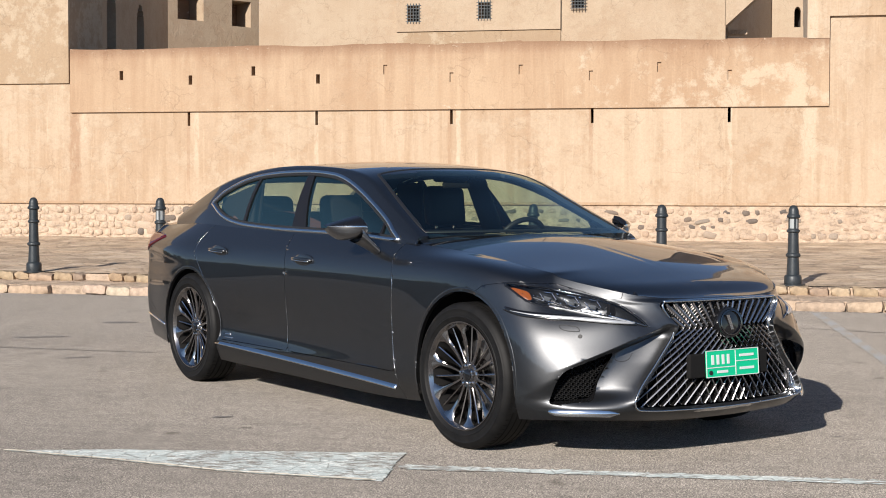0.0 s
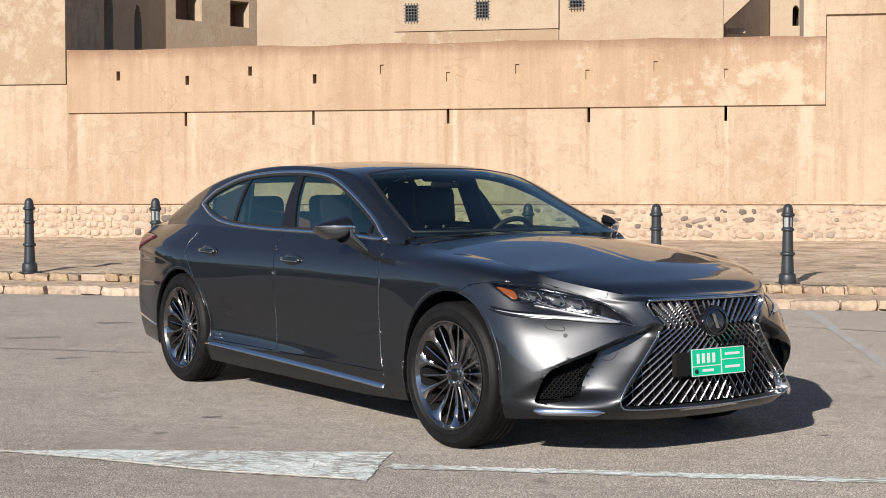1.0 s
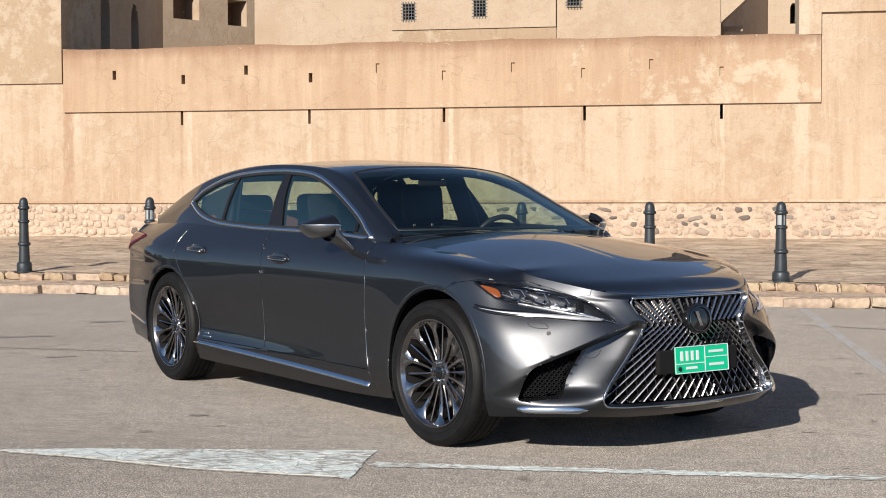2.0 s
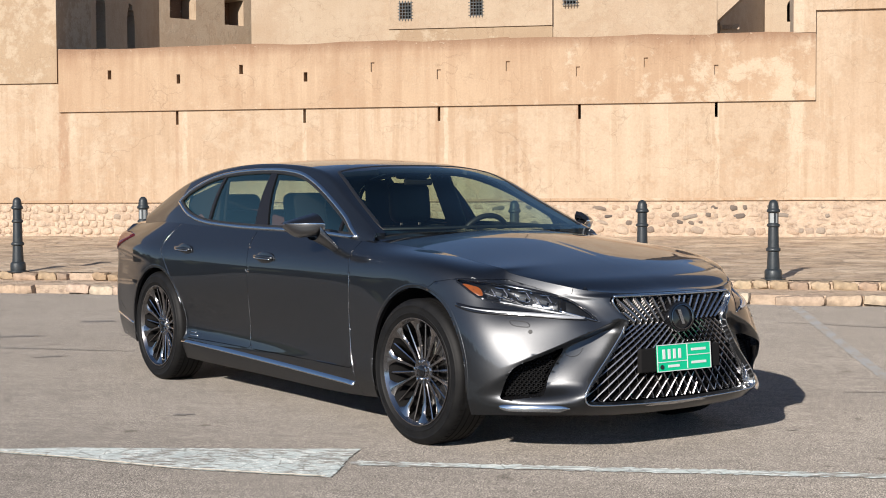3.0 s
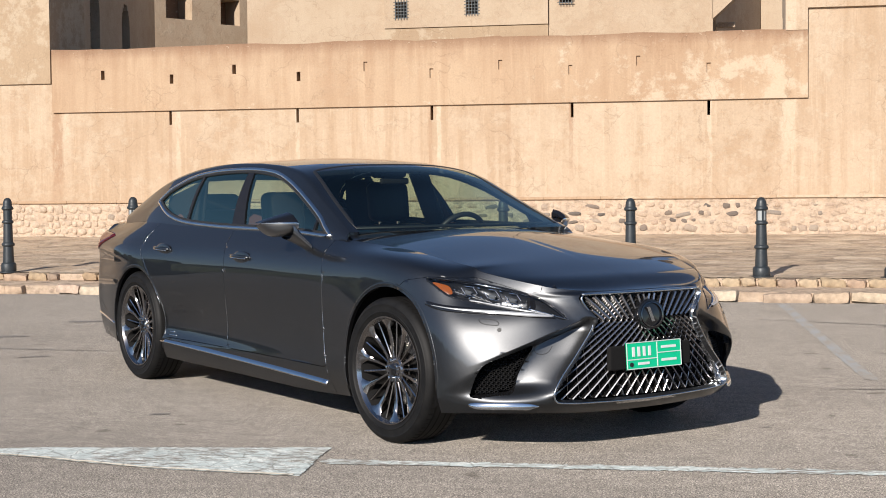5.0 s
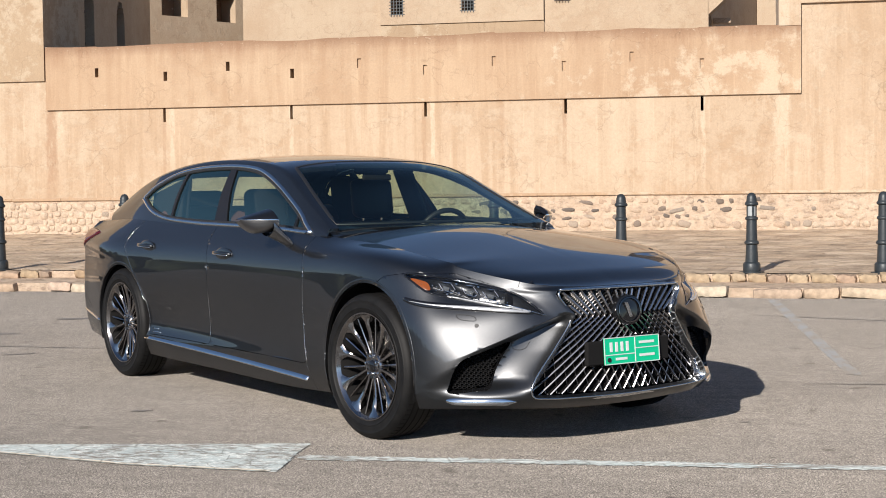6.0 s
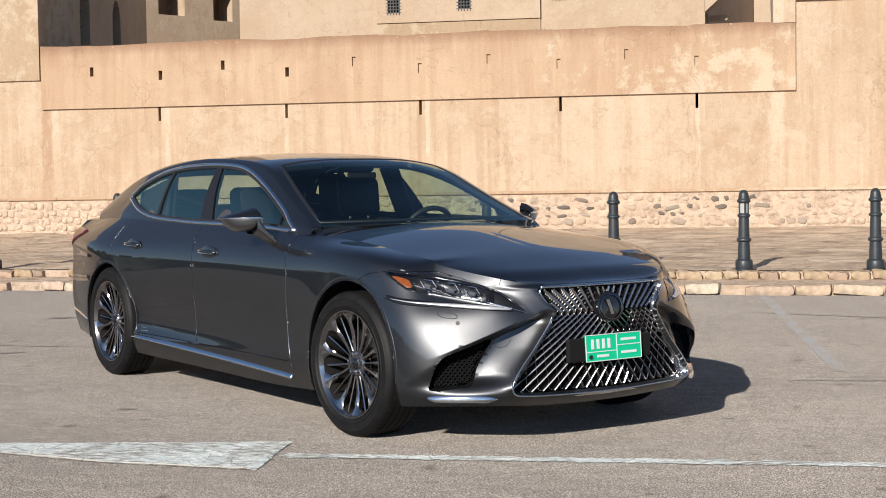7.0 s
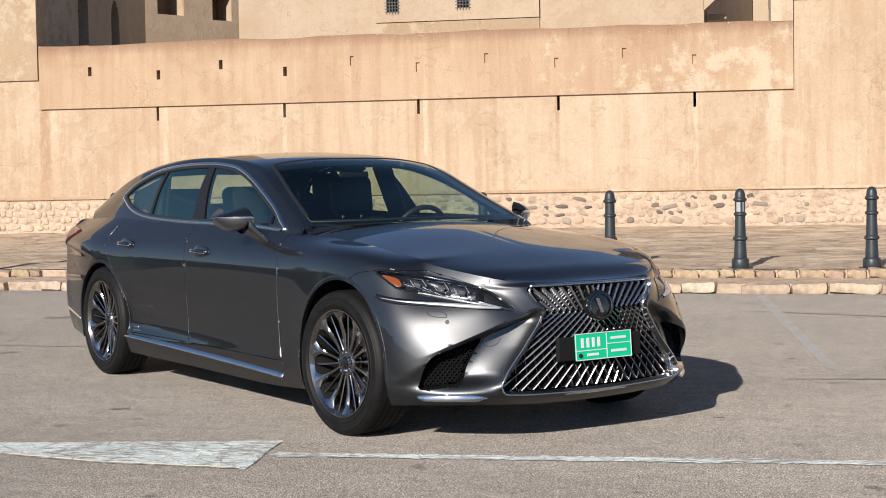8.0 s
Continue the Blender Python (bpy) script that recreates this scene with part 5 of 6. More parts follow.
# uprights between the windows
B_POST = [(-0.190, 0.95), (-0.382, 0.95), (-0.520, 1.5), (-0.480, 1.5)]
C_POST = [(-1.030, 0.95), (-1.062, 0.95), (-1.136, 1.5), (-1.104, 1.5)]
A_POST = [(0.615, 0.95), (0.590, 0.95), (0.575, 1.25), (0.590, 1.25)]
openings = {}
for sgn in (-1, 1):
    view = VIEWS[sgn][0]
    whole = cut_out(canopy, OPEN, view, 0.05)
    posts = []
    for post in (A_POST, B_POST, C_POST):
        score(whole, post, view, 0.02)
        posts.append(take(whole, within(whole, post, view, 0.02)))
    mid = {f: f.calc_center_median() for f in whole.faces}
    first, second, third_pane = [], [], []
    for f, c in mid.items():
        (first if c.x + 0.39 * (c.z - 1.2) > -0.382 else second if c.x + 0.135 * (c.z - 1.2) > -1.083 else third_pane).append(f)
    parts = [take(whole, faces) for faces in (first, second, third_pane)]
    whole.free()
    openings[sgn] = posts, parts
WS = rounded([(0.0, 1.404), (-0.30, 1.398), (-0.50, 1.374), (-0.555, 1.345), (-0.60, 1.25), (-0.655, 1.125), (-0.70, 1.02), (-0.70, 0.96), (-0.35, 0.96), (0.0, 0.96), (0.35, 0.96), (0.70, 0.96), (0.70, 1.02), (0.655, 1.125), (0.60, 1.25), (0.555, 1.345), (0.50, 1.374), (0.30, 1.398)], 3)
screen = cut_out(canopy, WS, FROM_FRONT, 0.25)
BACK = (Y_AX, Z_AX, -X_AX)
RW = rounded([(0.0, 1.36), (-0.40, 1.345), (-0.50, 1.30), (-0.555, 1.19), (-0.58, 1.08), (-0.3, 1.06), (0.0, 1.06), (0.3, 1.06), (0.58, 1.08), (0.555, 1.19), (0.50, 1.30), (0.40, 1.345)], 4)
rear_screen = cut_out(canopy, RW, BACK, 0.2)
ROOF_PANEL = rounded([(0.10, 0.0), (0.06, 0.40), (-0.02, 0.50), (-0.5, 0.53), (-1.0, 0.53), (-1.15, 0.48), (-1.2, 0.0), (-1.15, -0.48), (-1.0, -0.53), (-0.5, -0.53), (-0.02, -0.50), (0.06, -0.40)], 4)
roof = cut_out(canopy, ROOF_PANEL, FROM_TOP, 0.5)
part("roof_panel", lipped(roof, 0.01, 0.001), GLOSS, car, "glossy dark glass roof")
pillars = part("roof_frame", lipped(canopy, 0.03, 0.0), PAINT, car, "dark grey pillars and roof rails")
for name, bm, mat in (("windscreen", screen, GLASS), ("rear_window", rear_screen, GLASS_REAR)):
    ob = part(name, bm, mat, car, "tinted glass")
    ob.visible_shadow = False
for sgn in (-1, 1):
    posts, panes = openings[sgn]
    for bm in posts:
        part("window_pillar", lipped(bm, 0.03, 0.0), FILM, car, "black pillar trim")
    for bm, owner in zip(panes, (door_ob[sgn, "front_door"], door_ob[sgn, "rear_door"], door_ob[sgn, "rear_door"])):
        for v in bm.verts:
            v.co.y -= 0.008 * sgn
        ob = part("window_pane", bm, GLASS_SIDE, owner, "tinted glass")
        ob.visible_shadow = False
    path = drape(canopy_tree, shrink(DLO, 0.010), VIEWS[sgn][0], 0.002)
    part("window_chrome", strip(path, 0.024, 0.007, closed=True), SATIN, car, "bright chrome window surround")
    path = drape(canopy_tree, shrink(DLO, 0.026), VIEWS[sgn][0], -0.002)
    part("window_seal", strip(path, 0.016, 0.006, closed=True), TRIM, car)
# black frit along the screen's edge
path = [(p, no) for p, no in drape(canopy_tree, WS, FROM_FRONT, 0.001)]
part("windscreen_seal", strip(path, 0.022, 0.003, closed=True), TRIM, car)

# ---- sill and lower trim ----
def upturned(path, k=0.45):
    """The same line with its face tipped towards the sky."""
    return [(p, (no + Z_AX * k).normalized()) for p, no in path]


def smoothed(path, k=4):
    """The same line with its places and normals evened out."""
    for _ in range(k):
        new_path = []
        for i, (p, no) in enumerate(path):
            a, b2 = path[max(0, i - 1)], path[min(len(path) - 1, i + 1)]
            new_path.append(((a[0] + p * 2 + b2[0]) / 4 if 0 < i < len(path) - 1 else p, (a[1] + no * 2 + b2[1]).normalized()))
        path = new_path
    return path


for sgn in (-1, 1):
    view, corner = VIEWS[sgn]
    path = drape(tub_tree, seg([(-1.165, 0.300), (0.30, 0.262), (0.955, 0.243)], 40), view, 0.004)
    part("sill_strip", strip(upturned(path, 0.9), 0.036, 0.0035), CHROME, car, "polished chrome sill strip")
    # lower chrome wing of the bumper
    path = drape(tub_tree, seg([(0.594, 0.252), (0.72, 0.253), (0.84, 0.255), (0.918, 0.250)], 24), corner, 0.004)
    part("bumper_wing", strip(upturned(smoothed(path, 14), 0.7), 0.040, 0.005, taper=lambda t: max(0.12, min(1.0, 0.35 + t * 6, (1.0 - t) * 7))), CHROME, car, "chrome wing on the bumper's lower edge")

# ---- spindle grille ----
grille = new("grille")
grille.parent = car
tagged(grille, "dark chrome lattice grille in a spindle frame")
ZS = [p[1] for p in SPINDLE[3:10]]
HS = [-p[0] for p in SPINDLE[3:10]]


def face_x(y, z):
    """How far ahead the lattice lies: bowed sideways, leaning back at the top."""
    return 2.452 - 0.26 * y * y - 0.10 * max(0.0, z - 0.64) - 0.09 * max(0.0, 0.5 - z)


back_plate = bmesh.new()
loop = [back_plate.verts.new((face_x(y, z) - 0.085, y * 1.04, z + (0.012 if z > 0.5 else -0.012))) for y, z in spindle]
back_plate.faces.new(loop)
part("grille_backing", back_plate, LINER, grille, smooth=False)
frame_path = smoothed([(p, Vector((1, 0.35 * max(-1.0, min(1.0, p.y * 5)), 0.15)).normalized()) for p, _ in drape(tub_tree, shrink(seg(spindle + spindle[:1], 140)[:-1], -0.004), FROM_FRONT, 0.003)], 1)
for _ in range(30):
    frame_path = [(Vector(((frame_path[i - 1][0].x + 2 * p.x + frame_path[(i + 1) % len(frame_path)][0].x) / 4, p.y, p.z)), no) for i, (p, no) in enumerate(frame_path)]
part("grille_frame", strip(frame_path, 0.008, 0.005, closed=True), SATIN, grille, "dark chrome spindle frame")
top_path = [(Vector((face_x(y, 0.756) + 0.008, y, 0.757)), X_AX) for y in np.linspace(-0.375, 0.375, 30)]
part("grille_top_strip", strip(top_path, 0.012, 0.008), SATIN, grille, "bright strip along the hood edge")
lip_path = [(Vector((face_x(y, z) + 0.010, y, z)), X_AX) for y, z in seg([(-0.535, 0.285), (-0.53, 0.262), (-0.42, 0.250), (-0.2, 0.244), (0.0, 0.242), (0.2, 0.244), (0.42, 0.250), (0.53, 0.262), (0.535, 0.285)], 60)]
part("grille_lip", strip(upturned(lip_path, 0.9), 0.026, 0.012), CHROME, grille, "bright chrome lower lip")


def blade(line, depth, thick, lead=0.0, ridge=0.55):
    """A thin slat with a ridged front that follows a line in the grille's face."""
    rows = []
    for i, (y, z) in enumerate(line):
        a, b2 = line[min(i + 1, len(line) - 1)], line[max(i - 1, 0)]
        ty, tz = a[0] - b2[0], a[1] - b2[1]
        k = math.hypot(ty, tz) or 1
        ny, nz = tz / k * thick / 2, -ty / k * thick / 2
        x = face_x(y, z) + lead
        rows.append([(x - thick * ridge, y - ny, z - nz), (x, y, z), (x - thick * ridge, y + ny, z + nz), (x - depth, y + ny, z + nz), (x - depth, y - ny, z - nz)])
    bm = grid_bm(rows, closed_v=True)
    bmesh.ops.recalc_face_normals(bm, faces=bm.faces)
    return bm


def inside_spindle(y, z):
    return 0.262 < z < 0.748 and abs(y) < half_width(z) - 0.020


def runs(points):
    """Split a line into its stretches within the spindle."""
    out, cur = [], []
    for p in points:
        if inside_spindle(*p):
            cur.append(p)
        elif cur:
            out.append(cur)
            cur = []
    if cur:
        out.append(cur)
    return [r for r in out if len(r) > 1]


zs = np.linspace(0.25, 0.76, 69)
WAIST = 0.628


def fan(y0, z):
    """Line through the waist at y0: leans out below it, and back out above it, more so towards the sides."""
    if z < WAIST:
        return y0 + (1.05 - 2.1 * y0) * (z - WAIST)
    return y0 - (0.25 + 4.0 * abs(y0)) * (z - WAIST)


PITCH = 0.034
for k in range(-10, 17):
    y0 = (k + 0.5) * PITCH
    for flip in (1, -1):
        pts = [(flip * fan(y0, float(z)), float(z)) for z in zs]
        # each half shows its own family in front, the other one thin and set back; each breaks at the waist
        for own in (True, False):
            for low in (True, False):
                half = [p for p in pts if (p[0] * flip < (0.15 * (WAIST - p[1]) / 0.3 if low else 0.0)) == own and (p[1] < WAIST) == low]
                for r in runs(half):
                    if own:
                        part("slat", blade(r, 0.030, 0.0076 if low else 0.0118, 0.0 if low else 0.004, 0.55 if low else 0.28), SLAT, grille, smooth=False)
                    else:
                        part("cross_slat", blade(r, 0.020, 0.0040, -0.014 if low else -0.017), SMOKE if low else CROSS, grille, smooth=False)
# chrome reveal between the frame and the lattice
reveal = [[p + X_AX * 0.002, p + Vector((-0.016, -math.copysign(min(0.020, abs(p.y)), p.y), 0.004 if p.z < 0.3 else 0.0)), Vector((face_x(p.y, p.z) - 0.055, p.y * 0.95, p.z))] for p, _ in frame_path]
bm = grid_bm(reveal, closed_u=True)
bmesh.ops.recalc_face_normals(bm, faces=bm.faces)
part("grille_reveal", bm, SATIN, grille, "bright inner edge of the spindle frame")

# round emblem carrier with a plain bar mark
emblem = new("emblem")
emblem.parent = car
tagged(emblem, "round black emblem with a chrome ring")
EX, EZ = 2.468, 0.648
for name, prof, mat in (("emblem_ring", [(0.079, -0.05), (0.081, 0.0), (0.076, 0.011), (0.068, 0.012), (0.064, 0.004), (0.064, -0.02)], GLOSS),
                        ("emblem_rim", [(0.066, 0.0), (0.066, 0.014), (0.061, 0.015), (0.060, 0.0)], SMOKE),
                        ("emblem_disc", [(0.062, 0.006), (0.0, 0.010)], GLOSS)):
    bm = lathe(prof, "x", 40)
    for q in bm.verts:
        q.co = Vector((q.co.x - 0.10 * q.co.z, q.co.y * 1.05, q.co.z * 0.92)) + Vector((EX, 0, EZ))
    part(name, bm, mat, emblem)
bm = box(EX + 0.008, EX + 0.014, -0.016, 0.004, EZ - 0.034, EZ + 0.036)
for q in bm.verts:
    q.co.y += (q.co.z - EZ) * -0.45
part("emblem_mark", bm, SATIN, emblem, smooth=False)

# number plate: green with white edge; its characters are plain bars
plate = new("number_plate")
plate.parent = car
tagged(plate, "green number plate with white markings on a black carrier")
PX = 2.472
part("plate_carrier", box(PX - 0.040, PX - 0.012, -0.245, 0.272, 0.392, 0.505, 0.006, 2), LINER, plate, "black plate carrier", smooth=False)
tilt = pose(PX, 0.02, 0.455) @ pose(0, 0, 0, 0, -4, 0)
part("plate_panel", box_into(bmesh.new(), -0.004, 0.002, -0.175, 0.175, -0.064, 0.064, 0.0015, 1, tilt), PLATE, plate, smooth=False)
bm = bmesh.new()
for y0, y1, z0, z1 in ((-0.175, 0.175, 0.0605, 0.064), (-0.175, 0.175, -0.064, -0.0605), (-0.175, -0.1715, -0.064, 0.064), (0.1715, 0.175, -0.064, 0.064), (0.017, 0.021, -0.058, 0.058), (-0.169, 0.017, -0.020, -0.016), (0.021, 0.169, 0.004, 0.008)):
    box_into(bm, 0.002, 0.004, y0, y1, z0, z1, 0, 1, tilt)
part("plate_border", bm, WHITE, plate, smooth=False)
for y0, y1, z0, z1 in ((-0.140, -0.124, -0.004, 0.042), (-0.106, -0.090, -0.004, 0.042), (-0.072, -0.056, -0.004, 0.042), (-0.038, -0.022, -0.004, 0.042), (-0.106, -0.034, -0.045, -0.033), (0.046, 0.142, 0.026, 0.038), (0.046, 0.142, -0.036, -0.024)):
    part("plate_bar", box_into(bmesh.new(), 0.002, 0.0042, y0, y1, z0, z1, 0, 1, tilt), WHITE, plate, smooth=False)
bm = lathe([(0.011, 0.0), (0.011, 0.004), (0.0, 0.005)], "x", 14)
bmesh.ops.transform(bm, matrix=tilt @ Matrix.Translation((0.002, -0.147, -0.041)), verts=bm.verts)
part("plate_bolt", bm, TRIM, plate)

# ---- fog intakes with honeycomb ----
for sgn in (-1, 1):
    corner = VIEWS[sgn][1]
    fog = new("bumper_intake")
    fog.parent = car
    tagged(fog, "black honeycomb bumper intake")
    path = drape(tub_tree, FOG, corner, -0.015)
    bed_n = sum((no for _, no in path), Vector()).normalized()
    path = [(p, bed_n) for p, _ in path]
    ring_pts = [[p - no * 0.001, p - no * 0.055 - (p - sum((q for q, _ in path), Vector()) / len(path)) * 0.16] for p, no in path]
    wall = grid_bm(ring_pts, closed_u=True)
    bmesh.ops.recalc_face_normals(wall, faces=wall.faces)
    part("intake_wall", wall, GLOSS, fog)
    back = bmesh.new()
    c = sum((r[1] for r in ring_pts), Vector()) / len(ring_pts)
    mid = back.verts.new(c - path[0][1] * 0.05)
    vs = [back.verts.new(r[1] - no * 0.02) for r, (_, no) in zip(ring_pts, path)]
    for i in range(len(vs)):
        back.faces.new((vs[i - 1], vs[i], mid))
    part("intake_backing", back, LINER, fog)
    mesh = bmesh.new()
    e1, e2, nn = corner
    row = 0
    z = 0.292
    inner = shrink(FOG, 0.011)
    bed = sum((p for p, _ in path), Vector()) / len(path) - bed_n * 0.036
    while z < 0.52:
        a = 0.60 + (0.011 if row % 2 else 0)
        while a < 0.9:
            if inside((a, z), inner):
                # on a flat plane a little behind the opening
                flat_p = e1 * a + e2 * z
                p, no = flat_p + nn * ((bed - flat_p).dot(bed_n) / nn.dot(bed_n)), bed_n
                s = (e1 - no * e1.dot(no)).normalized()
                t = no.cross(s)
                hexa = [(p + s * (0.0125 * math.cos(q)) + t * (0.0085 * math.sin(q))) for q in np.linspace(0, 2 * math.pi, 7)[:-1]]
                o = [mesh.verts.new(q) for q in hexa]
                w = [mesh.verts.new(p + (q - p) * 0.72 + no * 0.004) for q in hexa]
                d = [mesh.verts.new(p + (q - p) * 0.66 - no * 0.012) for q in hexa]
                for i in range(6):
                    mesh.faces.new((o[i - 1], o[i], w[i], w[i - 1]))
                    mesh.faces.new((w[i - 1], w[i], d[i], d[i - 1]))
            a += 0.022
        z += 0.0135
        row += 1
    bmesh.ops.recalc_face_normals(mesh, faces=mesh.faces)
    part("honeycomb", mesh, TRIM, fog, smooth=False)

# ---- headlamps ----
for sgn in (-1, 1):
    corner = VIEWS[sgn][1]
    lamp = new("headlamp")
    lamp.parent = car
    tagged(lamp, "slim headlamp with three projectors and amber corner")
    ob = part("lens", lamp_glass[sgn], LENS, lamp, "clear lens")
    ob.visible_shadow = False
    path = drape(tub_tree, LAMP, corner, 0.0)
    cen = sum((p for p, _ in path), Vector()) / len(path)
    nav = sum((no for _, no in path), Vector()).normalized()
    rows3 = [[p - no * 0.001, p - no * 0.03, cen + (p - cen) * 0.80 - nav * 0.055, cen + (p - cen) * 0.35 - nav * 0.065, cen - nav * 0.068] for p, no in path]
    tray = grid_bm(rows3, closed_u=True)
    bmesh.ops.recalc_face_normals(tray, faces=tray.faces)
    part("lamp_tray", tray, LAMPBED, lamp)
    rim = strip(path, 0.010, 0.003, closed=True)
    part("lamp_rim", rim, GLOSS, lamp)
    top_edge = drape(tub_tree, [(0.40, 0.829), (0.50, 0.822), (0.62, 0.806), (0.78, 0.778), (0.90, 0.746)], corner, -0.006)
    part("lamp_brow", strip(top_edge, 0.006, 0.003), CHROME, lamp)
    amber = drape(tub_tree, rounded([(0.418, 0.815), (0.47, 0.808), (0.505, 0.795), (0.518, 0.765), (0.485, 0.764), (0.448, 0.780)], 4), corner, -0.012)
    ac = sum((p for p, _ in amber), Vector()) / len(amber)
    am = grid_bm([[p, ac + (p - ac) * 0.6 + no * 0.004, ac + (p - ac) * 0.05 + no * 0.005] for p, no in amber], closed_u=True)
    bmesh.ops.recalc_face_normals(am, faces=am.faces)
    part("indicator", am, AMBER, lamp, "amber indicator lens")
    for a, z, r in ((0.60, 0.780, 0.014), (0.70, 0.764, 0.014), (0.80, 0.746, 0.013)):
        hit = drape(tub_tree, [(a, z)], corner, -0.035)
        if not hit:
            continue
        p, no = hit[0]
        # angular lens block with a bevelled face, in a chrome chevron
        face_on = Matrix.Translation(p) @ Matrix(((*corner[0], 0), (*Z_AX, 0), (*corner[2], 0), (0, 0, 0, 1))).transposed()
        part("projector", box_into(bmesh.new(), -r * 1.25, r * 1.25, -r * 0.85, r * 0.85, -0.012, 0.010, 0.006, 3, face_on @ pose(0, 0, 0, 0, 0, -14)), LENSBLOCK, lamp, "projector lens")
        for da, dz, w, h, turn in ((-0.026, 0.0, 0.0035, 0.040, 32), (0.028, 0.002, 0.0035, 0.036, 32), (0.004, 0.020, 0.046, 0.0035, -9), (0.008, -0.020, 0.040, 0.0030, -16), (0.040, 0.014, 0.010, 0.006, -20)):
            if inside((a + da, z + dz), shrink(LAMP, 0.008)):
                h2 = drape(tub_tree, [(a + da, z + dz)], corner, -0.020)
                if h2:
                    br = box_into(bmesh.new(), -w / 2, w / 2, -h / 2, h / 2, -0.006, 0.004, 0.0008, 1, Matrix.Translation(h2[0][0]) @ Matrix(((*corner[0], 0), (*Z_AX, 0), (*corner[2], 0), (0, 0, 0, 1))).transposed() @ pose(0, 0, 0, -14, 10, turn))
                    part("lamp_bracket", br, REFLECTOR, lamp, smooth=False)
    # small cut facets that sparkle between the projectors
    rf = random.Random(21)
    for k in range(64):
        a = 0.53 + 0.37 * k / 63
        hit = drape(tub_tree, [(a, 0.808 - 0.17 * (a - 0.53) - rf.uniform(0.012, 0.060))], corner, -rf.uniform(0.016, 0.026))
        if hit:
            w, h = rf.uniform(0.0015, 0.0045), rf.uniform(0.003, 0.007)
            face_on = Matrix(((*corner[0], 0), (*Z_AX, 0), (*corner[2], 0), (0, 0, 0, 1))).transposed()
            turn = pose(0, 0, 0, rf.uniform(-22, 22), rf.uniform(-22, 22), rf.uniform(-50, 50))
            part("lamp_facet", box_into(bmesh.new(), -w, w, -h / 2, h / 2, -0.003, 0.003, 0.0012, 1, Matrix.Translation(hit[0][0]) @ face_on @ turn), REFLECTOR, lamp, smooth=False)
    # fins that fan out to the inner tip
    for a0, z0, z1 in ((0.60, 0.727, 0.662), (0.66, 0.717, 0.660), (0.72, 0.708, 0.6585), (0.78, 0.699, 0.657)):
        fin = drape(tub_tree, seg([(a0, z0), (0.99, z1)], 14), corner, 0.003)
        part("lamp_fin", strip(fin, 0.0065, 0.004), DRL, lamp)
    tip = drape(tub_tree, seg([(0.875, 0.690), (0.95, 0.672), (1.062, 0.640)], 12), corner, 0.004)
    part("lamp_fin", strip(tip, 0.009, 0.004, taper=lambda t: 1 - 0.7 * t), SATIN, lamp, "bright edge of the lamp's tip")
    # bright daytime bar under the lamp
    bar = drape(tub_tree, rounded([(0.392, 0.714), (0.47, 0.695), (0.60, 0.684), (0.75, 0.677), (0.90, 0.666), (1.0, 0.656)], 5, closed=False), corner, 0.003)
    part("bar_surround", strip(bar, 0.036, 0.005, taper=lambda t: 0.25 + 0.75 * math.sin(math.pi * min(1.0, 0.06 + 0.9 * t)) ** 0.6), GLOSS, lamp)
    bar = drape(tub_tree, rounded([(0.42, 0.704), (0.52, 0.689), (0.62, 0.681), (0.75, 0.674), (0.90, 0.664), (0.985, 0.656)], 5, closed=False), corner, 0.006)
    part("daytime_bar", strip(bar, 0.021, 0.006, taper=lambda t: (0.12 + 0.88 * min(1.0, t / 0.62)) * min(1.0, 0.2 + (1 - t) / 0.3)), DRL, lamp, "white daytime running bar")
    # washer flap seam and parking sensor
    flap = drape(tub_tree, rounded([(0.645, 0.648), (0.70, 0.645), (0.725, 0.640), (0.735, 0.622), (0.69, 0.622), (0.655, 0.630)], 3), corner, 0.0)
    part("washer_flap", strip(flap, 0.004, 0.0012, closed=True), TRIM, car)
    hook = drape(tub_tree, rounded([(0.90, 0.515), (0.905, 0.488), (0.93, 0.478), (0.965, 0.486), (0.985, 0.515)], 5, closed=False), corner, 0.0)
    part("tow_cover", strip(hook, 0.003, 0.001), TRIM, car)
    for a, z in ((0.738, 0.60),):
        p, no = drape(tub_tree, [(a, z)], corner, 0.0)[0]
        bm = lathe([(0.0, 0.002), (0.009, 0.002), (0.011, -0.002)], "z", 16)
        bmesh.ops.transform(bm, matrix=Matrix.Translation(p) @ no.to_track_quat("Z", "Y").to_matrix().to_4x4(), verts=bm.verts)
        part("parking_sensor", bm, TRIM, car)

# ---- tail lamps ----
for sgn in (-1, 1):
    view = VIEWS[sgn][0]
    poly = rounded([(-2.12, 0.955), (-2.28, 0.974), (-2.45, 0.968), (-2.53, 0.90), (-2.50, 0.83), (-2.42, 0.845), (-2.32, 0.885), (-2.20, 0.925)], 4)
    ca, cz = sum(p[0] for p in poly) / len(poly), sum(p[1] for p in poly) / len(poly)
    rings = [drape(tub_tree, [(ca + (a - ca) * k, cz + (z - cz) * k) for a, z in poly], view, lift) for k, lift in ((1.0, -0.004), (0.97, 0.006), (0.7, 0.009), (0.35, 0.010), (0.04, 0.010))]
    if len({len(r) for r in rings}) == 1:
        bm = grid_bm([[r[i][0] for r in rings] for i in range(len(poly))], closed_u=True)
        bmesh.ops.recalc_face_normals(bm, faces=bm.faces)
        part("tail_lamp", bm, RED, car, "red tail lamp lens")

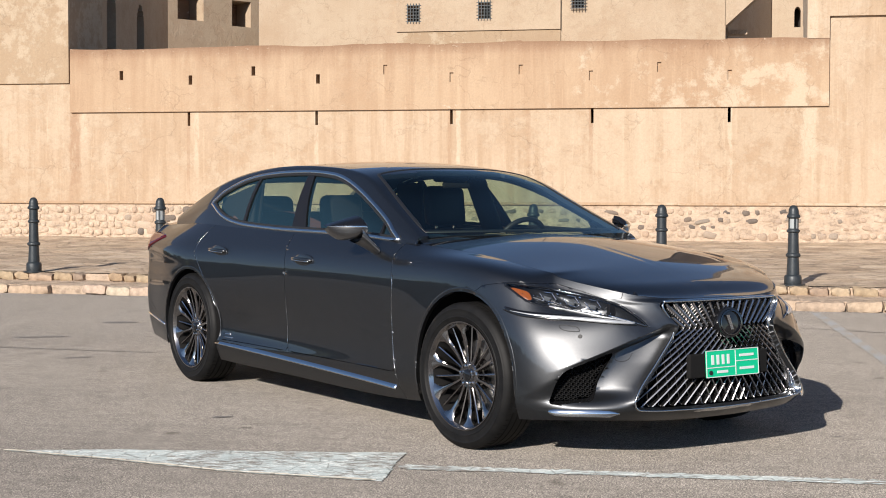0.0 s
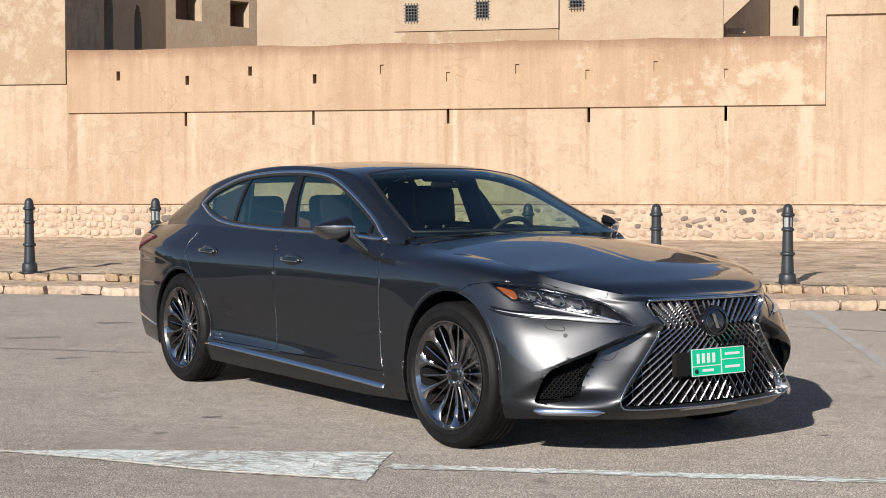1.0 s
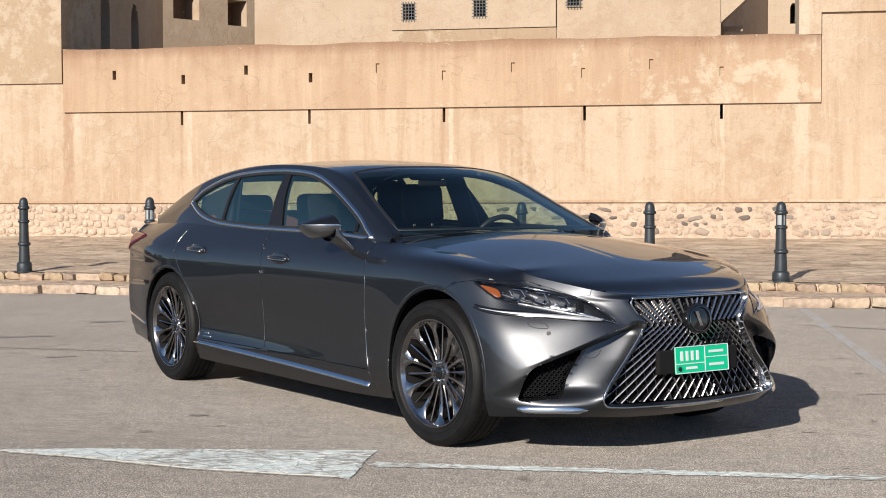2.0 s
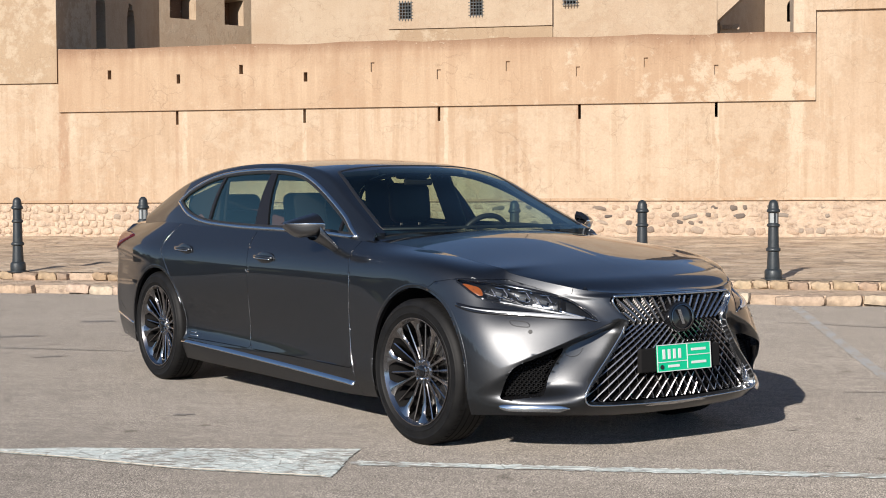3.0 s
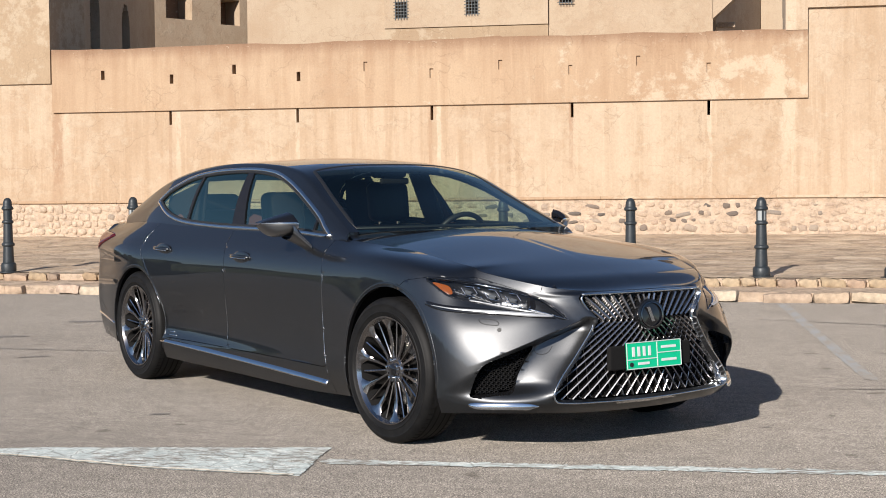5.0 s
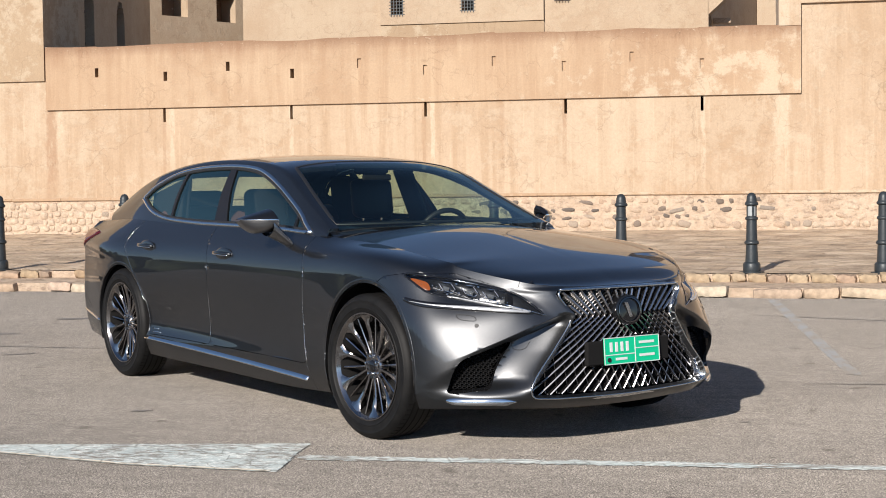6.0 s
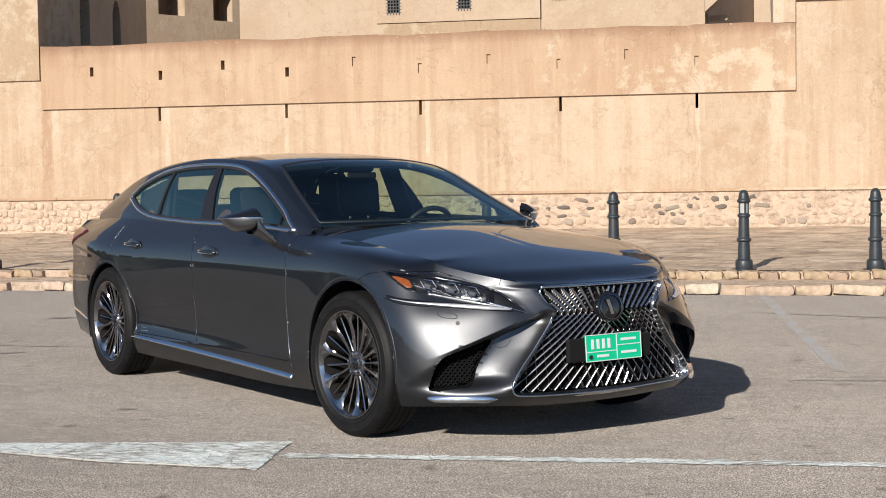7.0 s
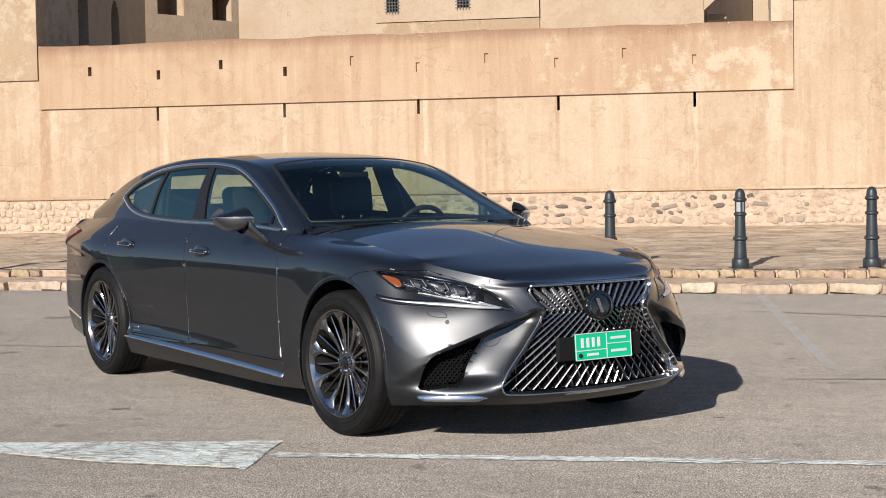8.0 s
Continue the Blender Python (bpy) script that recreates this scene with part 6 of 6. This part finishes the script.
# ---- rear bumper: chrome moulding and corner vent ----
for sgn in (-1, 1):
    view = VIEWS[sgn][0]
    path = drape(tub_tree, seg([(-1.965, 0.352), (-2.12, 0.370), (-2.30, 0.392), (-2.42, 0.402)], 16), view, 0.002)
    part("rear_bumper_strip", strip(smoothed(path, 3), 0.016, 0.006), CHROME, car, "chrome strip on the rear bumper")
    vent = drape(tub_tree, rounded([(-2.16, 0.420), (-2.30, 0.440), (-2.38, 0.500), (-2.30, 0.485)], 4), view, 0.001)
    mid_v = sum((p for p, _ in vent), Vector()) / len(vent)
    bm = grid_bm([[p, p.lerp(mid_v, 0.3) - no * 0.012, mid_v - no * 0.016] for p, no in vent], closed_u=True)
    bmesh.ops.recalc_face_normals(bm, faces=bm.faces)
    part("rear_vent", bm, TRIM, car, "black vent in the bumper's corner")

# ---- rounded door edges: satin strips added in place of their glint ----
for sgn in (-1, 1):
    for line in ([(0.868, 0.90), (0.90, 0.80), (0.905, 0.62), (0.925, 0.42), (0.95, 0.335)], [(-0.283, 0.36), (-0.290, 0.512), (-0.298, 0.783), (-0.335, 0.935)], [(-1.175, 0.45), (-1.26, 0.62), (-1.40, 0.76), (-1.495, 0.87), (-1.495, 0.95), (-1.47, 1.0)]):
        path = smoothed(drape(tub_tree, rounded(line, 8, closed=False), VIEWS[sgn][0], -0.0005), 4)
        part("door_edge", strip(path, 0.0028, 0.0013, arc=7), SATIN, car, "satin strip in place of the glint on a rounded door edge")

# ---- door handles, mirrors ----
for sgn in (-1, 1):
    for x, z, owner in ((-0.10, 0.868, "front_door"), (-1.19, 0.886, "rear_door")):
        pts = drape(tub_tree, [(x, z)], VIEWS[sgn][0])
        p, no = pts[0]
        cup = bmesh.new()
        bmesh.ops.create_uvsphere(cup, u_segments=24, v_segments=12, radius=1.0)
        for q in cup.verts:
            q.co = Vector((q.co.x * 0.115, q.co.y * 0.009, q.co.z * 0.046)) + p + Vector((0.012, 0, -0.010))
        part("handle_recess", cup, PAINT, door_ob[sgn, owner], "shadowed handle recess")
        rows4 = []
        for i in range(19):
            t = i / 18
            xx = p.x - 0.115 + 0.23 * t
            out = 0.008 + 0.022 * math.sin(math.pi * t) ** 0.55
            hz = 0.007 + 0.007 * math.sin(math.pi * t) ** 0.6
            rows4.append([Vector((xx, p.y + sgn * (out + 0.007 * math.cos(q)), p.z + 0.004 - 0.006 * t + hz * math.sin(q))) for q in np.linspace(0, 2 * math.pi, 11)[:-1]])
        bm = grid_bm(rows4, closed_v=True)
        bm.verts.ensure_lookup_table()
        bm.faces.new([bm.verts[i] for i in range(10)])
        bm.faces.new([bm.verts[len(rows4) * 10 - 10 + i] for i in range(10)])
        bmesh.ops.recalc_face_normals(bm, faces=bm.faces)
        handle = part("door_handle", bm, PAINT, door_ob[sgn, owner], "body-coloured handle with a chrome edge")
        rows4 = [(Vector((p.x - 0.10 + 0.20 * i / 10, p.y + sgn * (0.013 + 0.022 * math.sin(math.pi * (0.06 + 0.88 * i / 10)) ** 0.55), p.z - 0.003 - 0.006 * i / 10)), Vector((0, sgn, 0))) for i in range(11)]
        part("handle_chrome", strip(rows4, 0.006, 0.003), CHROME, door_ob[sgn, owner])
    # mirror: stalk from the door, shell in two tones with a bright seam
    mirror = new("door_mirror")
    mirror.parent = car
    mirror.matrix_basis = pose(0, -0.05, -0.012) if sgn > 0 else pose(0, 0, 0)
    tagged(mirror, "two-tone door mirror with a bright seam")

    def shell(lo, hi):
        """Slice of the mirror's wedge-like shell between two heights (-1 to 1): low at the tip, tall beside the door."""
        rows5 = []
        for i in range(25):
            t = i / 24
            y = 0.938 + 0.165 * t
            top = 1.076 + 0.060 * (1 - t) ** 0.8 * min(1.0, t / 0.08 + 0.05) ** 0.5 + 0.004
            low = 0.996 + 0.012 * (1 - t) + 0.072 * max(0.0, (t - 0.45) / 0.55) ** 2.2
            seam = 1.076 + 0.004 * t
            row = []
            for q in np.linspace(lo, hi, 9):
                zz = seam + (top - seam) * q if q > 0 else seam + (seam - low) * q
                xx = 0.615 + 0.105 * math.sqrt(max(0, 1 - q * q)) * (1 - 0.45 * t ** 2) - 0.09 * t ** 1.8
                row.append((xx, y * sgn, zz))
            rows5.append(row)
        bm = grid_bm(rows5)
        bmesh.ops.recalc_face_normals(bm, faces=bm.faces)
        return bm

    def closed_shell(lo, hi):
        """The slice with its mirror side closed behind."""
        bm = shell(lo, hi)
        rim = [e for e in bm.edges if len(e.link_faces) == 1]
        bmesh.ops.contextual_create(bm, geom=rim)
        bmesh.ops.recalc_face_normals(bm, faces=bm.faces)
        return sharp_by_angle(bm, 50)

    part("mirror_cap", closed_shell(0.06, 1.0), GLOSS, mirror, "gloss black upper shell")
    part("mirror_shell", closed_shell(-1.0, -0.04), SHELL, mirror, "lower shell in body paint, lightened in place of its highlights")
    seam = closed_shell(-0.09, 0.10)
    for q in seam.verts:
        q.co.x += 0.004
        q.co.y += 0.003 * sgn
    part("mirror_seam", seam, CHROME, mirror, "bright seam")
    face = bmesh.new()
    face.faces.new([face.verts.new((0.600 - 0.09 * max(0.0, (y - 0.938) / 0.165) ** 1.8, y * sgn, z)) for y, z in ((0.95, 1.012), (1.01, 1.010), (1.06, 1.035), (1.08, 1.076), (1.01, 1.096), (0.95, 1.118))])
    part("mirror_glass", face, CHROME, mirror, smooth=False)
    rows5 = []
    for i in range(13):
        t = i / 12
        c = Vector((0.650, 0.850 * sgn, 0.948)).lerp(Vector((0.636, 0.972 * sgn, 1.046)), t ** 0.85)
        w, h = 0.054 + 0.034 * t, 0.026 + 0.032 * t ** 1.2
        rows5.append([c + Vector((w * math.cos(q), 0, h * math.sin(q))) for q in np.linspace(0, 2 * math.pi, 17)[:-1]])
    lower = grid_bm([[r[k % 16] for k in range(6, 18)] for r in rows5])
    upper = grid_bm([[r[k] for k in range(2, 7)] for r in rows5])
    for bm, mat, label in ((lower, SHELL, "lower arm in body paint, lightened in place of its highlights"), (upper, GLOSS, "gloss black upper arm")):
        bmesh.ops.recalc_face_normals(bm, faces=bm.faces)
        part("mirror_arm", bm, mat, mirror, label)

# ---- wheels ----
def wheel():
    """Wheel in its own frame: axle along y, outer face towards -y."""
    hub = new("wheel")
    tyre = [(0.262, 0.10), (0.30, 0.112), (0.335, 0.108), (0.352, 0.098), (0.3605, 0.085), (0.3615, 0.0), (0.3605, -0.085), (0.354, -0.100), (0.338, -0.113), (0.333, -0.1150), (0.331, -0.1178), (0.327, -0.1182), (0.325, -0.1168), (0.312, -0.1178), (0.296, -0.1170), (0.294, -0.1192), (0.290, -0.1190), (0.288, -0.1158), (0.278, -0.112), (0.268, -0.105), (0.258, -0.095)]
    part("tyre", lathe(tyre, "y", 72), TYRE, hub, "black rubber tyre")
    grooves = bmesh.new()
    for y in (-0.055, -0.02, 0.02, 0.055):
        ringed = lathe([(0.3622, y - 0.004), (0.3622, y + 0.004)], "y", 72)
        me = bpy.data.meshes.new("g")
        ringed.to_mesh(me)
        grooves.from_mesh(me)
        ringed.free()
    for k in range(72):
        a = 2 * math.pi * k / 72
        for y0, y1 in ((-0.0875, -0.062), (0.062, 0.0875)):
            box_into(grooves, 0.352, 0.3615, y0, y1, -0.0018, 0.0018, 0, 1, Matrix.Rotation(a, 4, "Y"))
    part("tread_pattern", grooves, LINER, hub, smooth=False)
    part("rim_lip", lathe([(0.264, -0.095), (0.2695, -0.104), (0.2685, -0.112), (0.263, -0.112), (0.256, -0.102), (0.250, -0.092)], "y", 72), WHEEL, hub, "polished rim edge")
    part("rim_barrel", lathe([(0.252, -0.094), (0.238, -0.06), (0.232, 0.0), (0.25, 0.10)], "y", 60), LINER, hub)
    part("brake_disc", lathe([(0.06, 0.012), (0.17, 0.012), (0.172, 0.03), (0.06, 0.03)], "y", 48), DISC, hub)
    part("brake_hat", lathe([(0.0, 0.0), (0.075, 0.0), (0.085, 0.012), (0.24, 0.045)], "y", 40), LINER, hub)
    base = None
    for k in range(10):
        a = 2 * math.pi * (k + 0.5) / 10
        if base is None:
            rows6 = []
            for i in range(15):
                t = i / 14
                r = 0.048 + (0.2535 - 0.048) * t
                half = 0.0070 + 0.0085 * t + 0.040 * max(0.0, (t - 0.72) / 0.28) ** 2.4
                y = -0.066 - 0.030 * t ** 1.4 + 0.010 * math.sin(math.pi * t)
                rows6.append([(r, y + 0.030, -half * 0.8), (r, y + 0.004, -half), (r, y - 0.0035, -half * 0.55), (r, y - 0.004, 0.0), (r, y - 0.0035, half * 0.55), (r, y + 0.004, half), (r, y + 0.030, half * 0.8)])
            bm = grid_bm(rows6)
            bmesh.ops.recalc_face_normals(bm, faces=bm.faces)
            base = mesh_of(sharp_by_angle(bm, 42), "spoke", WHEEL)
            rows6 = []
            for i in range(13):
                t = i / 12
                r = 0.062 + (0.248 - 0.062) * t
                half = 0.0034 + 0.0024 * t
                y = -0.060 - 0.022 * t ** 1.3
                rows6.append([(r, y + 0.022, -half), (r, y, -half), (r, y - 0.003, 0), (r, y, half), (r, y + 0.022, half)])
            bm = grid_bm(rows6)
            bmesh.ops.recalc_face_normals(bm, faces=bm.faces)
            rib = mesh_of(sharp_by_angle(bm, 42), "spoke_rib", WHEEL)
        ob = new("spoke", base)
        ob.parent = hub
        ob.matrix_basis = Matrix.Rotation(a, 4, "Y")
        ob = new("spoke_rib", rib)
        ob.parent = hub
        ob.matrix_basis = Matrix.Rotation(a + math.pi / 10, 4, "Y")
    part("hub_face", lathe([(0.0, -0.074), (0.026, -0.074), (0.03, -0.070), (0.032, -0.064), (0.062, -0.068), (0.07, -0.058), (0.072, -0.02)], "y", 40), WHEEL, hub)
    part("centre_cap", lathe([(0.0, -0.082), (0.022, -0.081), (0.029, -0.076), (0.03, -0.068)], "y", 32), GLOSS, hub, "dark centre cap")
    for k in range(5):
        a = 2 * math.pi * k / 5 + 0.3
        bm = lathe([(0.0, -0.082), (0.007, -0.080), (0.009, -0.07), (0.009, -0.05)], "y", 12)
        bmesh.ops.transform(bm, matrix=Matrix.Translation((0.047 * math.cos(a), 0, 0.047 * math.sin(a))), verts=bm.verts)
        part("wheel_nut", bm, CHROME, hub)
    return hub


def put_wheel(ob, x, y, turn):
    ob.parent = car
    ob.matrix_basis = pose(x, y, 0.3615, 0, 0, turn) @ pose(0, 0, 0, 0, 17 + 31 * x, 0)
    return tagged(ob, "multi-spoke smoked chrome wheel with a low tyre")


first = wheel()
put_wheel(first, 1.5625, -0.815, 3)
for x, y, turn in ((-1.5625, -0.812, 0), (1.5625, 0.815, 183), (-1.5625, 0.812, 180)):
    put_wheel(copy_thing(first, pose(0, 0, 0)), x, y, turn)

# rolled edges round the arches
for cx, cz, r in (ARCH_F, ARCH_R):
    for sgn in (-1, 1):
        pts = [(cx + (r + 0.016) * math.cos(a), cz + (r + 0.016) * math.sin(a)) for a in np.linspace(-0.30, math.pi + 0.30, 60)]
        path = drape(tub_tree, pts, VIEWS[sgn][0], 0.0)
        part("arch_edge", strip(path, 0.012, 0.0012, arc=7), PAINT, car)

# wheel housings and underside
for (cx, cz, r), sgn in ((ARCH_F, -1), (ARCH_F, 1), (ARCH_R, -1), (ARCH_R, 1)):
    rows7 = []
    for a in np.linspace(-0.35, math.pi + 0.35, 40):
        c, s = cx + (r + 0.012) * math.cos(a), cz + (r + 0.012) * math.sin(a)
        rows7.append([(c, sgn * y, s) for y in (0.915, 0.80, 0.55)] + [(cx, sgn * 0.55, cz)])
    part("wheel_liner", grid_bm(rows7), LINER, car)
under = bmesh.new()
box_into(under, -2.45, -2.0, -0.78, 0.78, 0.24, 0.30)
box_into(under, -1.13, 1.13, -0.84, 0.84, 0.19, 0.24)
box_into(under, -2.1, 2.1, -0.52, 0.52, 0.19, 0.26)
box_into(under, 1.98, 2.20, -0.62, 0.62, 0.22, 0.26)
part("underbody", under, LINER, car, smooth=False)
# tray under the nose, just inside the bumper's lower edge
tray = bmesh.new()
foot = [Vector((p[0] * 0.985, p[1] * 0.97, 0.232)) for p in level_line(1, np.linspace(12.9, 16, 25))]
outline = [tray.verts.new(p) for p in foot] + [tray.verts.new((p.x, -p.y, p.z)) for p in foot[-2::-1]]
tray.faces.new(outline)
part("nose_tray", tray, LINER, car, smooth=False)
# panel between the hood and the foot of the windscreen
cowl_rows = []
for x, y, z in hood_sheet(1, 24)[0]:
    lift = 0.048 * (y / 0.74) ** 2
    cowl_rows.append([(x + 0.01, y, z - 0.006), (x - 0.05, y * 0.99, z - 0.002 + lift * 0.35), (x - 0.15, y * 0.975, z + lift)])
cowl = both_sides(cowl_rows)
bmesh.ops.recalc_face_normals(cowl, faces=cowl.faces)
part("cowl_panel", cowl, PAINT, car)
part("engine_bulkhead", box(0.98, 1.02, -0.82, 0.82, 0.25, 0.95), LINER, car, smooth=False)
part("radiator_panel", box(2.22, 2.24, -0.55, 0.55, 0.26, 0.74), LINER, car, smooth=False)

# ---- cabin fittings ----
part("dashboard", box(0.42, 1.02, -0.72, 0.72, 0.70, 0.985, 0.07, 4), CABIN, car, "black dashboard")
part("cabin_floor", box(-1.7, 1.0, -0.74, 0.74, 0.27, 0.32), CABIN, car, smooth=False)
for sgn in (-1, 1):
    bm = box(-1.55, 0.9, 0.735 * sgn - 0.03, 0.735 * sgn + 0.03, 0.30, 0.97, 0.02, 2)
    part("door_lining", bm, CABIN, car)
for sgn in (-1, 1):
    bm = box(-1.42 if sgn > 0 else -1.66, -1.10, 0.655 * sgn - 0.02, 0.655 * sgn + 0.02, 0.95, 1.33, 0.015, 2)
    for q in bm.verts:
        q.co.y -= 0.14 * sgn * max(0.0, q.co.z - 1.1)
        q.co.x += 0.10 * max(0.0, q.co.z - 1.1)
        q.co.z -= 0.48 * max(0.0, -1.40 - q.co.x) * (q.co.z > 1.2)
    part("pillar_trim", bm, CABIN, car)
for sgn in (1,):
    bm = box(-0.42, -0.20, 0.69 * sgn - 0.012, 0.69 * sgn + 0.012, 0.95, 1.36, 0.01, 2)
    for q in bm.verts:
        q.co.y -= 0.20 * sgn * max(0.0, q.co.z - 1.0)
        q.co.x -= 0.36 * max(0.0, q.co.z - 0.95)
    part("pillar_trim", bm, CABIN, car)
part("parcel_shelf", box(-2.0, -1.32, -0.66, 0.66, 0.93, 0.98, 0.02, 2), CABIN, car)
part("centre_console", box(-0.55, 0.6, -0.13, 0.13, 0.32, 0.66, 0.05, 3), CABIN, car)


def cushion(x0, x1, y0, y1, z0, z1, bevel, lean=0.0):
    bm = box(x0, x1, y0, y1, z0, z1, bevel, 4)
    for q in bm.verts:
        q.co.x -= lean * (q.co.z - z0)
    return bm


for y, head_x, head_z, head_y, wide in ((-0.37, -0.53, 1.245, -0.37, 0.14), (0.37, -0.50, 1.305, 0.395, 0.146)):
    seat = new("front_seat")
    seat.parent = car
    tagged(seat, "brown and black leather front seat")
    part("seat_base", cushion(-0.30, 0.26, y - 0.26, y + 0.26, 0.36, 0.55, 0.06), LEATHER, seat)
    part("seat_back", cushion(-0.34, -0.16, y - 0.28, y + 0.28, 0.50, head_z - 0.275, 0.07, 0.32), LEATHER, seat, "brown leather seat back")
    part("headrest", cushion(head_x - 0.03, head_x + 0.09, head_y - wide, head_y + wide, head_z - 0.26, head_z, 0.05, 0.12), DARKLEATHER, seat)
    for off in (-0.07, 0.07):
        part("headrest_post", box(head_x + 0.02, head_x + 0.032, head_y + off - 0.006, head_y + off + 0.006, head_z - 0.31, head_z - 0.24), CHROME, seat, smooth=False)
bench = new("rear_bench")
bench.parent = car
tagged(bench, "brown leather rear bench")
part("bench_base", cushion(-1.25, -0.75, -0.68, 0.68, 0.36, 0.56, 0.06), LEATHER, bench)
part("bench_back", cushion(-1.30, -1.12, -0.68, 0.68, 0.50, 1.13, 0.08, 0.36), LEATHER, bench)
for y in (-0.37, 0.37):
    part("headrest", cushion(-1.57, -1.45, y - 0.20, y + 0.20, 1.03, 1.236, 0.05, 0.1), DARKLEATHER, bench)
# steering wheel on the left
steer = new("steering_wheel")
steer.parent = car
tagged(steer, "black leather steering wheel")
rows8 = []
for i in range(48):
    a = 2 * math.pi * i / 48
    rows8.append([((0.183 + 0.016 * math.cos(q)) * math.cos(a), (0.183 + 0.016 * math.cos(q)) * math.sin(a), 0.016 * math.sin(q)) for q in np.linspace(0, 2 * math.pi, 11)[:-1]])
bm = grid_bm(rows8, closed_u=True, closed_v=True)
at = pose(0.36, 0.37, 0.935, 0, -66, 0)
bmesh.ops.transform(bm, matrix=at, verts=bm.verts)
bmesh.ops.recalc_face_normals(bm, faces=bm.faces)
part("wheel_rim", bm, DARKLEATHER, steer)
bm = box(-0.03, 0.03, -0.17, 0.17, -0.012, 0.012, 0.008, 2)
box_into(bm, -0.07, 0.06, -0.075, 0.075, -0.03, 0.03, 0.02, 2)
bmesh.ops.transform(bm, matrix=at, verts=bm.verts)
part("wheel_spokes", bm, CABIN, steer)
part("inner_mirror", box(0.20, 0.225, -0.10, 0.10, 1.286, 1.325, 0.012, 3), LINER, car)
part("mirror_pod", box(0.08, 0.22, -0.09, 0.09, 1.325, 1.395, 0.02, 2), LINER, car)
lining = [[tuple(p) for p in row] for row in np.transpose(top_part[4:, 43:88] * np.array([1, 0.97, 1]) - np.array([0, 0, 0.035]), (1, 0, 2))]
part("roof_lining", both_sides(lining), CABIN, car, "dark roof lining")

# hybrid script on the rear door becomes plain bars
for i, (x0, x1, z) in enumerate(((-1.10, -1.02, 0.356), (-1.10, -0.985, 0.336))):
    path = drape(tub_tree, seg([(x0, z), (x1, z)], 6), FROM_RIGHT, 0.001)
    part("door_badge", strip(path, 0.007, 0.0015), SATIN, door_ob[-1, "rear_door"], "small chrome badge")
# seam glints along the door edges and the shark fin
fin = bmesh.new()
box_into(fin, -1.52, -1.34, -0.02, 0.02, 1.38, 1.44, 0.01, 2)
for q in fin.verts:
    if q.co.z > 1.41:
        q.co.x = -1.50 + (q.co.x + 1.52) * 0.35
        q.co.y *= 0.4
part("roof_aerial", fin, PAINT, car)
